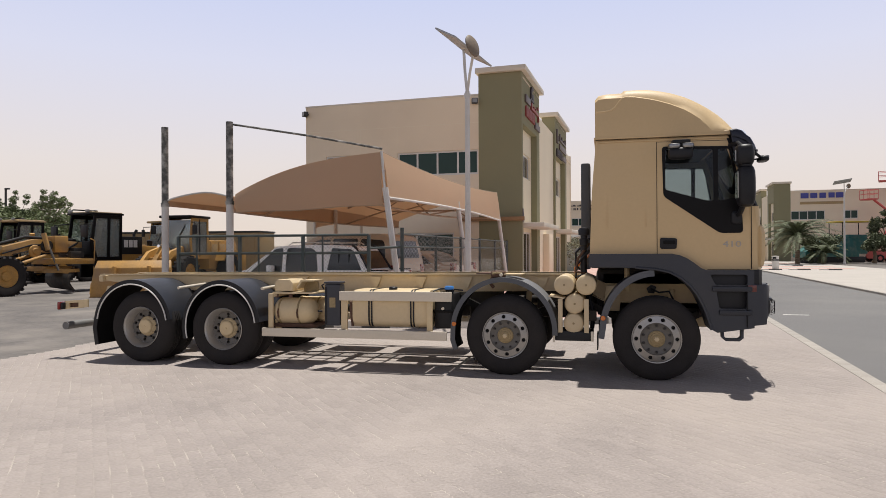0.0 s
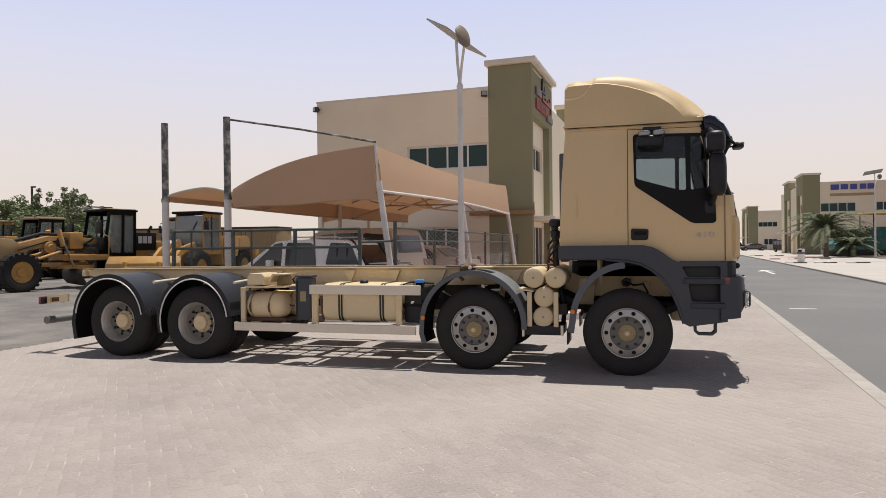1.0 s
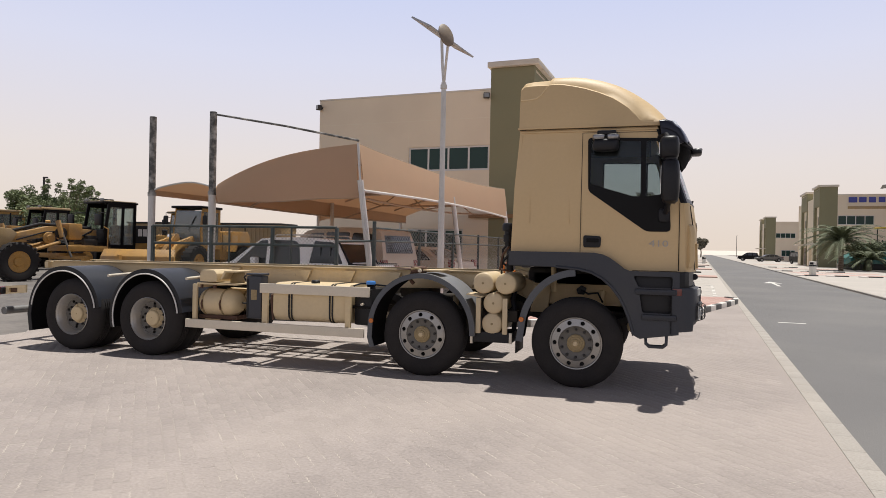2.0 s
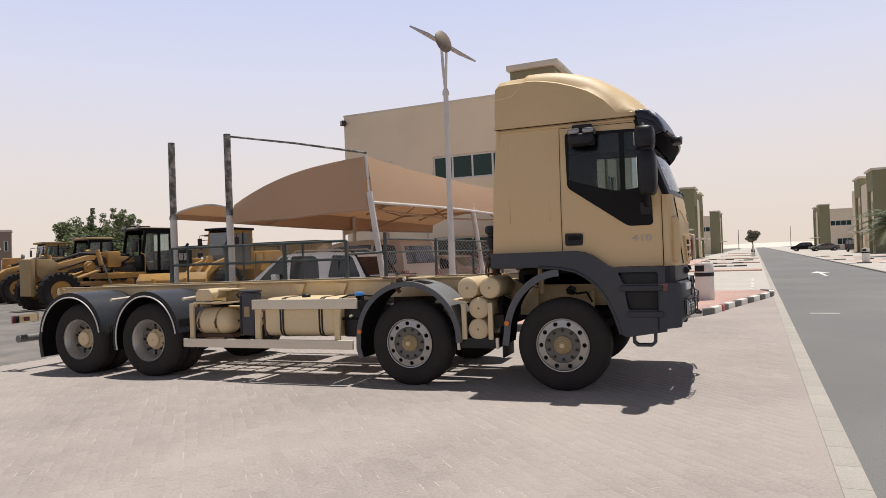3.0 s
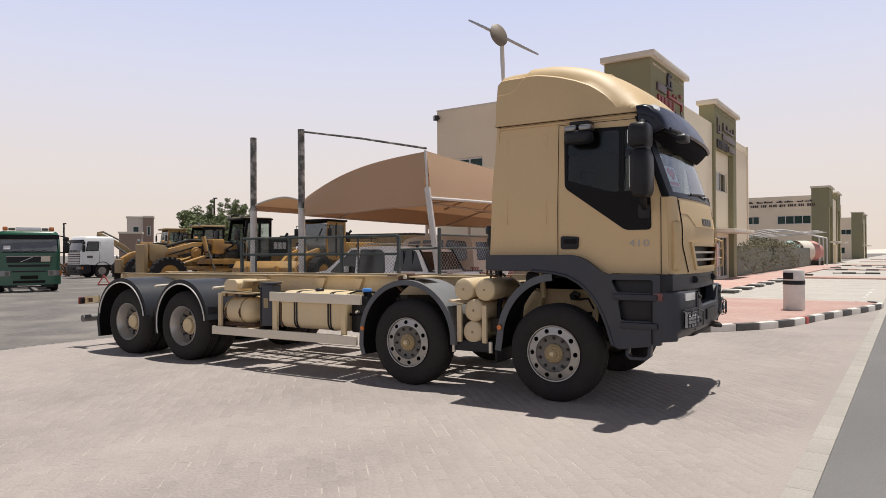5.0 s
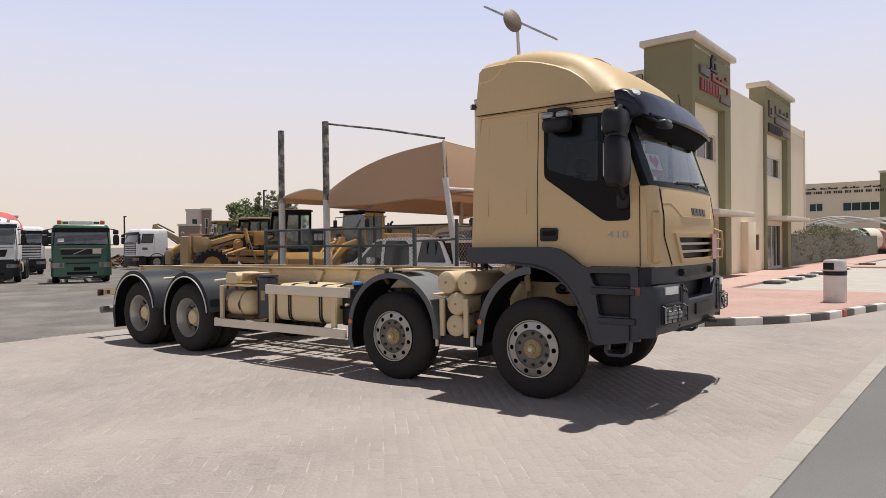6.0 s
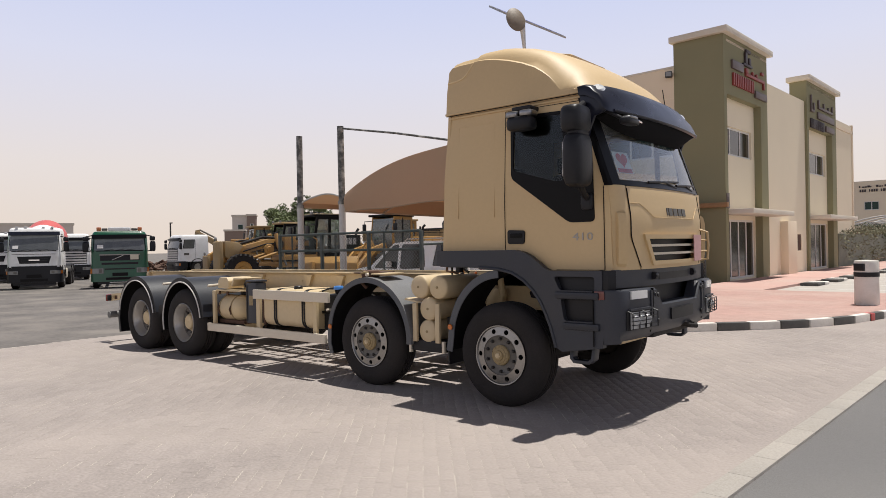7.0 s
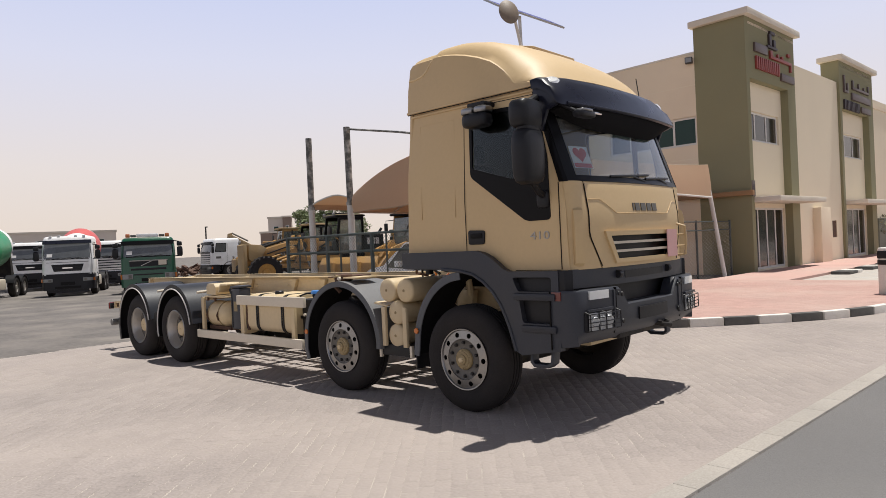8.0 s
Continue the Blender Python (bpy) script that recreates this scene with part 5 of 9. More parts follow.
sb = part("battery_box", box(-2.93, -2.68, -1.1, -0.55, 0.58, 1.06, 0.03), BLACK, truck, "black battery and urea box")
part("rib", box(-2.95, -2.66, -1.115, -0.54, 0.80, 0.84, 0.01), DARK, sb)
part("blue_cap", lathe([(0.0, 0.05), (0.055, 0.045), (0.065, 0.03), (0.065, 0.0)], 22, m=pose(-2.74, -1.0, 1.12)), BLUE, sb, "blue filler cap")
part("filler_neck", tube([(-2.74, -0.95, 1.0), (-2.74, -1.0, 1.12)], 0.055), BLACK, sb)
part("drain_plug", tube([(-2.80, -1.10, 0.86), (-2.80, -1.16, 0.86)], 0.018), GUARD, sb)
part("hose", tube([(-2.92, -1.07, 1.05), (-2.94, -1.11, 1.10), (-2.86, -1.06, 1.13), (-2.82, -0.8, 1.12)], 0.012, 6), BLACK, sb)
part("hose", tube([(-2.70, -1.04, 1.06), (-2.66, -1.02, 1.12), (-2.58, -0.85, 1.10)], 0.012, 6), BLACK, sb)

# air tanks behind the cab, ends to the side
RES = [(0.0, -0.012), (0.05, -0.012), (0.115, 0.0), (0.128, 0.012), (0.132, 0.03), (0.132, 0.66), (0.12, 0.70), (0.0, 0.71)]
res_frame = part("tank_frame", box(-1.28, -0.78, -1.2, -0.72, 0.47, 0.60, 0.02), BLACK, truck, "black step tray under the air tanks")
part("tray_end", box(-1.30, -1.27, -1.22, -1.18, 0.45, 0.60, 0.004), GUARD, res_frame)
part("tray_end", box(-0.81, -0.775, -1.22, -1.18, 0.47, 0.60, 0.004), GUARD, res_frame)
for x, z, y in ((-1.15, 1.20, -1.2), (-0.87, 1.20, -1.2), (-1.015, 0.955, -1.2), (-1.03, 0.70, -1.2)):
    r_ = part("air_tank", lathe(RES, 32, m=pose(x, y, z) @ ALONG_Y), CREAM, truck, "cream round air tank end")
    part("plug", lathe([(0.0, -0.02), (0.014, -0.018), (0.016, -0.008)], 12, m=pose(x, y, z) @ ALONG_Y), HUBT, r_)
for x in (-1.20, -0.865):
    part("tank_post", box(x - 0.03, x + 0.03, -1.23, -1.19, 0.58, 1.02, 0.008), CREAM, truck)
part("tank_flap", prism([(-1.36, 1.05), (-1.16, 1.02), (-1.14, 1.035), (-1.34, 1.07)], -1.22, -0.9, "y"), CREAM, truck)
part("hose_bundle", tube([(-0.80, -0.95, 0.62), (-0.78, -1.0, 0.8), (-0.83, -0.9, 1.0), (-0.80, -0.8, 1.2)], 0.03), BLACK, truck)
part("valve_block", box(-0.86, -0.74, -1.06, -0.9, 0.72, 0.86, 0.015), UNDER, truck)
part("air_intake", tube([(-0.91, -0.75, 1.35), (-0.91, -0.75, 1.7), (-0.89, -0.75, 1.80)], [0.045, 0.045, 0.04], 16), BLACK, truck, "black air intake stack behind the cab")
part("air_filter", lathe([(0.0, 0), (0.035, 0.0), (0.04, 0.05), (0.055, 0.06), (0.06, 0.14), (0.045, 0.15), (0.045, 0.19), (0.072, 0.2), (0.075, 0.26), (0.06, 0.29), (0.0, 0.30)], 24, m=pose(-0.90, -0.95, 1.66)), BLACK, truck, "black air filter drum")
for k, (dy, zz) in enumerate(((-0.9, 1.75), (-0.8, 1.66), (-0.7, 1.82), (-0.55, 1.6))):
    part("air_hose", tube([(-0.83, dy, zz), (-0.98 - 0.02 * k, dy + 0.02, zz - 0.2), (-1.02, dy + 0.05, zz - 0.38), (-0.9, dy + 0.12, 1.34)], 0.016, 8), (RUST, BLACK, BLACK, ORANGE)[k], truck, "coiled air line")
part("intake_snorkel", box(-0.985, -0.845, 0.42, 0.74, 1.36, 2.99, 0.03), FENDERG, truck, "tall grey air intake duct behind the cab")

# ---- cab ----
CAB_W = 0.962  # the cab body is a little narrower than its skirt and bumper
before_cab = set(truck.children_recursive)
tumble = lambda z: 0.055 * max(0.0, z - 2.1)
SIDE_Y = 1.20
side_put = lambda x, z: Vector((x, -SIDE_Y + tumble(z), z))
DARK_OUT = rounded([(0.085, 2.975), (0.905, 2.95), (1.018, 2.43), (1.04, 1.86), (0.77, 1.86), (0.10, 2.335)], 0.05)
TAN_HOLE = rounded([(0.105, 2.955), (0.895, 2.93), (0.998, 2.43), (1.02, 1.88), (0.775, 1.88), (0.12, 2.345)], 0.045)
GLASS1 = rounded([(0.125, 2.935), (0.695, 2.92), (0.70, 2.265), (0.60, 2.275), (0.125, 2.42)], 0.03)
GLASS2 = rounded([(0.755, 2.92), (0.885, 2.915), (0.965, 2.45), (0.97, 2.30), (0.755, 2.265)], 0.025)
outer = [(-0.825, 1.44), (-0.79, 2.4), (-0.735, 3.09), (0.0, 3.09), (0.87, 3.09), (0.925, 3.0), (1.065, 2.58), (1.172, 2.20), (1.195, 1.95), (1.205, 1.40), (0.60, 1.38), (0.3, 1.44)]
both("cab_side", plate(outer, [TAN_HOLE], side_put, Vector((0, 0.04, 0))), TAN, "tan painted cab side and door")
both("window_surround", plate(DARK_OUT, [GLASS1, GLASS2], lambda x, z: side_put(x, z) + Vector((0, -0.006, 0)), Vector((0, 0.018, 0))), DARK, "black window surround")
for g in (GLASS1, GLASS2):
    p1, p2 = both("side_window", plate(g, [], lambda x, z: side_put(x, z) + Vector((0, 0.004, 0)), Vector((0, 0.005, 0))), WINDOW, "tinted side window")
    p1.visible_shadow = p2.visible_shadow = False
for (xa, za), (xb, zb) in (((0.02, 1.60), (0.02, 2.1)), ((0.02, 2.1), (0.022, 3.035)), ((0.022, 3.035), (0.90, 3.025)), ((1.130, 1.41), (1.133, 2.1)), ((0.62, 1.405), (1.130, 1.405))):
    d = Vector((xb - xa, 0, zb - za)).normalized()
    w = Vector((d.z, 0, -d.x)) * 0.003
    seam = bmesh.new()
    a, b = side_put(xa, za) + Vector((0, -0.0035, 0)), side_put(xb, zb) + Vector((0, -0.0035, 0))
    loft([[a - w, a + w, a + w + Vector((0, 0.004, 0)), a - w + Vector((0, 0.004, 0))], [b - w, b + w, b + w + Vector((0, 0.004, 0)), b - w + Vector((0, 0.004, 0))]], seam)
    both("door_seam", seam, DARK)
swage = bmesh.new()
for x0, x1, z0, z1 in ((-0.60, -0.592, 1.95, 2.95), (-0.12, -0.112, 1.95, 2.95), (-0.60, -0.112, 2.945, 2.953)):
    loft([[side_put(x, z0) + Vector((0, -0.0025, 0)), side_put(x, z0) + Vector((0, 0.01, 0)), side_put(x, z1) + Vector((0, 0.01, 0)), side_put(x, z1) + Vector((0, -0.0025, 0))] for x in (x0, x1)], swage)
both("pressed_line", swage, TAN)
# handle
both("door_handle", prism(rounded([(0.055, 1.665), (0.255, 1.665), (0.265, 1.80), (0.055, 1.81)], 0.03), -1.216, -1.17, "y", 0.008), BLACK, "black recessed door handle")
both("grip", prism(rounded([(0.09, 1.725), (0.24, 1.725), (0.24, 1.775), (0.09, 1.775)], 0.015), -1.225, -1.214, "y", 0.006), DARK, parent=truck)
# model number
BADGE = mat("badge_grey", (0.36, 0.34, 0.31), 0.45, metal=0.2)


def lettering(text, size, deep):
    """Raised characters in the built-in font, lying in xy from x = 0."""
    cu = bpy.data.curves.new("lettering", "FONT")
    cu.body, cu.size, cu.extrude, cu.resolution_u = text, size, deep, 3
    ob = bpy.data.objects.new("lettering", cu)
    me = bpy.data.meshes.new_from_object(ob)
    bpy.data.objects.remove(ob)
    bm = bmesh.new()
    bm.from_mesh(me)
    bpy.data.meshes.remove(me)
    return bm


num = lettering("410", 0.105, 0.003)
bmesh.ops.transform(num, matrix=pose(0.80, -1.2035, 1.688, 90) @ Matrix.Diagonal((1.4, 1, 1, 1)), verts=num.verts)
part("model_number", num, BADGE, truck, "raised grey model number")
# back, roof, floor
part("cab_back", prism([(-0.825, 1.44), (-0.785, 1.44), (-0.75, 2.4), (-0.70, 3.09), (-0.735, 3.09), (-0.79, 2.4)], -1.16, 1.16, "y"), TAN, truck)
part("back_trim", prism([(-0.775, 1.5), (-0.74, 2.4), (-0.695, 3.04), (-0.675, 3.04), (-0.72, 2.4), (-0.755, 1.5)], -1.13, 1.13, "y"), CABIN, truck, "grey cabin back lining")
part("head_lining", box(-0.69, 0.80, -1.09, 1.09, 3.02, 3.045), CABIN, truck, "grey roof lining")
part("cab_roof", box(-0.735, 0.87, -1.10, 1.10, 3.05, 3.088), TAN, truck)
part("cab_floor", box(-0.80, 1.10, -1.155, 1.155, 1.42, 1.47), CABIN, truck)
# interior
part("dashboard", prism([(0.62, 1.9), (0.66, 2.12), (0.85, 2.22), (1.15, 2.19), (1.14, 1.5), (0.85, 1.5)], -1.13, 1.13, "y", 0.03), CABIN, truck, "grey dashboard")
part("engine_tunnel", box(-0.4, 1.0, -0.3, 0.3, 1.47, 1.80, 0.05), CABIN, truck)
for s in (-0.68, 0.68):
    st = part("seat", box(-0.28, 0.28, s - 0.26, s + 0.26, 1.72, 1.90, 0.06), SEAT, truck, "dark fabric seat")
    part("seat_back", box(-0.34, -0.16, s - 0.25, s + 0.25, 1.88, 2.52, 0.06, m=None), SEAT, st)
    part("head_rest", box(-0.33, -0.20, s - 0.15, s + 0.15, 2.53, 2.74, 0.05), SEAT, st)
    part("seat_base", box(-0.2, 0.2, s - 0.2, s + 0.2, 1.47, 1.72, 0.02), CABIN, st)
part("bunk", box(-0.78, -0.42, -1.1, 1.1, 1.75, 1.95, 0.04), SEAT, truck)
wheel_m = pose(0.55, 0.68, 2.12, 0, -62, 0)
sw = part("steering_wheel", lathe([(0.235 + 0.017 * math.cos(a), 0.017 * math.sin(a)) for a in (2 * math.pi * i / 10 for i in range(10))], 36, m=wheel_m, close=True), BLACK, truck, "black steering wheel")
part("spokes", box(-0.23, 0.23, -0.03, 0.03, -0.015, 0.01, 0.01, m=wheel_m), BLACK, sw)
part("steering_column", tube([(0.56, 0.68, 2.1), (0.75, 0.68, 1.95)], 0.05), BLACK, sw)

# front: plan curve shared by screen and hood
def bulge(y, half=1.17):
    return 0.128 * (1 - min(1.0, abs(y) / half) ** 2.3)


def front(y, z):
    """x of the hood and windscreen at y, z."""
    base = 1.205 + (0.045 if z < 1.9 else 0.045 * (2.20 - z) / 0.3) if z < 2.2 else 1.20 - (z - 2.2) * 0.335
    return base + bulge(y)


def front_sheet(ys, zs, off, thick, keep=None, fn=front, bm=None):
    """A sheet over the front, in cells of the given lines; keep says which cells stand."""
    tmp = bmesh.new()
    g = {}
    for i, y in enumerate(ys):
        for k, z in enumerate(zs):
            yy = y(z) if callable(y) else y
            g[i, k] = tmp.verts.new((fn(yy, z) + off, yy, z))
    for i in range(len(ys) - 1):
        for k in range(len(zs) - 1):
            if keep is None or keep(i, k):
                tmp.faces.new((g[i, k], g[i + 1, k], g[i + 1, k + 1], g[i, k + 1]))
    bmesh.ops.delete(tmp, geom=[v for v in tmp.verts if not v.link_faces], context="VERTS")
    bmesh.ops.recalc_face_normals(tmp, faces=tmp.faces)
    if thick:
        for f in tmp.faces:
            if f.normal.x < 0:
                f.normal_flip()
        bmesh.ops.solidify(tmp, geom=list(tmp.faces), thickness=thick)
    return join(bm or bmesh.new(), tmp)


lin = lambda a, b, n: [a + (b - a) * i / n for i in range(n + 1)]
# windscreen: black border and glass
WY = [-1.165, -1.10, -1.035] + lin(-0.97, 0.97, 14) + [1.035, 1.10, 1.165]
WZ = [2.195, 2.25] + lin(2.35, 2.73, 5) + [2.85, 2.95, 3.06]
inside = lambda i, k: 2 <= i <= len(WY) - 4 and 1 <= k <= 7
part("screen_border", front_sheet(WY, WZ, 0.004, 0.02, lambda i, k: not inside(i, k)), DARK, truck, "black windscreen border")
ws = part("windscreen", front_sheet(WY, WZ, -0.004, 0, inside), SCREEN, truck, "clear tinted windscreen")
ws.visible_shadow = False
# A-pillar skin between side and screen
for s in (-1, 1):
    rows = []
    for z in lin(2.19, 3.06, 8):
        xs = 1.168 - (z - 2.2) * 0.325
        rows.append([Vector((xs - 0.07, s * (SIDE_Y - tumble(z)), z)), Vector((xs - 0.03, s * (SIDE_Y - tumble(z) - 0.001), z)), Vector((xs + 0.01, s * (SIDE_Y - tumble(z) - 0.004), z)), Vector((front(1.165, z) - 0.004, s * 1.163, z))])
    part("pillar", sheet([r[:2] for r in rows], 0.012), TAN, truck)
    part("pillar_cover", sheet([r[1:] for r in rows], 0.014), DARK, truck, "black pillar cover beside the windscreen")
# hood with grille opening
edge = lambda k: (lambda z: k * (0.60 + 0.15 * min(1, max(0, (z - 1.44) / 0.28))))
hood_edge = lambda z: 0.965 - 0.155 * min(1, max(0, (1.70 - z) / 0.28))
HY = [lambda z: -hood_edge(z), lambda z: -0.5 * (hood_edge(z) + abs(edge(1)(z)))] + [edge(k) for k in (-1, -0.93, -0.66, -0.33, 0, 0.33, 0.66, 0.93, 1)] + [lambda z: 0.5 * (hood_edge(z) + abs(edge(1)(z))), lambda z: hood_edge(z)]
HZ = [1.40, 1.43, 1.47, 1.58, 1.69, 1.73, 1.80, 1.90, 2.0, 2.1, 2.17, 2.20]
hole = lambda i, k: 2 < i < 9 and 2 <= k <= 3
hood = part("hood", front_sheet(HY, HZ, 0.0, 0.03, lambda i, k: not hole(i, k)), TAN, truck, "tan front service flap")
frame_bm = front_sheet([edge(k) for k in (-1.03, -0.94, -0.66, -0.33, 0, 0.33, 0.66, 0.94, 1.03)], [1.435, 1.475, 1.585, 1.69, 1.735], 0.022, 0.03, lambda i, k: i in (0, 7) or k in (0, 3))
part("grille_frame", frame_bm, TAN, hood, "tan grille surround")
for z in (1.545, 1.625):
    part("grille_bar", front_sheet([edge(k) for k in lin(-0.93, 0.93, 8)], [z - 0.012, z + 0.012], 0.012, 0.03), GUARD, hood, "pale grille bar")
part("grille_back", front_sheet([edge(k) for k in lin(-0.95, 0.95, 6)], [1.45, 1.72], -0.07, 0.01), BLACK, hood)
part("placard", front_sheet(lin(0.40, 0.70, 3), [1.45, 1.60, 1.73], 0.052, 0.008), PINKP, hood, "faded pink placard over the grille")
crease = [(front(y, 2.03 - 0.13 * min(1, max(0, (0.78 - abs(y)) / 0.22))) + 0.002, y, 2.03 - 0.13 * min(1, max(0, (0.78 - abs(y)) / 0.22))) for y in lin(-0.95, 0.95, 24)]
part("hood_crease", tube(crease, 0.0035, 6), TAN, hood)
for i, (y0, y1) in enumerate(((-0.25, -0.225), (-0.2, -0.11), (-0.08, 0.02), (0.05, 0.14), (0.17, 0.27))):
    part("logo_bar", front_sheet([y0, (y0 + y1) / 2, y1], [1.925, 2.0], 0.008, 0.008), STEELG, hood, "plain grey logo mark")
part("grab_handle", tube([(front(0.86, 1.45) + 0.01, 0.86, 1.45), (front(0.86, 1.45) + 0.09, 0.88, 1.46), (front(0.86, 1.6) + 0.10, 0.88, 1.62), (front(0.86, 1.75) + 0.09, 0.88, 1.76), (front(0.86, 1.78) + 0.01, 0.86, 1.79)], 0.014, 8), TAN, hood, "tan tubular grab handle")
for z in (1.55, 1.67):
    part("handle_rung", tube([(front(0.86, z), 0.86, z), (front(0.86, z) + 0.09, 0.88, z)], 0.01, 6), TAN, hood)
# corner panels with air deflector rib
for s in (-1, 1):
    rows = []
    for z in lin(1.40, 2.195, 8):
        p0, p3 = Vector((1.12, s * 1.204, z)), Vector((front(hood_edge(z) + 0.012, z) - 0.004, s * (hood_edge(z) + 0.012), z))
        p1, p2 = Vector((1.225, s * 1.20, z)), Vector((1.262, s * 1.12, z))
        rows.append([(1 - t) ** 3 * p0 + 3 * t * (1 - t) ** 2 * p1 + 3 * t * t * (1 - t) * p2 + t ** 3 * p3 for t in lin(0, 1, 8)])
    cp = part("corner_panel", sheet(rows, 0.02), TAN, truck, "tan cab corner panel")
    seam_pts = [(front(hood_edge(z) + 0.006, z) + 0.002, s * (hood_edge(z) + 0.006), z) for z in lin(1.42, 2.17, 12)]
    part("panel_gap", tube(seam_pts, 0.0055, 6), DARK, cp)
    rib = []
    for z, o in ((1.43, 0.0), (1.46, 0.035), (1.55, 0.05), (1.75, 0.052), (1.86, 0.05), (1.93, 0.032), (1.955, 0.0)):
        c = Vector((1.244, s * 1.10, z))
        d = Vector((0.75, s * 0.55, 0)).normalized()
        t = Vector((-d.y, d.x, 0))
        rib.append([c - t * 0.055 - d * 0.02, c - t * 0.045 + d * o, c + d * (o + 0.012), c + t * 0.045 + d * o, c + t * 0.055 - d * 0.02])
    part("air_deflector", loft(rib), TAN, cp, "moulded air deflector rib")
    part("pillar_gap", box(1.1305, 1.1365, s * 1.206 - 0.004, s * 1.206 + 0.004, 1.41, 2.19), DARK, cp)

# wipers, sticker
for y0, y1 in ((-0.55, 0.25), (0.15, 0.85)):
    pts = [(front(y, 2.25 + 0.06 * (y - y0)) + 0.014, y, 2.25 + 0.05 * (y - y0)) for y in lin(y0, y1, 6)]
    wp = part("wiper", tube(pts, 0.012, 6), BLACK, truck, "black windscreen wiper")
    part("wiper_arm", tube([(front(y1 - 0.1, 2.22) + 0.004, y1 - 0.1, 2.22), (front((y0 + y1) / 2, 2.27) + 0.016, (y0 + y1) / 2, 2.27)], 0.010, 6), BLACK, wp)
sticker = part("sticker", front_sheet(lin(-0.99, -0.735, 3), [2.32, 2.42, 2.53], -0.012, 0.0015), PAPER, truck, "white paper sticker with a red heart")
heart = []
for i in range(28):
    a = 2 * math.pi * i / 28
    hx, hz = 16 * math.sin(a) ** 3, 13 * math.cos(a) - 5 * math.cos(2 * a) - 2 * math.cos(3 * a) - math.cos(4 * a)
    heart.append((-0.862 + hx * 0.0057, 2.455 + hz * 0.0050))
part("heart", plate(heart, [], lambda y, z: Vector((front(y, z) - 0.0105, y, z)), Vector((0.0012, 0, 0))), REDP, sticker, "red heart")
part("print_bar", front_sheet(lin(-0.98, -0.745, 2), [2.326, 2.366], -0.0105, 0.001), REDP, sticker, "red bar")

# roof fairing
ST = [(-0.745, 3.60, 3.665), (-0.70, 3.64, 3.722), (-0.60, 3.648, 3.738), (-0.405, 3.648, 3.742), (-0.375, 3.652, 3.774), (-0.345, 3.655, 3.778), (-0.243, 3.648, 3.778), (-0.10, 3.62, 3.778), (0.03, 3.588, 3.763), (0.20, 3.527, 3.723),
      (0.353, 3.454, 3.665), (0.45, 3.388, 3.614), (0.541, 3.317, 3.557), (0.62, 3.24, 3.50), (0.681, 3.166, 3.452), (0.75, 3.155, 3.392), (0.83, 3.15, 3.305), (0.915, 3.135, 3.185)]
rings = []
for x, zr, zt in ST:
    w, h = max(0.0, min(1.0, (x - 0.05) / 0.85)), zt - zr
    k = min(1.0, max(0.0, (0.72 - x) / 0.62))
    q = min(1.0, max(0.0, (x - 0.30) / 0.40))
    q = q * q * (3 - 2 * q)
    yr = -1.118 - 0.058 * q
    half = [(-1.185, 3.10), (-1.183, 3.14), (-1.165 - 0.014 * q, 3.14 + (zr - 3.14) * 0.45), (-1.132 - 0.046 * q, 3.14 + (zr - 3.14) * 0.80), (yr, zr - 0.012 * k - 0.002), (yr + 0.026 * k, zr), (yr + 0.036 * k, zr + 0.003), (-1.064 - 0.075 * q, zr + 0.30 * h), (-1.024 - 0.05 * q, zr + 0.60 * h), (-0.955 - 0.02 * q, zr + 0.85 * h),
            (-0.85, zt - 0.006), (-0.62, zt + 0.012), (-0.32, zt + 0.018), (0.0, zt + 0.02)]
    full = half + [(-y, z) for y, z in half[-2::-1]]
    rings.append([Vector((x + 0.145 * w * (1 - (abs(y) / 1.19) ** 2.3), y, z)) for y, z in full])
fairing = part("roof_fairing", loft(rings), TAN, truck, "tan moulded high roof fairing")
part("fairing_flange", box(-0.76, 0.90, -1.19, 1.19, 3.092, 3.118, 0.008), TAN, fairing)
both("roof_seam", box(-0.74, 0.90, -1.1915, -1.185, 3.080, 3.087), DARK, parent=fairing)
both("roof_gutter", box(-0.735, 0.885, -1.165, -1.13, 3.050, 3.072, 0.004), TAN, parent=fairing)
scurve = [Vector((x, -1.166 + (z - 3.37) * 0.19, z)) for x, z in ((-0.735, 3.455), (-0.62, 3.462), (-0.54, 3.478), (-0.49, 3.515), (-0.455, 3.565), (-0.42, 3.612), (-0.385, 3.64))]
both("fairing_crease", tube(scurve, [0.010, 0.010, 0.010, 0.010, 0.009, 0.008, 0.005], 8), TAN_HIGHLIGHT, parent=fairing)
part("roof_hatch", box(0.05, 0.42, -0.42, 0.42, 3.68, 3.755, 0.03, m=Matrix.Translation((0.24, 0, 3.72)) @ pose(0, 0, 0, 0, 14, 0) @ Matrix.Translation((-0.24, 0, -3.72))), TAN, fairing)
part("antenna", tube([(0.95, 0.9, 3.15), (0.91, 0.9, 3.45)], 0.006, 6), BLACK, truck, "thin roof antenna")

for me_ in {o.data for o in truck.children_recursive if o not in before_cab}:
    me_.transform(Matrix.Diagonal((1, CAB_W, 1, 1)))

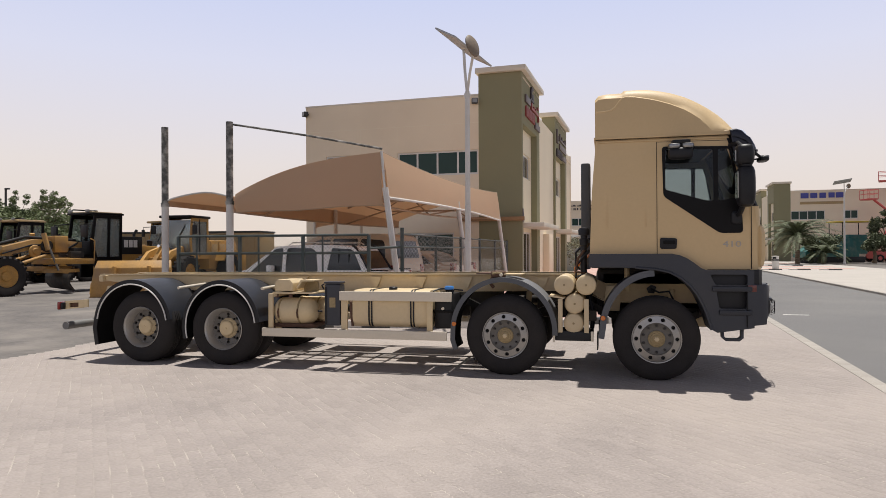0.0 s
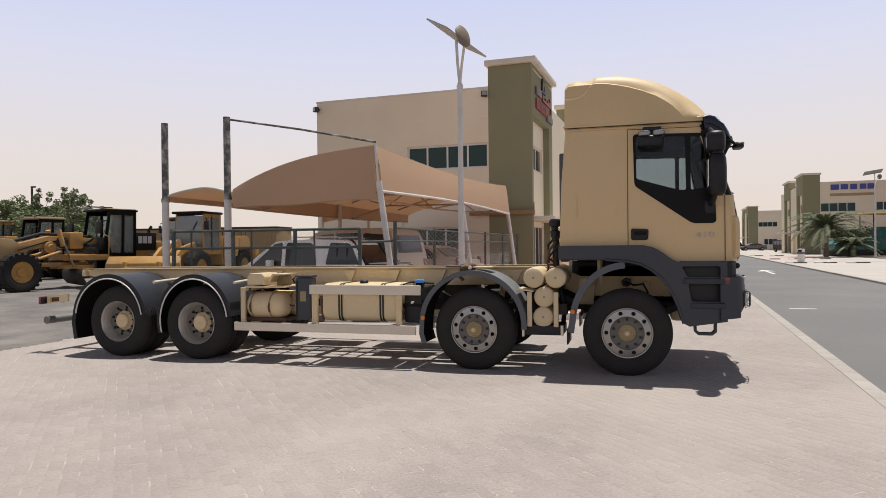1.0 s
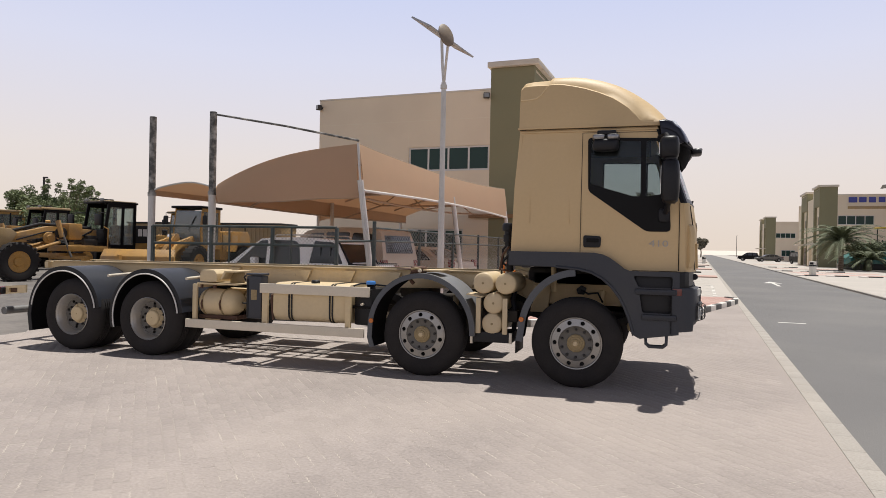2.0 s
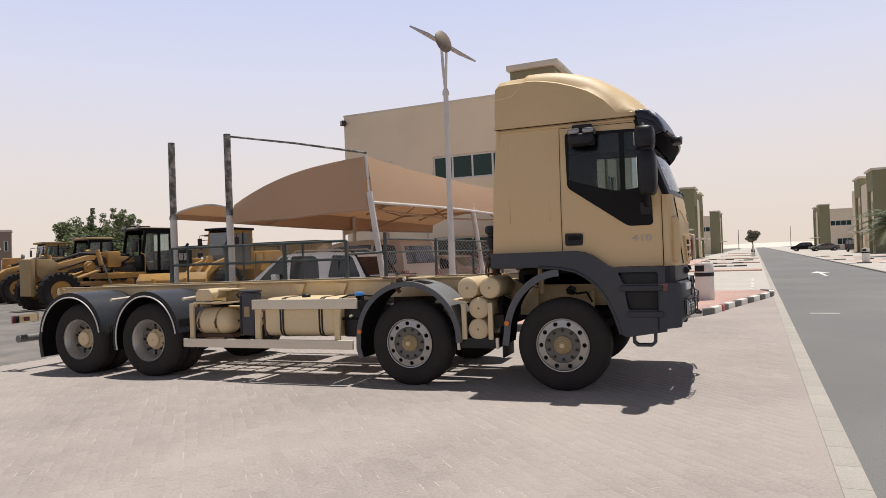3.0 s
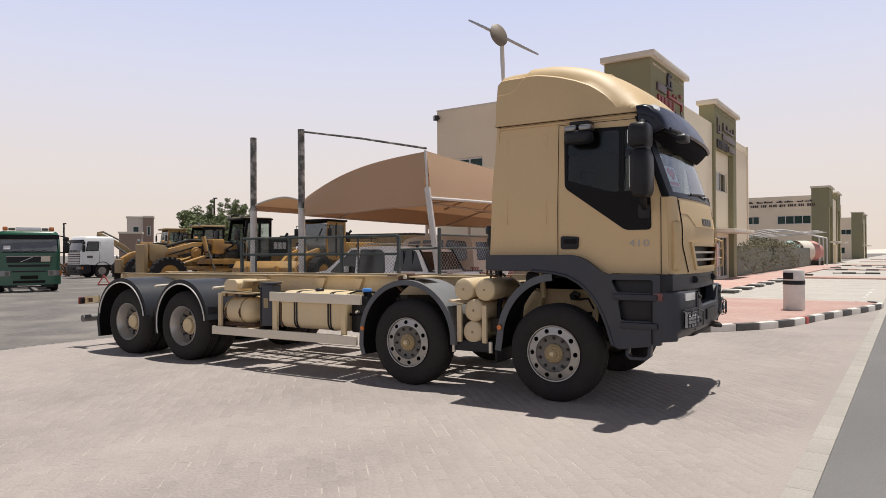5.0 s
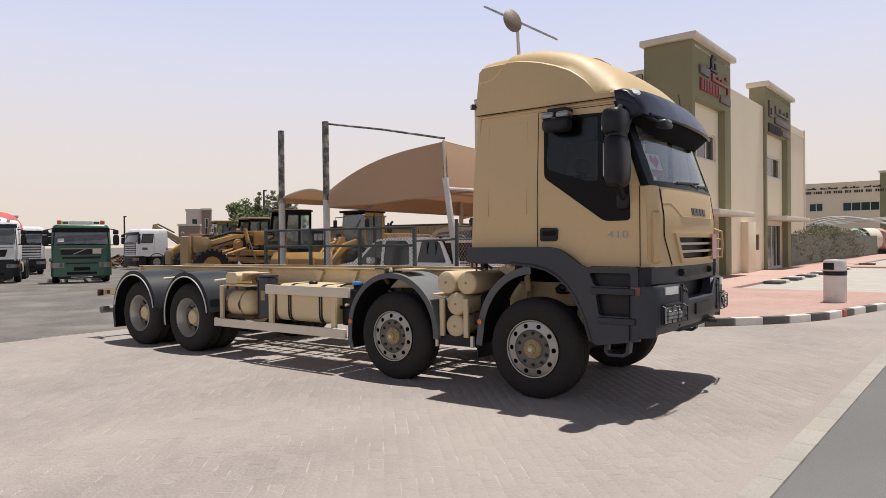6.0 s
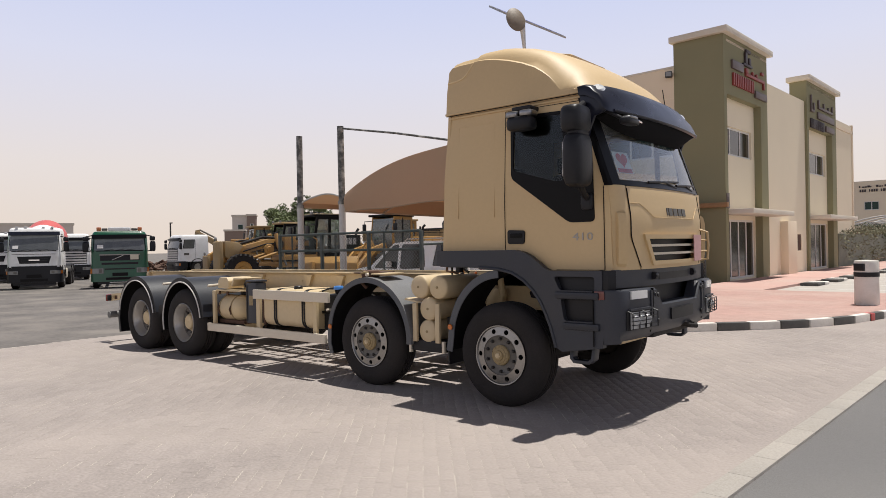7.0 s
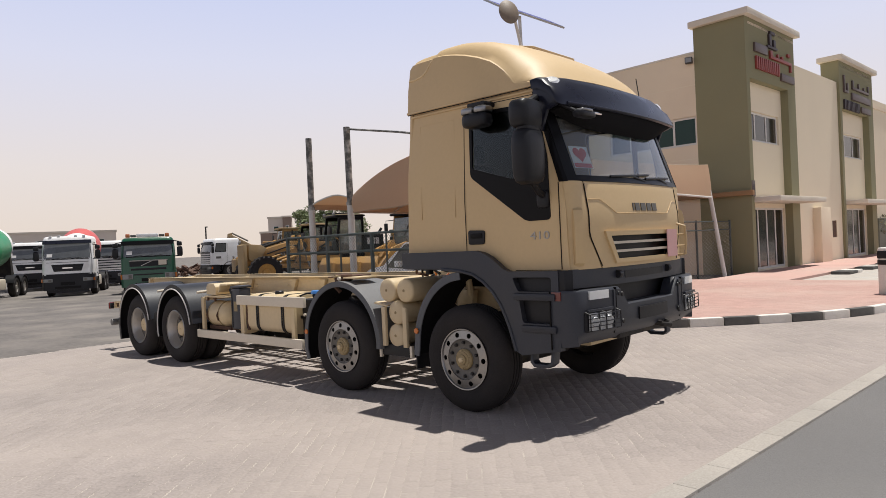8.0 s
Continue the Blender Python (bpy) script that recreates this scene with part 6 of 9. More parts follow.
# sun visor
VIS = [(0.885, 3.15), (0.96, 3.155), (1.03, 3.13), (1.08, 3.075), (1.13, 2.99), (1.175, 2.905), (1.195, 2.845), (1.197, 2.825)]
vr, lining = [], []
VW = 1.19
for y in [-VW, -1.186, -1.176, -1.158, -1.13] + lin(-1.08, 1.08, 30) + [1.13, 1.158, 1.176, 1.186, VW]:
    a_ = abs(y)
    e = max(0.0, (a_ - 0.85) / (VW - 0.85))
    k = 1.0 if a_ <= 1.13 else 0.80 + 0.20 * math.sqrt(max(0.0, 1 - ((a_ - 1.13) / (VW - 1.13)) ** 2))

    def put(x, z):
        """The lip is flatter in plan than the glass behind it."""
        fb = 0.97 - 0.12 * min(1.0, max(0.0, (x - 0.98) / 0.2))
        return Vector((0.96 + (x - 0.96) * k + fb * bulge(y, 1.168), y, 3.04 + (z - 3.04) * k))

    low = [(1.187, 2.822), (1.168, 2.85), (1.11, 2.935), (1.05, 3.015), (0.98, 3.05), (0.90, 3.06)]
    vr.append([put(x, z + (0.03 * (1 - e) if z > 3.0 else 0.045 + 0.005 * e)) for x, z in VIS + low])
    # the lining bellies down below the lip and runs back to the glass
    hang = 1 - (a_ / VW) ** 4
    zb = 2.92 - 0.235 * hang
    xb = 1.222 - (zb - 2.2) * 0.335
    tip, back = put(1.176, 2.905), Vector((0.96 + (xb - 0.96) * k + 0.97 * bulge(y, 1.168), y, zb))
    nose = tip + Vector((-0.004, 0, -0.07 * hang - 0.004))
    lining.append([tip, nose, nose.lerp(back, 0.35) + Vector((0, 0, -0.022 * hang)), nose.lerp(back, 0.75) + Vector((0, 0, -0.016 * hang)), back, back + Vector((-0.03, 0, 0.10)), tip + Vector((-0.10, 0, 0.12))])
visor = part("sun_visor", loft(vr), NAVY, truck, "smoked dark sun visor over the windscreen")
# matt black holds the visor's underside as dark as its shade
part("visor_lining", loft(lining[5:-5]), SHADEBLACK, visor, "black underside of the visor")
part("visor_lip", tube([r[6] + Vector((0.002, 0, -0.004)) for r in vr[5:-5]], 0.014, 8), NAVY, visor, "rounded lower lip")
for s in (-1, 1):
    part("marker_lamp", lathe([(0.0, 0.026), (0.045, 0.021), (0.065, 0.0)], 20, m=pose(1.03 + 0.97 * bulge(1.08, 1.168), s * 1.075, 3.118, -s * 22, 38, 0) @ Matrix.Diagonal((0.9, 1.5, 0.9, 1))), LAMPGLASS, visor, "clear marker lamp")
    part("visor_stud", lathe([(0.0, 0.012), (0.012, 0.010), (0.014, 0.0)], 12, m=pose(1.115 + 0.97 * bulge(1.09, 1.168), s * 1.09, 3.03, 0, 58, 0)), CHROME, visor, "small bright stud")
    part("visor_cheek", prism([(0.895, 3.13), (1.0, 3.135), (1.07, 3.06), (1.13, 2.96), (1.175, 2.89), (1.12, 2.865), (1.06, 2.85), (1.02, 2.76), (0.995, 2.66), (0.965, 2.70), (0.93, 2.90)], s * 1.15 - 0.022, s * 1.15 + 0.022, "y", 0.01), NAVY, visor, "dark cheek of the visor running down the pillar")
part("front_mirror", pod(1.25, 1.37, -1.10, -0.82, 2.755, 2.815, 0.03), BLACK, truck, "black front kerb mirror under the visor")
part("mirror_shell", pod(1.27, 1.375, -1.07, -0.88, 2.80, 2.83, 0.012), SILVER, truck, "bright mirror shell")
part("mirror_bracket", tube([(1.06, -1.10, 2.93), (1.18, -1.07, 2.87), (1.30, -1.0, 2.79)], 0.018), BLACK, truck)
part("mirror_bracket", tube([(1.28, -0.92, 2.80), (1.30, -0.76, 2.82), (1.27, -0.60, 2.83)], 0.012), CHROME, truck)

# door mirrors
for s in (-1,):
    yy = lambda a, b: (min(s * a, s * b), max(s * a, s * b))
    m1 = part("door_mirror", pod(0.92, 1.12, *yy(1.27, 1.60), 2.17, 2.655, 0.05), BLACK, truck, "tall black door mirror")
    part("upper_mirror", pod(0.90, 1.11, *yy(1.27, 1.59), 2.66, 2.91, 0.05), BLACK, m1, "black wide-angle mirror")
    part("mirror_neck", pod(0.95, 1.09, *yy(1.30, 1.54), 2.60, 2.72, 0.05), BLACK, m1)
    part("mirror_glass", box(0.917, 0.9205, *yy(1.34, 1.53), 2.27, 2.58), CHROME, m1, "mirror glass")
    part("mirror_glass", box(0.897, 0.9005, *yy(1.33, 1.51), 2.71, 2.84), CHROME, m1, "mirror glass")
    part("mirror_arm", tube([(0.90, s * 1.10, 2.96), (0.97, s * 1.22, 2.965), (1.0, s * 1.38, 2.89)], 0.03), BLACK, m1)
    part("mirror_arm", tube([(0.97, s * 1.13, 2.07), (0.99, s * 1.26, 2.11), (1.01, s * 1.40, 2.22)], 0.032), BLACK, m1)
    part("arm_foot", pod(0.90, 1.03, *yy(1.12, 1.19), 1.97, 2.13, 0.03), BLACK, m1)
    m2 = part("kerb_mirror", pod(0.15, 0.45, *yy(1.14, 1.34), 2.79, 2.93, 0.035), BLACK, truck, "black kerb mirror over the door window")
    part("mirror_arm", box(0.20, 0.42, *yy(1.08, 1.27), 2.985, 3.035, 0.018), BLACK, m2)
    part("arm_web", box(0.28, 0.34, *yy(1.12, 1.25), 2.92, 2.99, 0.012), BLACK, m2)
    for xc in (0.225, 0.385):
        part("mirror_clip", pod(xc - 0.075, xc + 0.075, *yy(1.16, 1.335), 2.915, 2.985, 0.012), SILVER, m2, "bright mirror shell")

# lower skirt: fender, steps, bumper
FEN = [(-0.825, 1.44), (-0.825, 1.605), (0.19, 1.605), (0.29, 1.585), (0.37, 1.548), (0.46, 1.485), (0.535, 1.425), (0.60, 1.40), (1.145, 1.40), (1.145, 0.69), (0.72, 0.625), (0.655, 0.66), (0.625, 0.76), (0.595, 0.86), (0.55, 0.97), (0.49, 1.09), (0.40, 1.21), (0.29, 1.305), (0.16, 1.375), (0.0, 1.41), (-0.25, 1.43)]
REC = [rounded([(0.70, 1.215), (1.07, 1.215), (1.07, 1.345), (0.64, 1.345)], 0.03), rounded([(0.745, 0.925), (1.07, 0.925), (1.07, 1.135), (0.71, 1.135)], 0.03)]
both("fender", plate(FEN, REC, lambda x, z: Vector((x, -1.252, z)), Vector((0, 0.07, 0))), GREYP, "dark grey plastic fender and step panel")
both("step_recess", box(0.66, 1.10, -1.19, -1.05, 0.70, 1.39, 0.01), BLACK)
for z0, z1, x0 in ((1.135, 1.20, 0.66), (0.845, 0.91, 0.74)):
    st = both("step", box(x0, 1.12, -1.285, -1.12, z0, z1, 0.018), FENDER, "grey plastic step")
both("wheel_arch", sheet([[Vector((x, y, z)) for x, z in FEN[11:]] + [Vector((-0.825, y, 1.44))] for y in (-1.20, -1.0, -0.72)], 0.01), GREYP, "dark inner wheel arch")
both("arch_lip", tube([(x, -1.25, z) for x, z in FEN[11:]], 0.018, 8), GREYP)
for s in (-1, 1):
    loop = [(0.77, s * 1.14, 0.66), (0.775, s * 1.16, 0.56), (0.82, s * 1.17, 0.52), (0.98, s * 1.17, 0.52), (1.03, s * 1.16, 0.56), (1.035, s * 1.14, 0.70)]
    part("lower_step", sheet([[Vector(p) + Vector((0, d, 0)) for p in loop] for d in (-0.05, 0.05)], 0.032, bevel=0.006), GREYP, truck, "dark bent lower step bar")

BY = [(-1.255, 1.06), (-1.255, 1.16), (-1.245, 1.235), (-1.21, 1.295), (-1.13, 1.338), (-0.95, 1.368), (-0.75, 1.388), (-0.5, 1.402), (-0.25, 1.409), (0.0, 1.411)]
BY = BY + [(-y, x) for y, x in BY[-2::-1]]


def bumper_x(y, z=1.0):
    a = abs(y)
    pts = [(-p[0], p[1]) for p in BY[:10]][::-1]
    for (y0, x0), (y1, x1) in zip(pts, pts[1:]):
        if a <= y1 and y1 > y0:
            return x0 + (x1 - x0) * (a - y0) / (y1 - y0) - 0.07 * max(0, (0.86 - z) / 0.12)
    return 1.1


BY = sorted(BY + [(s * y, bumper_x(y)) for s in (-1, 1) for y in (0.44, 0.48, 0.56, 0.62, 0.68)])
BY[-2:] = BY[:-3:-1]
crown_z = lambda y: 1.225 - 0.165 * min(1.0, max(0.0, (0.60 - abs(y)) / 0.12))
rows = []
for z, ins, q in ((0.74, 0.10, 0), (0.80, 0.03, 0), (0.85, 0.0, 0), (0.96, 0.0, 0.5), (0.0, 0.0, 0.93), (0.0, 0.014, 0.98), (0.0, 0.05, 1.0), (0.0, 0.14, 0.99)):
    row = []
    for y, x in BY:
        zz = z if q < 0.9 else 0.85 + (crown_z(y) - 0.85) * q
        if q == 0.5:
            zz = 0.85 + (crown_z(y) - 0.85) * 0.5
        row.append(Vector((x - ins * (1 if abs(y) < 1.2 else 0.0), y * (1 - ins * 0.12), zz + (0.0 if zz > 0.81 else -0.10 * max(0, (1.35 - x))))))
    rows.append(row)
bfn = lambda y, z: bumper_x(y, z)
bumper = part("bumper", sheet(rows, 0.03), GREYP, truck, "dark grey plastic front bumper")
part("upper_valance", front_sheet(lin(-1.165, 1.165, 14), [1.235, 1.27, 1.34, 1.405], -0.03, 0.03), GREYP, bumper)
part("bumper_cavity", front_sheet(lin(-1.0, 1.0, 10), [0.95, 1.24], -0.15, 0.02), BLACK, bumper, "dark cavity behind the bumper")
part("valance_slot", front_sheet(lin(-0.40, 0.40, 6), [1.285, 1.355], -0.025, 0.008), BLACK, bumper, "black slot")
for s in (-1, 1):
    part("flap_hinge", lathe([(0.0, -0.03), (0.035, -0.03), (0.04, 0.0), (0.035, 0.03), (0.0, 0.03)], 14, m=pose(1.342, s * 0.52, 1.33) @ ALONG_Y), BLACK, bumper)
    # solid block in black, for the shade of the recess over the bumper corner
    part("corner_filler", prism([(1.10, s * 1.245), (1.20, s * 1.235), (1.25, s * 1.17), (1.20, s * 1.10), (1.08, s * 1.15)], 1.18, 1.402, "z", 0.008), BLACK, bumper)
    part("bumper_seam", box(1.056, 1.064, s * 1.266 - 0.006, s * 1.266 + 0.006, 0.70, 1.22), DARK, bumper)
    part("centre_seam", front_sheet([s * 0.700, s * 0.708], [0.80, 0.95, 1.08, 1.22], 0.016, 0.03, fn=bfn), DARK, bumper)
part("number_plate_holder", front_sheet(lin(-0.30, 0.30, 3), [0.885, 1.0], 0.012, 0.014, fn=bfn), BLACK, bumper, "blank dark plate holder")
for s in (-1, 1):
    part("bumper_end", front_sheet(lin(s * 0.62, s * 0.74, 2), [0.86, 0.98, 1.1, 1.2], 0.012, 0.03, fn=bfn), GREYP, bumper)
    part("indicator", front_sheet(lin(s * 0.82, s * 1.09, 6), [1.135, 1.17, 1.21], 0.014, 0.02, fn=bfn), LAMPGLASS, bumper, "clear indicator lamp")
    hlb = part("headlight", front_sheet(lin(s * 0.76, s * 1.15, 6), [0.855, 0.94, 1.025], 0.008, 0.016, fn=bfn), BLACK, bumper, "headlight behind guard bars")
    part("lens", front_sheet(lin(s * 0.80, s * 1.11, 6), [0.862, 0.94, 1.018], 0.022, 0.012, fn=bfn), LAMPMID, hlb, "clear headlight lens")
    for a in (0.85, 0.95, 1.05):
        part("reflector", lathe([(0.0, 0.004), (0.018, 0.010), (0.040, 0.004), (0.046, -0.006)], 18, m=pose(bumper_x(a) + 0.036, s * a, 0.94, 0, 0, s * 22) @ ALONG_X), LAMPMID, hlb, "bright round reflector")
    for a in (0.90, 1.0):
        part("lens_divider", front_sheet(lin(s * a - 0.006, s * a + 0.006, 1), [0.862, 1.018], 0.036, 0.006, fn=bfn), BLACK, hlb)
    for z in (0.868, 0.905, 0.94, 0.975, 1.012):
        part("guard_bar", tube([(bumper_x(y) + 0.065, y, z) for y in lin(s * 0.72, s * 1.16, 8)], 0.004, 6), BLACK, hlb)
    for y in (0.73, 0.95, 1.15):
        part("guard_bar", tube([(bumper_x(s * y) + 0.02, s * y, 0.855), (bumper_x(s * y) + 0.067, s * y, 0.868), (bumper_x(s * y) + 0.067, s * y, 1.012), (bumper_x(s * y) + 0.02, s * y, 1.03)], 0.0055, 6), BLACK, hlb)
    part("lamp_brow", front_sheet(lin(s * 0.78, s * 1.13, 6), [1.03, 1.05], 0.03, 0.04, fn=bfn), GREYP, bumper)
    for z in (0.90, 1.15):
        part("bumper_bolt", lathe([(0.0, 0.012), (0.02, 0.010), (0.024, 0)], 12, m=pose(bumper_x(0.60) + 0.012, s * 0.60, z) @ ALONG_X), BLACK, bumper)
    part("side_repeater", box(1.07, 1.17, s * 1.257 - 0.008, s * 1.257 + 0.008, 1.135, 1.215, 0.006), REPEATER, bumper, "orange-red side repeater")
    part("bumper_bolt", lathe([(0.0, 0.01), (0.018, 0.008), (0.02, 0)], 10, m=pose(bumper_x(0.66) + 0.014, s * 0.66, 1.16) @ ALONG_X), BLACK, bumper)
part("tow_eye", tube([(1.30, 0.16, 0.80), (1.44, 0.16, 0.78), (1.47, 0.24, 0.77), (1.44, 0.32, 0.78), (1.30, 0.32, 0.80)], 0.025), UNDER, bumper)
part("front_beam", box(0.9, 1.34, -0.55, 0.55, 0.72, 0.86, 0.03), UNDER, truck)
part("oil_pan", box(0.55, 0.95, -0.42, 0.42, 0.60, 0.78, 0.05), CREAM, truck)

# ---- other vehicles and machines in the yard ----
def facing(x, y, dx, dy, z=-0.03):
    """A pose at (x, y) whose +x axis points along (dx, dy)."""
    return pose(x, y, z, 0, 0, math.degrees(math.atan2(dy, dx)))


def wheel_part(parent, x, y, r, w, hub, name="wheel"):
    """A wheel with its axle along y, its outer side away from the middle."""
    s = -1 if y < 0 else 1
    m = pose(x, y, r) @ (ALONG_Y if s > 0 else pose(0, 0, 0, 90))
    t = part(name, lathe([(r * 0.55, -w * 0.5), (r * 0.6, -w * 0.5), (r * 0.9, -w * 0.5), (r, -w * 0.35), (r, w * 0.35), (r * 0.9, w * 0.5), (r * 0.6, w * 0.5), (r * 0.55, w * 0.45)], 28, m=m, close=True), RUBBER, parent)
    part("rim", lathe([(r * 0.57, w * 0.42), (r * 0.5, w * 0.30), (r * 0.25, w * 0.25), (r * 0.22, w * 0.4), (0.0, w * 0.42)], 24, m=m), hub, t)
    return t


def lugs(parent, x, y, r, w):
    bm = bmesh.new()
    for k in range(22):
        box(-0.05, 0.05, -w * 0.5, w * 0.5, r - 0.02, r + 0.045, 0.0, bm, m=pose(x, y, r, 0, k * 360 / 22, 0))
    return part("tyre_tread", bm, RUBBER, parent)


LORRY = {
    "man": dict(roof=3.16, screen=(1.98, 2.80), split=1.16, lamps=(0.78, 0.95), lower=BLACK, visor=NAVY),
    "mixer": dict(roof=3.05, screen=(2.02, 2.70), split=1.10, lamps=(0.72, 0.86), lower=BLACK, visor=DARK),
    "volvo": dict(roof=2.76, screen=(1.84, 2.44), split=1.12, lamps=(0.74, 0.98), lower=MGREEN, visor=DARK),
    "scania": dict(roof=3.02, screen=(1.98, 2.62), split=1.02, lamps=(0.66, 0.84), lower=BLACK, visor=DARK),
}


def cab_over(label, m, paint, style, cabin=1.95, rig=7.5):
    """A cab-over lorry: x ahead from the cab's front, 2.5 m wide, with rounded corners."""
    t = thing("lorry", label, "truck", m)
    S = LORRY[style]
    roof, (z0, z1), split = S["roof"], S["screen"], S["split"]
    W, R = 1.24, 0.26
    flat, bend = W - R, R * math.pi / 2
    end = flat + bend + cabin - R

    def skin(s, z, off=0.0):
        """A place on the cab's skin, s metres round from the middle of its front."""
        a, sg = abs(s), 1 if s >= 0 else -1
        if a <= flat:
            x, y, nx, ny = 0.07 * (1 - (a / flat) ** 2), a, 1.0, 0.0
        elif a <= flat + bend:
            th = (a - flat) / R
            x, y, nx, ny = -R + R * math.cos(th), flat + R * math.sin(th), math.cos(th), math.sin(th)
        else:
            x, y, nx, ny = -R - (a - flat - bend), W, 0.0, 1.0
        lean = 0.06 * max(0.0, 1.5 - z) - 0.24 * max(0.0, z - z0)
        x += lean * max(0.0, 1 + x / cabin)
        return Vector((x + nx * off, sg * (y - 0.05 * max(0.0, z - 1.9) + ny * off), z))

    def band(za, zb, sa, sb, off, thick=0.02, nz=3, ns=14):
        return sheet([[skin(s, z, off) for s in lin(sa, sb, ns)] for z in lin(za, zb, nz)], thick)

    ss = lin(-end, -flat - bend, 3)[:-1] + lin(-flat - bend, -flat, 6)[:-1] + lin(-flat, flat, 10) + lin(flat, flat + bend, 6)[1:] + lin(flat + bend, end, 3)[1:]
    rings_ = []
    for z, k in ((0.95, 1), (1.3, 1), (1.6, 1), (z0, 1), ((z0 + z1) / 2, 1), (z1, 1), (roof - 0.16, 0.99), (roof - 0.07, 0.965), (roof - 0.02, 0.92), (roof, 0.85)):
        c = Vector((-cabin / 2, 0, z))
        rings_.append([c + (skin(s, z) - c) * k for s in ss])
    part("cab_shell", loft(rings_), paint, t)
    side = flat + bend
    part("screen_border", band(z0 - 0.05, z1 + 0.03, -1.16, 1.16, 0.008, 0.01), DARK, t, "black screen surround")
    part("windscreen", band(z0, z1, -1.10, 1.10, 0.02, 0.008), LGLASS, t, "dark windscreen")
    part("visor", band(z1 - 0.04, z1 + 0.15, -1.16, 1.16, 0.11, 0.02), S["visor"], t, "dark sun visor")
    for k in (-0.7, -0.25, 0.2):
        part("wiper", tube([skin(k, z0 - 0.01, 0.04), skin(k + 0.45, z0 + 0.05, 0.045)], 0.012, 5), BLACK, t)
    part("sticker", band(z0 + 0.10, z0 + 0.26, -0.98, -0.72, 0.032, 0.003, 1, 2), PAPER, t, "white screen sticker")
    for s in (-1, 1):
        part("side_window", band(z0 + 0.02, z1 - 0.02, s * (side + 0.06), s * (side + 0.86), 0.012, 0.008, 2, 4), LGLASS, t, "dark side window")
        part("window_band", band(z0 - 0.02, z1 + 0.03, s * (side + 0.01), s * (side + 0.91), 0.006, 0.008, 2, 4), DARK, t)
        part("door_seam", band(1.1, z1, s * (side + 0.98), s * (side + 0.995), 0.004, 0.006, 2, 1), DARK, t)
        mx = -0.02
        mir = part("mirror", pod(mx - 0.1, mx + 0.08, min(s * 1.33, s * 1.60), max(s * 1.33, s * 1.60), z0 - 0.08, z0 + 0.42, 0.05), BLACK, t, "black mirror")
        part("upper_mirror", pod(mx - 0.1, mx + 0.08, min(s * 1.33, s * 1.58), max(s * 1.33, s * 1.58), z0 + 0.44, z0 + 0.66, 0.05), BLACK, mir)
        part("mirror_arm", tube([(-0.18, s * 1.18, z0 + 0.72), (-0.04, s * 1.45, z0 + 0.66)], 0.025), BLACK, mir)
        part("mirror_arm", tube([(-0.15, s * 1.20, z0 - 0.06), (-0.03, s * 1.45, z0 - 0.04)], 0.025), BLACK, mir)
        hl = part("headlight", band(S["lamps"][0], S["lamps"][1], s * 0.72, s * 1.16, 0.075, 0.02, 2, 6), LAMPDIM, t, "clear headlight")
        part("reflector", band(S["lamps"][0] + 0.03, S["lamps"][1] - 0.03, s * 0.78, s * 0.92, 0.098, 0.006, 1, 2), STEELG, hl)
        part("indicator", band(S["lamps"][0], S["lamps"][1], s * 1.18, s * 1.27, 0.075, 0.02, 1, 2), ORANGE, t)
        part("step_panel", band(0.42, 0.98, s * (side - 0.05), s * (side + 0.42), 0.0, 0.05, 2, 4), S["lower"], t)
        part("wheel_arch", prism(arc(-1.45, 0.55, 0.66, 0.64, 0, 180, 14) + arc(-1.45, 0.55, 0.61, 0.59, 180, 0, 14), min(s * 0.85, s * 1.25), max(s * 0.85, s * 1.25), "y"), BLACK, t)
        part("frame_rail", box(-rig, -0.3, s * 0.43 - 0.05, s * 0.43 + 0.05, 0.80, 1.06), UNDER, t)
        part("side_tank", box(-3.6, -2.3, min(s * 0.7, s * 1.2), max(s * 0.7, s * 1.2), 0.45, 1.0, 0.08), GUARD if style != "volvo" else UNDER, t)
        wheel_part(t, -1.45, s * 1.07, 0.52, 0.32, RIMW)
        for x in (-rig + 2.3, -rig + 0.95):
            wheel_part(t, x, s * 1.07, 0.52, 0.34, RIMW)
            part("mudguard", prism(arc(x, 0.55, 0.62, 0.62, 20, 160, 10) + arc(x, 0.55, 0.59, 0.59, 160, 20, 10), min(s * 0.75, s * 1.25), max(s * 0.75, s * 1.25), "y"), BLACK, t)
    part("bumper", band(0.34, split - 0.03, -side - 0.25, side + 0.25, 0.03, 0.05, 4, 20), S["lower"], t, "moulded front bumper")
    part("underbar", band(0.22, 0.34, -flat, flat, -0.08, 0.04, 1, 8), BLACK, t)
    part("plate_recess", band(0.60, 0.76, -0.34, 0.34, 0.085, 0.01, 1, 4), DARK, t, "blank dark plate recess")
    part("intake", band(0.42, 0.54, -0.62, 0.62, 0.085, 0.01, 1, 6), DARK, t, "dark bumper intake")
    if style in ("man", "mixer"):
        g = part("grille", sheet([[skin(s_ * (0.66 + 0.30 * (z - 1.32)), z, 0.014) for s_ in lin(-1, 1, 12)] for z in lin(1.32, 1.68, 4)], 0.02), BLACK, t, "black tapered grille")
        for k in range(3):
            part("grille_bar", band(1.37 + 0.09 * k, 1.385 + 0.09 * k, -0.60, 0.60, 0.034, 0.012, 1, 10), NUT, g)
        part("grille_mark", band(1.46, 1.52, -0.24, 0.24, 0.05, 0.008, 1, 4), CHROME, g, "plain chrome mark")
        part("panel_line", band(1.78, 1.80, -1.0, 1.0, 0.006, 0.008, 1, 10), DARK, t)
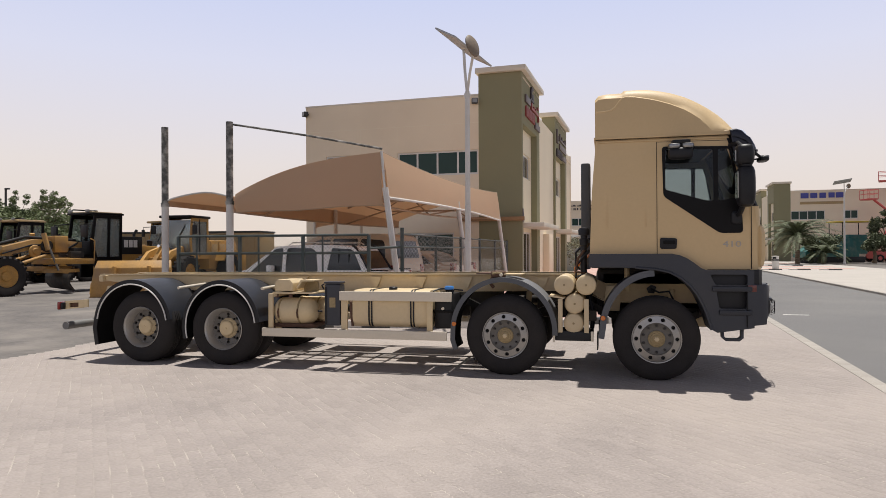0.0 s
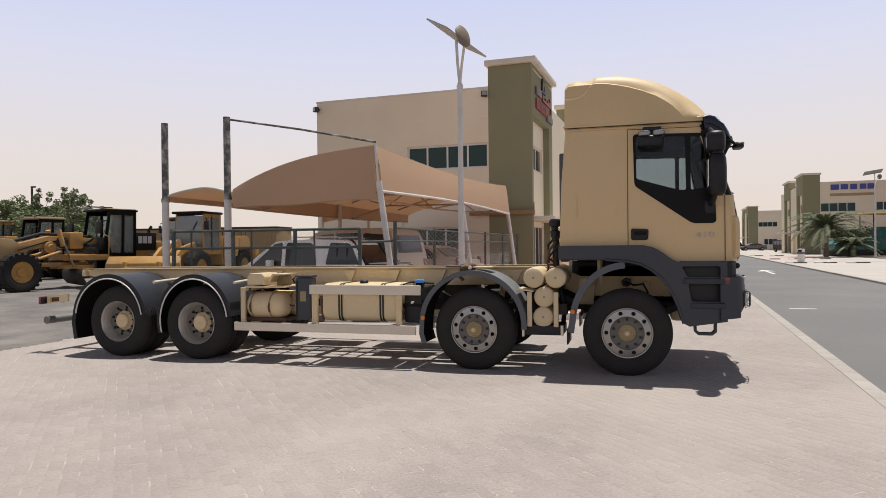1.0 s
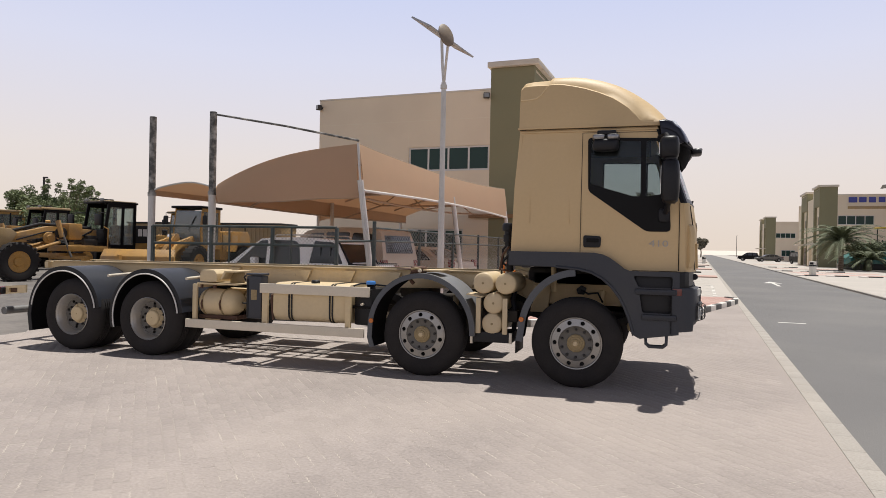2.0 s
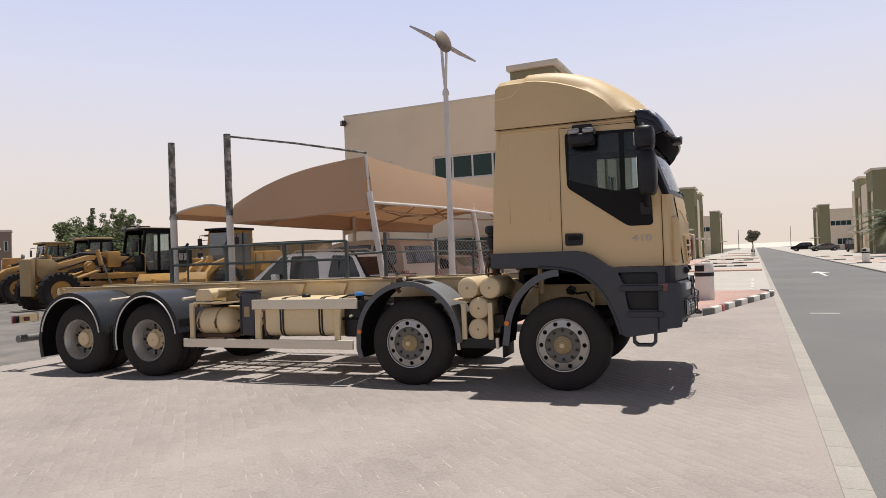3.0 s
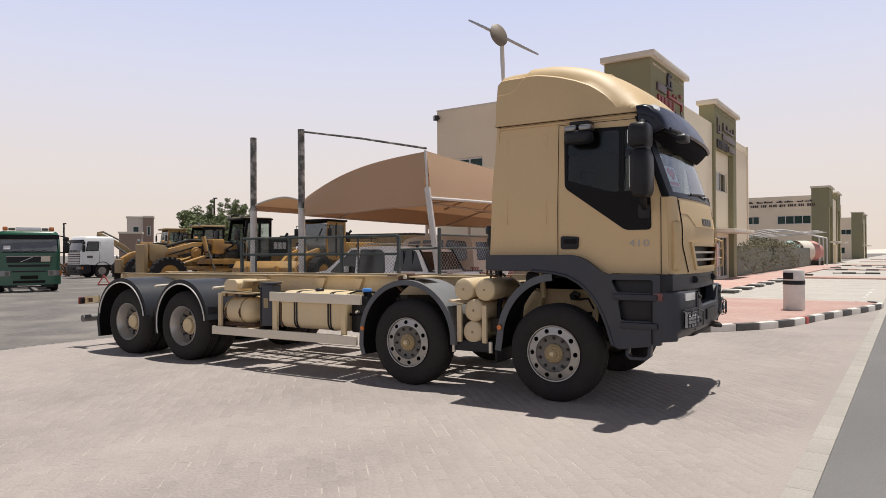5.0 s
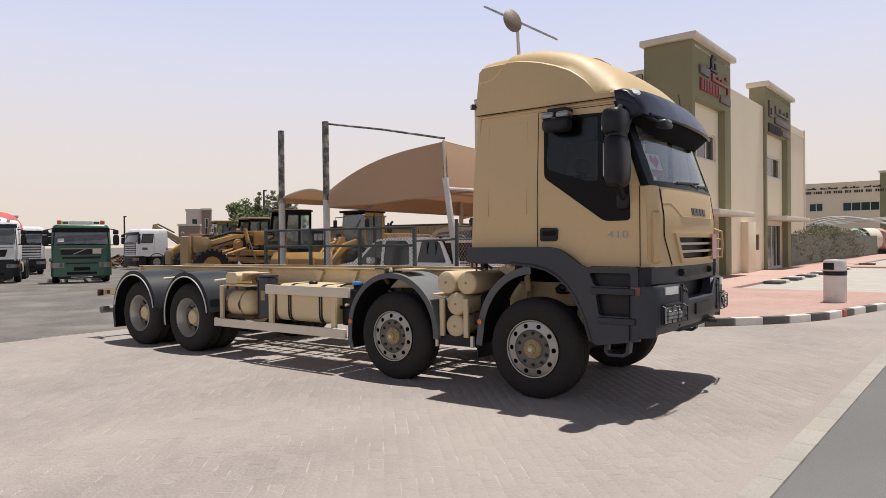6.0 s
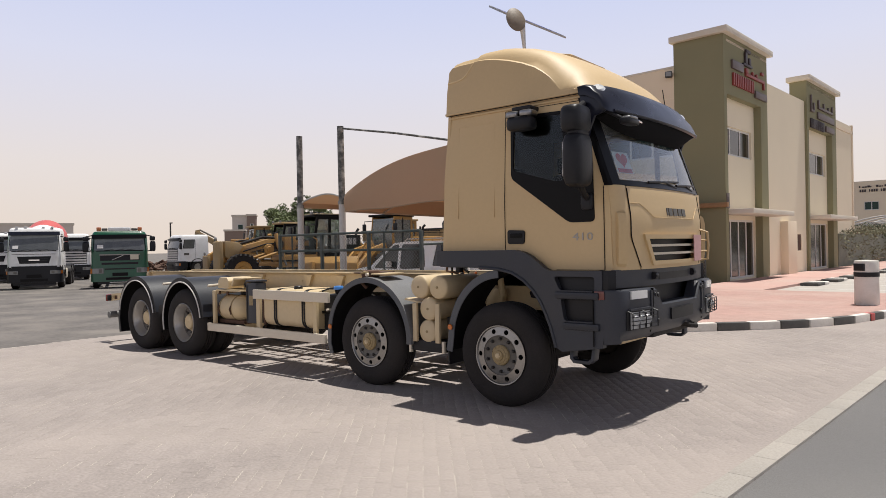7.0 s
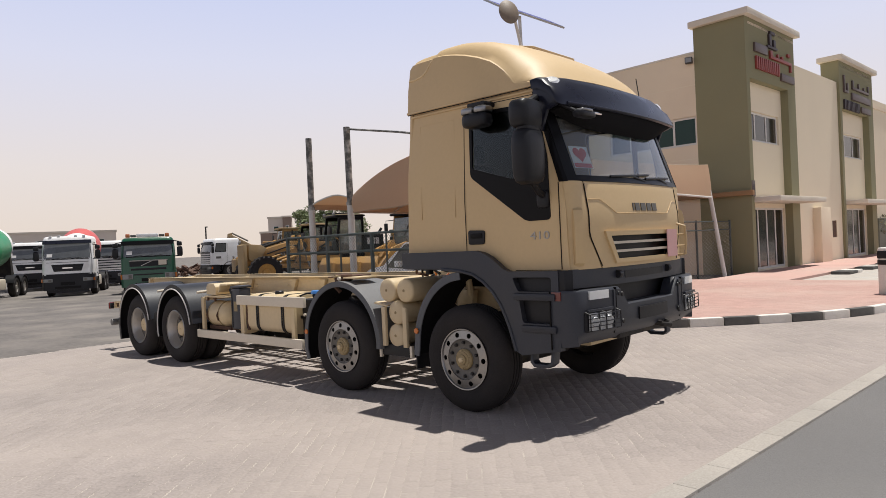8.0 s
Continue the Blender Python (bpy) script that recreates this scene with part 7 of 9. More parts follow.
        part("cab_skirt", band(split - 0.06, split + 0.03, -side - 0.2, side + 0.2, 0.012, 0.02, 1, 16), BLACK, t)
        for k in (-0.8, -0.4, 0.4, 0.8):
            part("roof_lamp", box(-0.36, -0.26, k - 0.07, k + 0.07, roof - 0.05, roof + 0.05, 0.02), LAMPGLASS, t)
    elif style == "volvo":
        g = part("grille", band(1.34, 1.64, -0.86, 0.86, 0.012, 0.02, 2, 10), BLACK, t, "black grille")
        part("grille_bar", tube([skin(-0.35, 1.37, 0.05), skin(0.15, 1.60, 0.05)], 0.022), CHROME, g)
        part("grille_bar", band(1.60, 1.645, -0.88, 0.88, 0.03, 0.02, 1, 10), SILVER, g)
        part("placard", band(1.38, 1.62, 0.45, 0.82, 0.05, 0.01, 1, 3), GUARD, t, "pale square placard")
        part("grille", band(1.15, 1.25, -0.8, 0.8, 0.012, 0.02, 1, 8), BLACK, t)
        part("screen_header", band(z1 + 0.02, roof - 0.16, -side, side, 0.006, 0.012, 2, 16), DARK, t, "dark roof front")
        part("bumper_step", band(0.92, 0.97, -0.66, 0.66, 0.09, 0.03, 1, 8), BLACK, t)
        part("under_bar", tube([skin(-0.45, 0.30, 0.02), skin(0.45, 0.30, 0.02)], 0.02), ALU, t)
        lb = part("light_bar", box(-0.55, -0.28, -0.50, 0.50, roof + 0.02, roof + 0.19, 0.03), MWHITE, t, "white roof light bar")
        for s in (-1, 1):
            part("beacon", box(-0.55, -0.28, min(s * 0.80, s * 1.0), max(s * 0.80, s * 1.0), roof + 0.02, roof + 0.20, 0.04), ORANGE, lb, "amber beacon")
            part("lamp_row", box(-0.52, -0.30, min(s * 0.52, s * 0.78), max(s * 0.52, s * 0.78), roof + 0.03, roof + 0.15, 0.03), STEELG, lb)
        part("fifth_wheel", lathe([(0.0, 0.0), (0.5, 0.0), (0.5, 0.08), (0.0, 0.10)], 20, m=pose(-4.2, 0, 1.12)), UNDER, t)
    else:
        g = part("grille", band(1.06, 1.92, -0.98, 0.98, 0.008, 0.012, 3, 10), BLACK, t)
        for k in range(5):
            part("grille_bar", band(1.10 + 0.165 * k, 1.20 + 0.165 * k, -0.96, 0.96, 0.03, 0.02, 1, 10), ALU, g, "pale grille slat")
        part("door_stripe", band(1.45, 1.62, side + 0.1, side + 0.5, 0.006, 0.006, 1, 3), STEELG, t)
    return t


def drum(t, cols):
    drum_m = pose(-4.8, 0, 2.62) @ pose(0, 0, 0, 0, -79, 0) @ Matrix.Diagonal((0.92, 0.92, 1, 1))
    prof = [(0.0, -2.22), (0.62, -2.2), (0.98, -1.65), (1.12, -1.05), (1.2, -0.3), (1.2, 0.3), (1.08, 0.9), (0.78, 1.8), (0.52, 2.4), (0.40, 2.4), (0.40, 2.1)]
    for (a, b), c in zip(((0, 2), (2, 3), (3, 5), (5, 6), (6, 10)), cols):
        part("drum_section", lathe(prof[a:b + 1], 36, m=drum_m), c, t, "painted mixer drum section")
    part("chute", prism([(-7.6, 2.2), (-7.2, 3.3), (-7.0, 3.3), (-7.3, 2.1)], -0.4, 0.4, "y"), MWHITE, t)
    part("drum_stand", prism([(-7.0, 1.06), (-6.6, 2.3), (-6.4, 2.3), (-6.5, 1.06)], -0.6, 0.6, "y"), UNDER, t)
    part("drum_stand", prism([(-3.0, 1.06), (-2.9, 2.0), (-2.5, 2.0), (-2.4, 1.06)], -0.6, 0.6, "y"), UNDER, t)
    part("water_tank", lathe([(0.0, -0.7), (0.28, -0.68), (0.3, -0.6), (0.3, 0.6), (0.28, 0.68), (0.0, 0.7)], 20, m=pose(-2.35, 0, 1.5) @ ALONG_Y), MWHITE, t)


man = cab_over("white mixer lorry with a red, white and blue drum", facing(-32.5, 6.95, 0.90, -0.44) @ Matrix.Diagonal((1, 0.94, 0.96, 1)), MWHITE, "man")
drum(man, (MBLUE, MWHITE, MRED, MWHITE, MRED))
GREENB = mat("mixer_green", (0.035, 0.27, 0.115), 0.4, coat=0.2, tint=DUST, stain=0.2)
green2 = cab_over("bright green mixer lorry at the end of the row", facing(-33.3, 2.2, 0.86, -0.51), GREENB, "mixer")
drum(green2, (MWHITE, GREENB, GREENB, MWHITE, GREENB))
volvo = cab_over("dark green tractor lorry with amber beacons", facing(-28.9, 9.45, 0.91, -0.42), MGREEN, "volvo", 1.7, 6.0)
scania = cab_over("white lorry cab with pale grille slats, parked far back", facing(-45.4, 21.1, -0.12, -0.99), MWHITE, "scania", 2.3)
silver_lorry = cab_over("dusty white lorry with pale grille slats behind the row", facing(-42.3, 12.4, 0.95, -0.3), MWHITE, "scania")
tipper = cab_over("dusty pale tipper lorry in the back row", facing(-43.0, 8.2, 0.96, -0.28), MWHITE, "mixer")
for l_ in (tipper, silver_lorry):
    part("tipper_body", box(-7.4, -2.1, -1.25, 1.25, 1.15, 2.95, 0.05), CAPPING, l_, "dusty pale tipper body")
    for k in range(6):
        for s in (-1, 1):
            part("body_rib", box(-7.2 + k * 0.95, -7.1 + k * 0.95, s * 1.28 - 0.03, s * 1.28 + 0.03, 1.2, 2.9), CAPPING, l_)


def grader(label, m, top=2.14, roof=None):
    g = thing("motor_grader", label, "grader", m)
    part("beam", prism([(0.9, 1.75), (0.9, 2.15), (3.0, 2.25), (4.8, 1.8), (5.3, 1.5), (5.3, 1.1), (4.5, 1.4), (2.9, 1.85)], -0.22, 0.22, "y", 0.03), YELLOW, g, "yellow gooseneck beam")
    part("hose_run", tube([(1.0, -0.1, 2.22), (3.2, -0.1, 2.34), (4.4, -0.1, 2.0)], 0.07), BLACK, g)
    # cab
    cabp = part("cab", box(-0.60, 0.75, -0.76, 0.76, 1.15, 1.5, 0.03), BLACK, g, "black glazed operator cab")
    for y in (-0.8, 0.8):
        part("cab_frame", plate([(-0.60, 1.2), (-0.63, 3.36), (0.75, 3.36), (0.95, 2.1), (0.75, 1.2)], [[(-0.48, 1.5), (-0.51, 3.2), (-0.04, 3.2), (0.0, 1.5)], [(0.12, 1.5), (0.08, 3.2), (0.64, 3.2), (0.8, 2.1), (0.62, 1.5)]], lambda x, z: Vector((x, y, z)), Vector((0, 0.05, 0))), DARK, cabp)
        part("cab_window", plate([(-0.5, 1.45), (-0.53, 3.22), (0.68, 3.22), (0.85, 2.1), (0.68, 1.45)], [], lambda x, z: Vector((x, y * 0.985, z)), Vector((0, 0.01, 0))), VGLASS, cabp)
    part("cab_front", box(0.70, 0.76, -0.78, 0.78, 1.2, 1.6), DARK, cabp)
    part("cab_back", plate([(-0.78, 1.2), (0.78, 1.2), (0.78, 3.34), (-0.78, 3.34)], [[(-0.66, 1.9), (0.66, 1.9), (0.66, 3.2), (-0.66, 3.2)]], lambda y, z: Vector((-0.62, y, z)), Vector((0.05, 0, 0))), DARK, cabp)
    part("cab_roof", box(-0.72, 0.90, -0.86, 0.86, 3.36, 3.45, 0.03), roof or DARK, cabp)
    part("roof_cap", box(-0.66, 0.84, -0.8, 0.8, 3.451, 3.49, 0.015), CREAM, cabp, "pale dusty roof skin")
    part("beacon", lathe([(0.14, 0), (0.13, 0.14), (0.0, 0.16)], 16, m=pose(-0.2, -0.5, 3.48)), NUT, cabp)
    part("roof_rail", tube([(-0.65, -0.85, 3.48), (-0.5, -0.85, 3.62), (0.6, -0.85, 3.62), (0.8, -0.85, 3.5)], 0.03), DARK, cabp)
    part("seat", box(-0.5, 0.0, -0.25, 0.25, 1.5, 2.4, 0.08), SEAT, cabp)
    part("control_console", box(0.3, 0.6, -0.4, 0.4, 1.5, 2.2, 0.05), BLACK, cabp)
    for y in (-1.05, 1.05):
        part("mirror", box(1.3, 1.4, y - 0.2, y + 0.2, 2.35, 2.85, 0.03), BLACK, g)
        part("mirror_frame", tube([(0.8, y * 0.8, 2.95), (1.35, y, 2.9), (1.35, y, 2.4)], 0.025), BLACK, g)
    # rear
    part("engine_hood", prism([(-0.68, 1.0), (-0.68, 2.05), (-3.4, 1.95), (-3.9, 1.75), (-3.9, 1.0)], -0.55, 0.55, "y", 0.05), YELLOW, g, "yellow engine hood")
    part("side_plate", box(-1.85, -0.70, -0.62, 0.62, 1.60, 2.42, 0.02), BLACK, g, "black hood plate with a pale mark")
    for x in (-1.58, -1.33, -1.08):
        part("logo_mark", box(x, x + 0.2, 0.622, 0.632, 1.92, 2.26, 0.0), SIGNW, g, "plain white mark")
    part("exhaust", tube([(-2.0, -0.15, 2.0), (-2.0, -0.15, 2.55), (-2.15, -0.15, 2.75)], 0.07), BLACK, g)
    part("air_cleaner", lathe([(0.12, 0), (0.14, 0.3), (0.0, 0.36)], 14, m=pose(-2.6, 0.2, 1.95)), BLACK, g)
    part("counterweight", box(-4.25, -3.9, -0.9, 0.9, 0.8, 1.5, 0.05), YELLOW, g)
    for y in (-1.0, 1.0):
        part("tandem", box(-3.4, -1.0, y * 0.78 - 0.12, y * 0.78 + 0.12, 0.5, 0.85, 0.05), YELLOW, g)
        for x in (-1.45, -3.0):
            wheel_part(g, x, y * 1.05, 0.68, 0.40, YELLOW)
            lugs(g, x, y * 1.05, 0.66, 0.40)
        wheel_part(g, 4.65, y * 1.05, 0.78, 0.46, YELLOW)
        lugs(g, 4.65, y * 1.05, 0.76, 0.46)
        part("lift_ram", tube([(2.7, y * 0.4, 2.45), (2.4, y * 0.9, 0.95)], 0.045), STEELG, g)
        part("ram_body", tube([(2.72, y * 0.40, 2.5), (2.62, y * 0.55, 1.8)], 0.10), YELLOW, g)
        part("ladder", box(-0.4, 0.2, y * 1.0 - 0.1, y * 1.0 + 0.1, 0.55, 1.2, 0.02), DARK, g)
    for y in (-0.6, 0.6):
        part("ram_rod", tube([(4.7, y * 1.2, 0.98), (3.7, y, 1.28)], 0.035), ALU, g)
        part("ram_body", tube([(3.7, y, 1.28), (2.7, y * 0.9, 1.58)], 0.07), YELLOW, g)
        part("work_lamp", box(0.86, 0.95, y - 0.1, y + 0.1, 3.46, 3.58, 0.02), LAMPDIM, g)
        for k in range(3):
            part("hose", tube([(1.0, y * 0.3, 2.1 + 0.04 * k), (1.9, y * (0.5 + 0.1 * k), 1.75), (2.6, y * 0.5, 2.15), (3.3, y * 0.4, 1.7)], 0.025, 6), BLACK, g)
    for x in (2.55, 3.05):
        part("swivel_joint", lathe([(0.0, 0.10), (0.12, 0.10), (0.14, 0.04), (0.24, 0.03), (0.26, -0.02), (0.0, -0.02)], 20, m=pose(x, 0.36, 1.98 if x < 3 else 1.75, -90)), UNDER if x < 3 else YELLOW, g)
    part("hydraulic_pipe", tube([(0.9, 0.30, 1.72), (1.6, 0.34, 1.70), (2.3, 0.34, 2.05), (3.2, 0.30, 2.0), (4.3, 0.26, 1.66)], 0.03, 6), BLACK, g)
    part("hydraulic_pipe", tube([(0.9, 0.36, 1.60), (2.0, 0.38, 1.60), (2.9, 0.36, 1.86), (3.9, 0.28, 1.62)], 0.025, 6), UNDER, g)
    part("grease_box", box(1.15, 1.75, 0.5, 0.72, 1.48, 1.74, 0.02), UNDER, g)
    part("wiper", tube([(0.97, 0.3, 2.2), (0.9, 0.1, 2.9)], 0.02, 6), BLACK, cabp)
    part("valve_bank", box(1.05, 1.5, -0.55, 0.55, 1.5, 1.9, 0.03), UNDER, g)
    part("step_rail", tube([(0.8, 0.9, 1.3), (0.8, 0.95, 2.2), (1.0, 0.95, 2.3)], 0.025), YELLOW, g)
    part("front_axle", box(4.5, 4.8, -1.0, 1.0, 0.68, 0.95, 0.06), YELLOW, g)
    part("front_plate", prism([(5.32, 0.62), (5.32, top - 0.02), (5.44, top + 0.02), (5.50, top - 0.02), (5.50, 0.62)], -0.5, 0.5, "y", 0.02), MACHT, g, "dusty tan push plate")
    if top > 2:
        part("push_block", prism([(4.35, 1.92), (4.6, 2.10), (5.22, 2.16), (5.22, 1.45), (4.95, 1.25), (4.75, 1.3)], -0.45, 0.45, "y", 0.03), MACHT, g, "dusty wedge-shaped push block")
    for y in (-0.45, 0.45):
        part("push_bracket", box(5.05, 5.32, y - 0.06, y + 0.06, 0.75, 1.05, 0.02), YELLOW, g)
    part("front_lamp", lathe([(0.0, -0.05), (0.09, -0.05), (0.11, 0.03), (0.0, 0.06)], 14, m=pose(5.4, -0.4, top + 0.12) @ ALONG_X), LAMPDIM, g)
    part("draw_bar", prism([(1.4, 0.85), (4.65, 1.0), (4.65, 1.15), (1.4, 1.1)], -0.3, 0.3, "y", 0.02), YELLOW, g)
    part("circle", lathe([(0.6, 0), (0.85, 0), (0.85, 0.14), (0.6, 0.14)], 32, m=pose(1.9, 0, 0.85), close=True), YELLOW, g)
    rows = [[Vector((1.7 + 0.25 * math.sin(k * 0.5) + y * 0.35, y, 0.12 + 0.14 * k)) for k in range(6)] for y in lin(-1.9, 1.9, 2)]
    part("blade", sheet(rows, 0.04), UNDER, g, "worn steel mouldboard blade")
    part("platform", box(0.6, 2.5, -0.85, 0.85, 1.2, 1.45, 0.03), YELLOW, g)
    part("hydraulic_block", box(1.7, 2.3, -0.5, 0.5, 1.7, 2.4, 0.06), YELLOW, g)
    return g


grader("yellow motor grader with a black cab, parked in the yard", facing(-23.06, 17.2, -0.25, -0.97))
grader("yellow motor grader in the back row of machines", facing(-31.9, 21.9, -0.25, -0.97), 1.42, MACHT)


def loader(label, m, roof=None):
    l = thing("wheel_loader", label, "loader", m)
    part("rear_body", prism([(-0.8, 0.9), (-0.8, 2.28), (-3.3, 2.32), (-3.55, 2.1), (-3.6, 0.8)], -0.78, 0.78, "y", 0.06), YELLOW, l, "yellow engine body")
    part("counterweight", box(-4.0, -3.55, -1.1, 1.1, 0.7, 1.7, 0.08), YELLOW, l)
    for x in (-1.3, -2.05, -2.8):
        part("hood_louvre", box(x - 0.28, x + 0.28, 0.781, 0.795, 1.4, 2.1, 0.004), MACHT, l, "ribbed hood panel")
        part("louvre_gap", box(x + 0.34, x + 0.37, 0.781, 0.79, 1.2, 2.2), DARK, l)
    part("hood_rail", tube([(-1.0, 0.7, 2.3), (-1.0, 0.7, 2.6), (-3.2, 0.7, 2.62), (-3.2, 0.7, 2.3)], 0.02, 6), DARK, l, "dark hood hand rail")
    c = part("cab", plate([(-0.75, 1.4), (-0.75, 3.3), (0.7, 3.3), (0.85, 2.3), (0.75, 1.4)], [[(-0.6, 2.05), (-0.6, 3.15), (-0.1, 3.15), (-0.1, 2.05)], [(0.0, 1.6), (0.0, 3.15), (0.6, 3.15), (0.72, 2.3), (0.65, 1.6)]], lambda x, z: Vector((x, -0.78, z)), Vector((0, 0.06, 0))), YELLOW, l, "yellow framed cab")
    part("cab_side", plate([(-0.75, 1.4), (-0.75, 3.3), (0.7, 3.3), (0.85, 2.3), (0.75, 1.4)], [[(-0.6, 2.05), (-0.6, 3.15), (0.6, 3.15), (0.72, 2.3), (0.65, 1.6), (-0.6, 1.6)]], lambda x, z: Vector((x, 0.72, z)), Vector((0, 0.06, 0))), YELLOW, c)
    part("cab_glass", plate([(-0.62, 1.6), (-0.62, 3.17), (0.62, 3.17), (0.74, 2.3), (0.67, 1.6)], [], lambda x, z: Vector((x, -0.75, z)), Vector((0, 0.01, 0))), MGLASS, c)
    part("front_glass", prism([(0.70, 3.2), (0.84, 2.3), (0.75, 1.5), (0.74, 1.5), (0.83, 2.3), (0.69, 3.2)], -0.72, 0.72, "y"), VGLASS, c)
    part("cab_glass", plate([(-0.62, 1.6), (-0.62, 3.17), (0.62, 3.17), (0.74, 2.3), (0.67, 1.6)], [], lambda x, z: Vector((x, 0.755, z)), Vector((0, 0.01, 0))), MGLASS, c)
    part("cab_post", box(0.0, 0.08, 0.70, 0.785, 1.5, 3.25), BLACK, c)
    part("wiper", tube([(0.86, 0.1, 2.3), (0.78, 0.45, 2.95)], 0.02, 6), BLACK, c)
    part("cab_post", box(-0.12, 0.0, -0.79, -0.70, 1.4, 3.25), BLACK, c)
    part("cab_back", box(-0.75, -0.69, -0.72, 0.72, 1.4, 3.25), YELLOW, c)
    part("cab_roof", box(-0.85, 0.95, -0.85, 0.85, 3.3, 3.42, 0.05), roof or DARK, c)
    part("seat", box(-0.4, 0.1, -0.25, 0.25, 1.7, 2.6, 0.08), SEAT, c)
    part("exhaust", tube([(-1.7, -0.2, 2.25), (-1.7, -0.2, 2.95), (-1.85, -0.2, 3.1)], 0.08), BLACK, l)
    part("air_stack", tube([(-1.25, 0.3, 2.25), (-1.25, 0.3, 3.0)], 0.06), BLACK, l)
    part("front_frame", box(0.9, 2.3, -0.45, 0.45, 0.7, 1.5, 0.06), YELLOW, l)
    for y in (-0.55, 0.55):
        part("lift_arm", prism([(1.1, 1.7), (1.2, 2.0), (2.2, 1.75), (3.4, 0.75), (3.3, 0.5), (2.2, 1.35)], y - 0.09, y + 0.09, "y", 0.02), YELLOW, l)
        for x in (1.6, -2.2):
            wheel_part(l, x, 1.9 * y, 0.78, 0.5, YELLOW)
            lugs(l, x, 1.9 * y, 0.76, 0.5)
        part("fender", prism([(-3.1, 1.3), (-2.9, 1.75), (-1.5, 1.75), (-1.3, 1.3), (-1.4, 1.3), (-1.6, 1.68), (-2.8, 1.68), (-3.0, 1.3)], 1.9 * y - 0.25, 1.9 * y + 0.25, "y"), YELLOW, l)
    part("tilt_link", prism([(1.4, 1.6), (1.6, 2.1), (1.85, 2.1), (2.6, 1.3), (2.4, 1.2)], -0.12, 0.12, "y", 0.03), YELLOW, l)
    part("tilt_ram", tube([(1.2, 0, 1.9), (2.2, 0, 2.0)], 0.07), CHROME, l)
    for y in (-1.1, 1.1):
        part("mirror", box(0.95, 1.02, y - 0.12, y + 0.12, 2.55, 2.95, 0.03), BLACK, l)
        part("mirror_arm", tube([(0.75, y * 0.7, 3.1), (0.98, y, 3.08), (0.98, y, 2.9)], 0.02, 6), BLACK, l)
    return l


loader("yellow wheel loader with a glazed cab", facing(-19.55, 18.7, 0.03, -1.0) @ Matrix.Diagonal((0.94, 0.94, 0.98, 1)))
for x, y in ((-24.5, 24.5), (-36.4, 22.9)):
    loader("yellow wheel loader far back in the yard", facing(x, y, -0.35, -0.94), MACHT)


def bucket(label, m):
    b = thing("loader_bucket", label, "bucket", m)
    prof = [(0.0, 0.0), (0.95, 0.02), (0.98, 0.06), (0.3, 0.12), (0.1, 0.35), (0.12, 0.75), (0.3, 0.98), (0.22, 1.0), (0.02, 0.8), (-0.05, 0.4)]
    shell_bm = prism(prof, -1.6, 1.6, "y", 0.015)
    for v in shell_bm.verts:
        v.co.y *= 1 - 0.13 * v.co.z
    part("shell", shell_bm, YELLOW, b, "scratched yellow bucket shell")
    for y in (-1.6, 1.56):
        part("side_plate", prism([(-0.02, 0.1), (0.9, 0.04), (0.5, 0.4), (0.1, 0.4)], y, y + 0.04, "y"), YELLOW, b)
    part("cutting_edge", box(0.85, 1.1, -1.62, 1.62, 0.0, 0.04), UNDER, b)
    part("hinge_plate", box(-0.2, 0.02, -0.7, -0.6, 0.3, 0.85, 0.02), YELLOW, b)
    part("hinge_plate", box(-0.2, 0.02, 0.6, 0.7, 0.3, 0.85, 0.02), YELLOW, b)
    return b


bucket("large scratched yellow loader bucket on the ground", facing(-18.0, 13.1, -0.38, 0.92) @ Matrix.Diagonal((1.2, 0.95, 1.38, 1)))
bucket("yellow bucket lying behind the machines", facing(-26.0, 24.0, 0.2, -0.98))


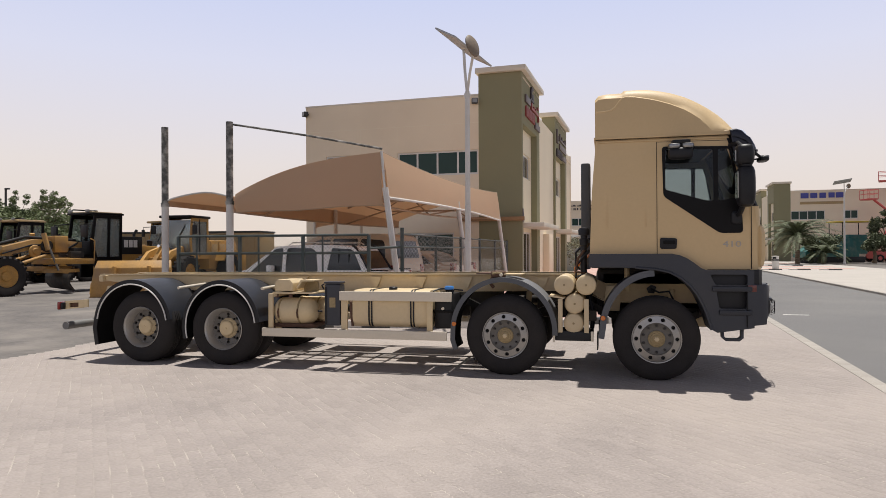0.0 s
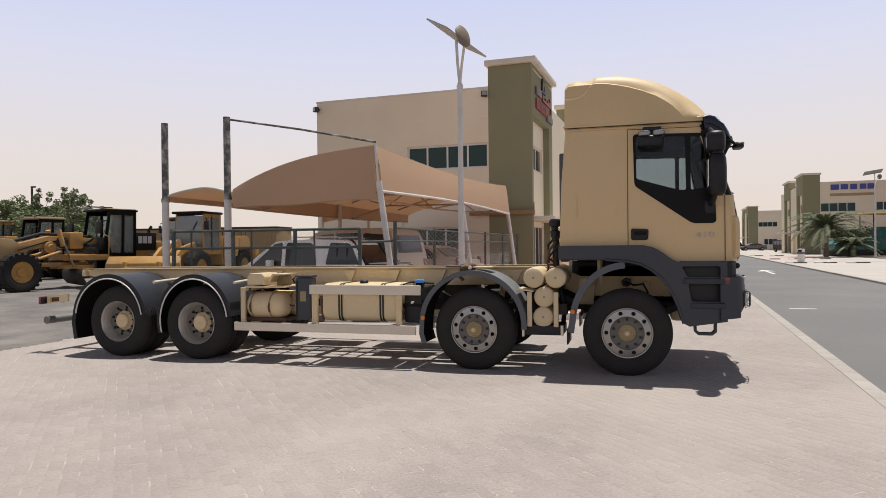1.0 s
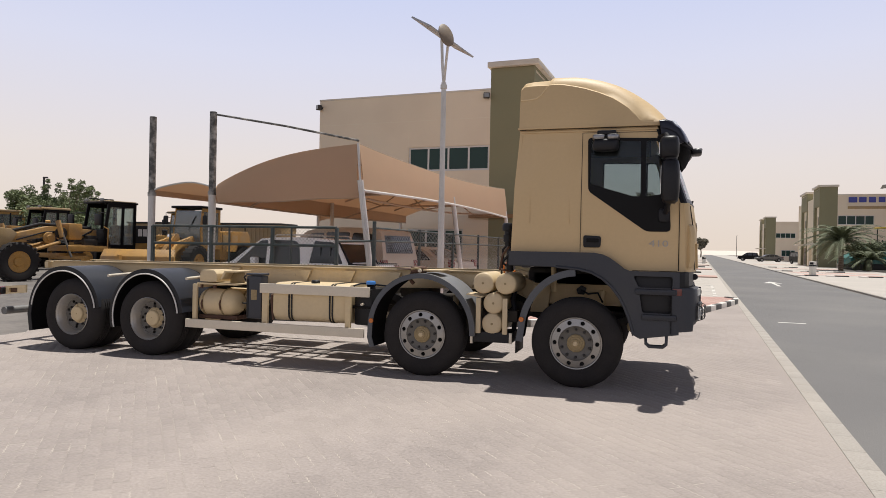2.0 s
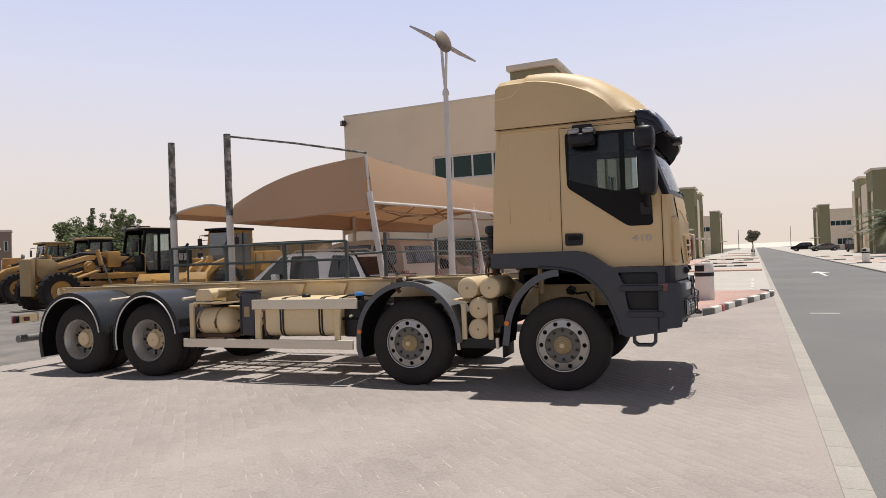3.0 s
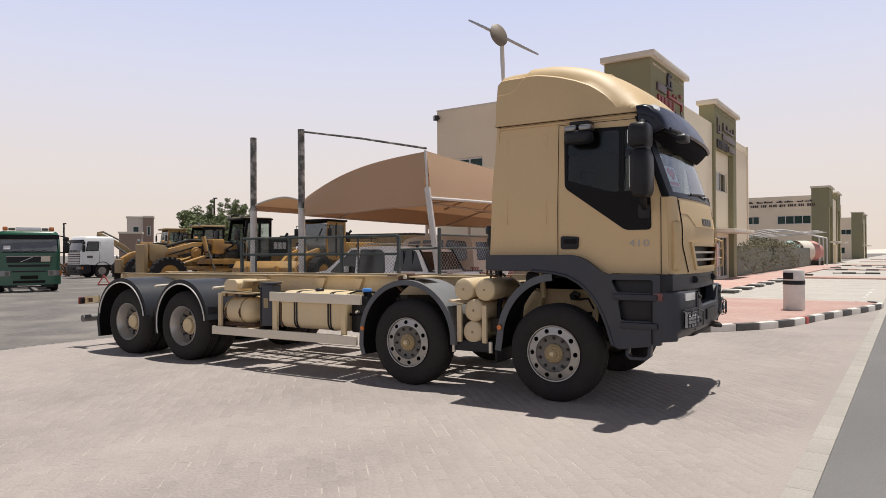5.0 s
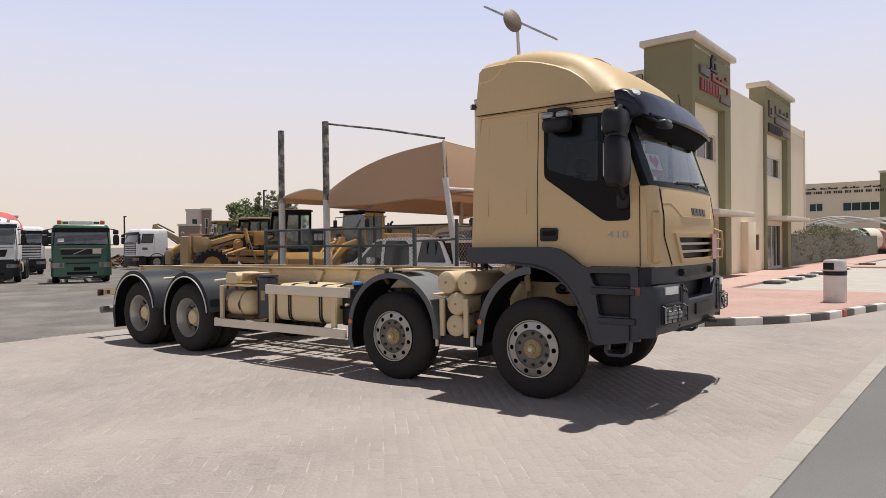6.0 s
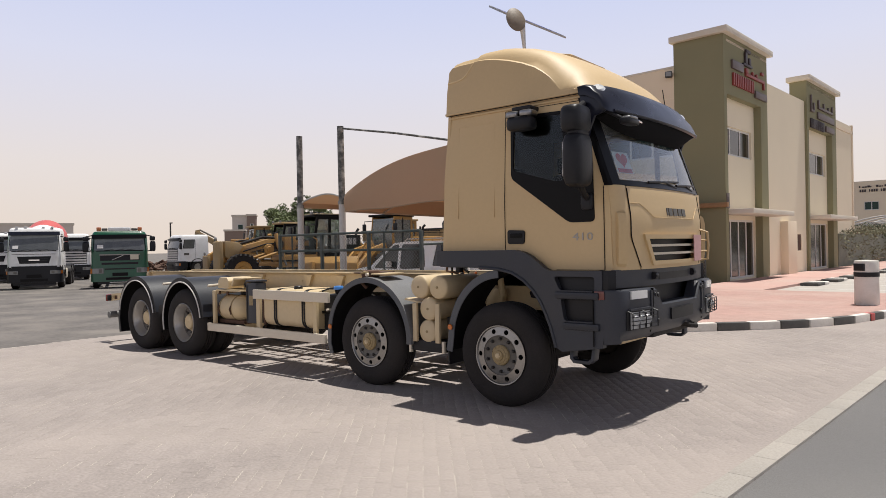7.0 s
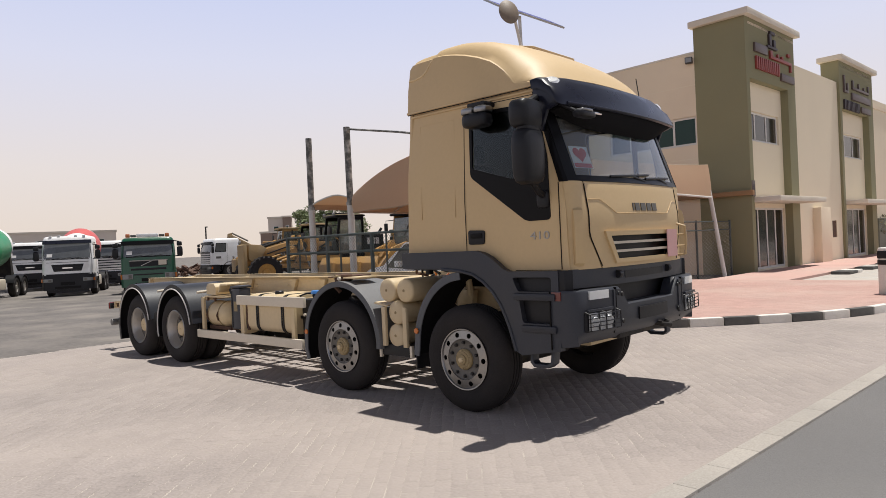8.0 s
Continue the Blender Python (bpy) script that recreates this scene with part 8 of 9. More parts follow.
def pickup(label, m, paint, van=False, canopy=False, sedan=False):
    """A parked car, x ahead, 5 m long."""
    c = thing("parked_car", label, "car", m, group="parked cars")
    if van:
        prof = [(-2.5, 0.45), (-2.54, 0.9), (-2.5, 1.2), (-2.40, 1.62), (-2.31, 1.82), (-2.2, 1.90), (-1.9, 1.945), (-0.8, 1.96), (0.3, 1.93), (0.75, 1.86), (1.2, 1.62), (1.75, 1.2), (2.3, 1.08), (2.47, 0.98), (2.53, 0.8), (2.5, 0.45)]
        wins = [rounded([(-2.22, 1.25), (-2.12, 1.76), (-1.2, 1.82), (-1.2, 1.22)], 0.12), rounded([(-1.1, 1.22), (-1.1, 1.82), (-0.1, 1.82), (-0.06, 1.2)], 0.05), rounded([(0.04, 1.2), (0.0, 1.81), (0.6, 1.78), (1.42, 1.2)], 0.06)]
    elif canopy:
        prof = [(-2.6, 0.5), (-2.62, 1.02), (-2.58, 1.09), (-2.05, 1.10), (-1.98, 1.13), (-1.66, 1.64), (-1.56, 1.72), (-1.2, 1.76), (-0.5, 1.79), (0.3, 1.78), (0.75, 1.74), (1.2, 1.44), (1.66, 1.12), (2.3, 1.02), (2.48, 0.92), (2.54, 0.78), (2.54, 0.5)]
        wins = [rounded([(-1.84, 1.12), (-1.58, 1.62), (-1.50, 1.67), (-0.94, 1.70), (-0.82, 1.12)], 0.04), rounded([(-0.56, 1.06), (-0.48, 1.60), (-0.36, 1.70), (0.42, 1.71), (0.44, 1.03)], 0.09), rounded([(0.55, 1.03), (0.53, 1.71), (0.78, 1.68), (1.53, 1.06)], 0.04)]
    elif sedan:
        prof = [(-2.3, 0.45), (-2.36, 0.8), (-2.3, 1.0), (-1.75, 1.06), (-1.15, 1.36), (-0.8, 1.44), (-0.2, 1.47), (0.3, 1.43), (0.65, 1.33), (1.25, 1.0), (1.9, 0.92), (2.2, 0.82), (2.3, 0.66), (2.28, 0.45)]
        wins = [rounded([(-1.45, 1.04), (-1.02, 1.33), (-0.72, 1.38), (-0.72, 1.02)], 0.05), rounded([(-0.64, 1.02), (-0.64, 1.385), (0.1, 1.38), (0.14, 1.0)], 0.05), rounded([(0.22, 1.0), (0.18, 1.375), (0.5, 1.30), (1.05, 0.99)], 0.05)]
    else:
        prof = [(-2.6, 0.5), (-2.62, 1.06), (-2.56, 1.11), (-1.42, 1.12), (-1.34, 1.18), (-1.10, 1.66), (-1.0, 1.72), (-0.5, 1.78), (0.3, 1.78), (0.75, 1.74), (1.2, 1.44), (1.66, 1.12), (2.3, 1.02), (2.48, 0.92), (2.54, 0.78), (2.54, 0.5)]
        wins = [rounded([(-1.22, 1.17), (-1.02, 1.60), (-0.38, 1.68), (-0.38, 1.15)], 0.05), rounded([(-0.22, 1.14), (-0.22, 1.69), (0.58, 1.68), (0.60, 1.14)], 0.05), rounded([(0.70, 1.14), (0.70, 1.66), (0.80, 1.65), (1.48, 1.14)], 0.04)]
    for s in (-1, 1):
        part("body_side", plate(prof, wins, lambda x, z: Vector((x, s * (0.92 - 0.14 * max(0, z - 1.1)), z)), Vector((0, -s * 0.04, 0))), paint, c)
        for w in wins:
            part("side_window", plate(w, [], lambda x, z: Vector((x, s * (0.905 - 0.14 * max(0, z - 1.1)), z)), Vector((0, -s * 0.01, 0))), PANED, c, "dark side window")
        for x in (-1.55, 1.6):
            wheel_part(c, x, s * 0.84, 0.38, 0.24, SILVER)
        part("tail_light", box(prof[0][0] - 0.05, prof[0][0] + 0.12, min(s * 0.70, s * 0.935), max(s * 0.70, s * 0.935), 0.84, 1.08, 0.03), REDL, c, "red tail light")
        part("headlight", box(2.36, 2.5, min(s * 0.6, s * 0.86), max(s * 0.6, s * 0.86), 0.75, 0.9, 0.02), LAMPGLASS, c)
        part("door_mirror", box(0.75, 0.92, min(s * 0.93, s * 1.12), max(s * 0.93, s * 1.12), 1.08, 1.25, 0.03), paint, c)
    top = [p for p in prof[1:-1]]
    rows = [[Vector((x, y * (0.92 - 0.14 * max(0, z - 1.1)), z - 0.03 * abs(y) ** 4)) for x, z in top] for y in lin(-0.98, 0.98, 6)]
    part("body_top", sheet(rows, 0.03), paint, c)
    n = 6 if not van else 5
    a, b = (0.78, 1.72), (1.63, 1.14)
    if sedan:
        a, b = (0.62, 1.36), (1.24, 1.01)
        part("rear_window", sheet([[Vector((-1.72 + 0.60 * q, y * (1 - 0.1 * q), 1.10 + 0.30 * q)) for q in lin(0.05, 0.92, 3)] for y in lin(-0.66, 0.66, 4)], 0.01), PANED, c, "dark rear window")
    if van:
        a, b = (0.86, 1.80), (1.72, 1.22)
        part("rear_window", sheet([[Vector((-2.515 + 0.245 * (z - 1.2) + 0.02 * abs(y) ** 2, y * (1 - 0.12 * (z - 1.2)), z)) for z in lin(1.26, 1.74, 3)] for y in lin(-0.72, 0.72, 6)], 0.012), PANED, c, "dark rear window")
    part("windscreen", sheet([[Vector((a[0] + (b[0] - a[0]) * q + 0.02, y, a[1] + (b[1] - a[1]) * q + 0.025)) for q in lin(0.04, 0.94, 3)] for y in lin(-0.74, 0.74, 4)], 0.01), PANED, c, "dark windscreen")
    part("bumper", box(2.42, 2.62, -0.88, 0.88, 0.42, 0.72, 0.05), paint, c)
    part("bumper", box(prof[0][0] - 0.12, prof[0][0] + 0.02, -0.88, 0.88, 0.42, 0.68, 0.05), BLACK, c)
    part("floor", box(-2.4, 2.3, -0.85, 0.85, 0.35, 0.5, 0.03), BLACK, c)
    if canopy:
        for s in (-1, 1):
            part("sports_bar", tube([(-2.06, s * 0.80, 1.11), (-1.98, s * 0.82, 1.15), (-1.62, s * 0.78, 1.70), (-1.5, s * 0.74, 1.77)], 0.035, 8), BLACK, c, "black sports bar")
            for x in (-1.45, -1.15):
                part("window_bar", box(x - 0.012, x + 0.012, min(s * 0.86, s * 0.875), max(s * 0.86, s * 0.875), 1.17, 1.66), BLACK, c, "dark bar behind the window")
            part("bed_rail", box(-2.58, -2.0, min(s * 0.86, s * 0.93), max(s * 0.86, s * 0.93), 1.10, 1.13, 0.01), BLACK, c, "black bed rail")
            part("roof_rail", tube([(-1.2, s * 0.74, 1.80), (-1.1, s * 0.74, 1.85), (0.3, s * 0.74, 1.85), (0.4, s * 0.74, 1.79)], 0.018, 6), ALU, c, "bright roof rail")
        part("rear_window", sheet([[Vector((-1.985 + 0.33 * q, y, 1.145 + 0.51 * q)) for q in lin(0.02, 0.95, 3)] for y in lin(-0.80, 0.80, 4)], 0.012), PANED, c, "dark sloping rear window")
        part("tailgate_badge", box(-2.66, -2.62, -0.15, 0.15, 0.86, 0.94, 0.005), BLACK, c)
    return c


pickup("white double-cab pickup parked under the shade canopy", facing(-8.85, 9.3, -1.0, 0.06) @ Matrix.Diagonal((1.02, 1.0, 1.045, 1)), MWHITE, canopy=True)
pickup("dusty beige off-road estate car under the shade canopy", facing(-9.25, 12.7, -0.96, 0.26) @ Matrix.Diagonal((1.0, 1.0, 1.15, 1)), CARBEIGE, van=True)
pickup("dusty beige saloon car near the back of the canopy", facing(-8.0, 16.4, -0.96, 0.26) @ Matrix.Diagonal((1.0, 1.0, 1.15, 1)), CARBEIGE, sedan=True)
pickup("grey saloon far along the road", STREET @ pose(19.6, 118, 0.05, 0, 0, 190), STEELG, sedan=True)
pickup("dark car parked far along the road", STREET @ pose(17.0, 128, 0.05, 0, 0, 170), DARK)
for k in range(5):
    pickup("dark dusty car parked in the row across the road", STREET @ pose(22.0 + 3.4 * k, 92 + 3 * k, 0.05, 0, 0, 285), (DARK, GREYP, CARSILVER, DARK, MBLUE)[k], van=k % 2 == 0)

ex = thing("excavator", "dusty yellow excavator with a folded arm far back in the yard", "excavator", facing(-48.6, 27.9, -0.55, -0.84))
part("house", box(-4.2, -0.6, -1.2, 1.2, 1.0, 2.2, 0.1), YELLOW, ex)
for y in (-1.1, 1.1):
    part("track", prism(rounded([(-4.2, 0.0), (0.3, 0.0), (0.3, 0.9), (-4.2, 0.9)], 0.35), y - 0.3, y + 0.3, "y", 0.02), UNDER, ex, "dusty steel track")
exc = part("cab", box(-1.6, -0.3, -1.2, -0.2, 1.3, 2.75, 0.1), YELLOW, ex)
part("cab_window", box(-1.4, -0.28, -1.22, -0.35, 1.75, 2.6, 0.03), PANED, exc)
part("boom", prism([(-0.8, 1.2), (0.6, 2.5), (2.2, 3.42), (2.55, 3.42), (2.55, 3.15), (1.0, 2.15), (-0.4, 1.1)], 0.0, 0.45, "y", 0.04), MACHT, ex, "worn yellow boom")
part("stick", prism([(2.2, 3.62), (2.6, 3.55), (2.95, 1.3), (2.6, 1.15)], 0.08, 0.38, "y", 0.04), MACHT, ex, "worn yellow stick")
part("ram", tube([(0.9, 0.22, 2.85), (2.25, 0.22, 3.6)], 0.07, 8), STEELG, ex)
part("ram", tube([(0.1, 0.5, 1.5), (1.2, 0.5, 2.35)], 0.08, 8), STEELG, ex)
part("bucket", prism([(2.5, 1.3), (2.95, 1.25), (2.75, 0.5), (2.1, 0.25), (1.9, 0.8)], -0.2, 0.65, "y", 0.04), YELLOW, ex)

tri = thing("warning_triangle", "red folding warning triangle on the asphalt", "warning triangle", facing(-32.4, 15.2, 1, -0.7) @ Matrix.Diagonal((1.2, 1.2, 1.2, 1)))
for a, b in (((-0.0, -0.25, 0.03), (0, 0.25, 0.03)), ((0, 0.25, 0.03), (0, 0, 0.46)), ((0, 0, 0.46), (0, -0.25, 0.03))):
    part("bar", tube([a, b], 0.03, 6), MRED, tri)

# across the road: teal machine, red lift booms, a yellow canopy
teal = thing("paving_machine", "teal paving machine with a yellow canopy, across the road", "machine", pose(24.5, 77.0, 0.05, 0, 0, 20))
part("hopper", prism([(-4.0, 0.6), (-4.0, 1.3), (-1.0, 2.6), (1.5, 2.8), (2.5, 1.0), (2.5, 0.6)], -1.2, 1.2, "y", 0.05), TEAL, teal, "teal hopper body")
part("engine_box", box(1.2, 3.6, -1.1, 1.1, 1.0, 3.2, 0.08), TEAL, teal)
part("roof", box(0.2, 4.5, -1.3, 1.3, 4.6, 4.75, 0.04), mat("yellow_canopy", (0.6, 0.42, 0.06), 0.5), teal, "yellow canopy roof")
for x, y in ((0.5, -1.1), (0.5, 1.1), (4.2, -1.1), (4.2, 1.1)):
    part("roof_post", tube([(x, y, 2.4), (x, y, 4.6)], 0.05), DARK, teal)
part("track", box(-3.5, 3.2, -1.3, 1.3, 0.0, 0.7, 0.15), BLACK, teal)
for i, (x, y, a, h) in enumerate(((31.6, 82, 10, 8.6), (34.2, 84, -20, 11.0))):
    lift = thing("boom_lift", "red boom lift with a raised work basket", "boom lift", pose(x, y, 0.05, 0, 0, a), group="boom lifts")
    part("base", box(-1.5, 1.5, -1.1, 1.1, 0.4, 1.4, 0.08), MRED, lift)
    for sx in (-1.1, 1.1):
        for sy in (-1.1, 1.1):
            wheel_part(lift, sx, sy, 0.45, 0.3, MRED)
    part("lower_boom", tube([(-1.0, 0, 1.4), (1.4, 0, h * 0.62)], 0.17), MRED, lift)
    part("upper_boom", tube([(1.4, 0, h * 0.62), (-1.2, 0, h - 1.1)], 0.14), MRED, lift)
    part("basket_floor", box(-2.3, -1.1, -0.9, 0.9, h - 1.2, h - 1.05, 0.02), MRED, lift)
    for sx in (-2.3, -1.1):
        for sy in (-0.9, 0, 0.9):
            part("basket_post", tube([(sx, sy, h - 1.1), (sx, sy, h)], 0.03), MRED, lift)
    for z in (h - 0.5, h):
        part("basket_rail", tube([(-2.3, -0.9, z), (-1.1, -0.9, z), (-1.1, 0.9, z), (-2.3, 0.9, z), (-2.3, -0.9, z)], 0.03), MRED, lift)

# ---- trees, palms, distance ----
def leaf_cloud(clumps, per, size, seed, bm=None):
    """Many small leaf blades scattered through clumps (x, y, z, rx, ry, rz)."""
    rng = random.Random(seed)
    bm = bm or bmesh.new()
    for cx, cy, cz, rx, ry, rz in clumps:
        for _ in range(per):
            while True:
                p = Vector((rng.uniform(-1, 1), rng.uniform(-1, 1), rng.uniform(-1, 1)))
                if 0.25 < p.length < 1:
                    break
            p = Vector((cx + p.x * rx, cy + p.y * ry, cz + p.z * rz))
            a = Vector((rng.uniform(-1, 1), rng.uniform(-1, 1), rng.uniform(-0.6, 0.8))).normalized()
            b = a.orthogonal().normalized()
            b.rotate(Matrix.Rotation(rng.uniform(0, 6.28), 3, a))
            s = size * rng.uniform(0.6, 1.3)
            vs = [bm.verts.new(p + a * s * u + b * s * v) for u, v in ((-1, 0), (-0.2, 0.45), (1, 0), (-0.2, -0.45))]
            bm.faces.new(vs)
    return bm


def tree(label, m, height, spread, clumps, seed, per=170, size=0.14, sprouts=0, leaf=FARLEAF):
    t = thing("tree", label, "tree", m)
    rng = random.Random(seed)
    part("trunk", tube([(0, 0, 0), (0.08, 0.03, height * 0.25), (-0.05, 0.1, height * 0.5), (0.1, 0, height * 0.75)], [0.22, 0.18, 0.14, 0.08], 10), BARK, t)
    cl, tips = [], []
    for k in range(clumps):
        a, r = rng.uniform(0, 6.28), spread * math.sqrt(rng.uniform(0.02, 1))
        z = height * rng.uniform(0.55, 0.95) - 0.25 * r
        cl.append((r * math.cos(a), r * math.sin(a), z, rng.uniform(0.5, 1.0), rng.uniform(0.5, 1.0), rng.uniform(0.35, 0.7)))
        part("limb", tube([(0, 0.05, height * 0.42), (cl[-1][0] * 0.5, cl[-1][1] * 0.5, z * 0.75), cl[-1][:3]], [0.08, 0.05, 0.02], 6), BARK, t)
    for k in range(sprouts):
        a, r = rng.uniform(-0.9, 1.1), spread * rng.uniform(0.2, 0.95)
        z = height * rng.uniform(0.86, 1.16)
        w = rng.uniform(0.13, 0.26)
        tips.append((r * math.cos(a), r * math.sin(a), z, w, w, w * 0.9))
        tips.append((r * 0.93 * math.cos(a), r * 0.93 * math.sin(a), z - 0.35, 0.22, 0.22, 0.2))
        part("limb", tube([(r * 0.6 * math.cos(a), r * 0.6 * math.sin(a), height * 0.75), (r * math.cos(a), r * math.sin(a), z)], [0.02, 0.008], 5), BARK, t)
    crown = part("crown", leaf_cloud(tips, 110, size * 0.7, seed + 2, leaf_cloud(cl, per, size, seed + 1)), leaf, t, "clumps of small green leaves")
    return t


def stuff(ob):
    ob["kind"] = "stuff"
    return ob


tree("broad green tree with thin sprouting branches behind the machines", pose(-34.0, 24.9, -0.03), 4.6, 2.0, 26, 5, 420, 0.095, 12, LEAF)
tree("low green tree behind the yard machines", pose(-38.4, 27.3, -0.03), 5.5, 2.1, 36, 9, 420, 0.095, 5, LEAF)
# washed-out leaf colour carries the haze over this far tree
tree("round tree far down the road, leaves paled for distance haze", STREET @ pose(7.0, 210, 0), 6.6, 1.7, 26, 21, 220, 0.25, 0, mat("hazy_leaf", (0.22, 0.20, 0.15), 0.9, var=0.2))
for k, (v, u, h) in enumerate(((-1.4, 27.0, 3.0), (-0.9, 30.0, 2.6), (-1.2, 33.5, 3.2))):
    tree("bushy hedge tree beside the building", STREET @ pose(v, u, 0), h * 0.9, 0.9, 8, 31 + k, 130, 0.09)


def palm(label, m, trunk, fronds, reach, seed):
    t = thing("palm_tree", label, "palm", m)
    rng = random.Random(seed)
    prof = []
    for k in range(int(trunk / 0.18) + 1):
        prof += [(0.26 + 0.03 * (k % 2), 0.18 * k), (0.22, 0.18 * k + 0.12)]
    part("trunk", lathe(prof, 12), BARK, t, "rough ringed trunk")
    for k in range(fronds):
        a, up = rng.uniform(0, 6.28), rng.uniform(0.05, 1.4)
        L = reach * rng.uniform(0.8, 1.1)
        spine = []
        for i in range(9):
            s = i / 8
            spine.append(Vector((math.cos(a) * L * s * math.cos(up * (1 - 0.3 * s)), math.sin(a) * L * s * math.cos(up * (1 - 0.3 * s)), trunk + L * (math.sin(up) * s - 0.62 * s * s))))
        bm = tube(spine, [0.03, 0.028, 0.025, 0.02, 0.018, 0.014, 0.01, 0.007, 0.004], 4)
        for i in range(1, 9):
            for q in (0, 0.2, 0.4, 0.6, 0.8):
                p = spine[i - 1].lerp(spine[i], q)
                d = (spine[i] - spine[i - 1]).normalized()
                side = d.cross(Vector((0, 0, 1))).normalized()
                for s in (-1, 1):
                    tip = p + (side * s * 0.8 + d * 0.7 + Vector((0, 0, -0.25))) * (0.62 - 0.035 * i)
                    w = d * 0.04
                    bm.faces.new([bm.verts.new(x) for x in (p - w, p + w, tip)])
        part("frond", bm, PALMLEAF, t)
    return t


palm("dusty date palm with drooping fronds across the road", pose(18.9, 69.0, 0.05), 2.9, 80, 4.6, 3)
palm("smaller palm beside the shop across the road", pose(21.8, 70.5, 0.05), 1.2, 30, 2.6, 8)
palm("palm at the roadside further along", STREET @ pose(24.0, 62.0, 0.05), 2.0, 34, 3.2, 14)
for k, (x, y) in enumerate(((22.3, 73.0), (27.5, 73.0), (29.5, 75.0), (31.5, 74.0))):
    tree("dense green shrub across the road", pose(x, y, 0.05), 3.4 if k < 2 else 6.0, 1.8, 12, 41 + k, 180, 0.18)

# hedge and boundary screens beside the second building
screen = link("boundary_fence", box(-0.3, -0.15, 17.5, 66, 0, 2.0), mat("screen_grey_green", (0.16, 0.17, 0.14), 0.8, var=0.3, scale=1.2, bump=0.2))
screen.matrix_world = STREET
tagged(screen, "grey-green screened boundary fence", "fence", kind="structure")
hedge = thing("hedge", "dusty climbing hedge over the boundary fence", "hedge", STREET)
hr = random.Random(61)
hedge_clumps = [(hr.uniform(-0.2, 0.35), u + hr.uniform(-0.4, 0.4), hr.uniform(0.2, 1.9), 0.35, 0.55, 0.45) for u in [17.6 + 0.9 * k for k in range(30)]]
hedge_clumps += [(hr.uniform(0.0, 0.4), 18.0 + 0.8 * k, 2.1 + hr.uniform(-0.15, 0.25), 0.4, 0.6, 0.28) for k in range(30)]
part("leaves", leaf_cloud(hedge_clumps, 60, 0.075, 62), mat("hedge_leaf", (0.17, 0.165, 0.105), 0.85, var=0.25, scale=1.5, bump=0.0, island=0.3), hedge)["kind"] = "stuff"
part("stem", tube([(0.1, 17.6, 0.1), (0.1, 30.0, 0.4), (0.1, 41.0, 0.2)], 0.03, 6), BARK, hedge)
hut = link("low_wall", box(-9.0, -2.0, 52, 52.3, 0, 2.4, 0.02), mat("red_hoarding", (0.30, 0.13, 0.11), 0.7, var=0.1))
hut.matrix_world = STREET
tagged(hut, "dull red hoarding wall", "wall", kind="structure")
mixer = thing("parked_mixer", "mixer drum striped green, white and red beside the hoarding", "mixer", STREET @ pose(-0.9, 55.5, 0.1, 0, 0, 55))
for k, c in enumerate((mat("pale_teal", (0.25, 0.40, 0.36), 0.7), CAPPING, mat("dusty_red", (0.50, 0.25, 0.21), 0.7))):
    part("drum_section", lathe([(0.9 + 0.3 * (k == 1), -0.8), (1.2, 0.0), (0.9 + 0.3 * (k == 1), 0.8)], 24, m=pose(-2.0 + 1.6 * k, 0, 1.5) @ ALONG_X), c, mixer, "striped drum section")
part("cradle", box(-3.0, 2.2, -0.7, 0.7, 0.0, 0.5, 0.05), UNDER, mixer)
# open white shade frame in front of the second building
frame_shade = thing("carport", "white tubular shade canopy frame without fabric", "canopy")
frame_shade.matrix_world = STREET
for u in (56.0, 60.0, 64.0):
    for v in (-8.5, 0.6):
        part("pole", tube([(v, u, 0), (v, u, 3.2)], 0.08), POSTW, frame_shade)
    part("arch", tube([(v, u, 3.2 + 0.9 * math.sin(math.pi * (v + 8.5) / 9.1)) for v in lin(-8.5, 0.6, 10)], 0.07), POSTW, frame_shade)
    part("tie", tube([(-8.5, u, 3.2), (0.6, u, 3.9)], 0.05), POSTW, frame_shade)
for v in (-8.5, -5.0, -2.0, 0.6):
    z = 3.2 + 0.9 * math.sin(math.pi * (v + 8.5) / 9.1)
    part("rail", tube([(v, 56, z), (v, 64, z)], 0.05), POSTW, frame_shade)

# distance behind the yard: sheds, walls, poles
def shed(label, x, y, w, d, h, a, material, openings=0):
    s = thing("far_building", label, "building", pose(x, y, -0.03, 0, 0, a), kind="structure")
    part("wall", box(-w / 2, w / 2, -d / 2, d / 2, 0, h, 0.0), material, s)
    part("roof_edge", box(-w / 2 - 0.15, w / 2 + 0.15, -d / 2 - 0.15, d / 2 + 0.15, h, h + 0.3, 0.0), CAPPING, s)
    for k in range(openings):
        x0 = -w / 2 + (k + 0.35) * w / openings
        win = part("window", box(x0, x0 + w / openings * 0.4, -d / 2 - 0.06, -d / 2 - 0.003, h * 0.62, h * 0.82), ALU, s)
        part("pane", box(x0 + 0.12, x0 + w / openings * 0.4 - 0.12, -d / 2 - 0.075, -d / 2 - 0.061, h * 0.63, h * 0.81), PANE, win)
    return s


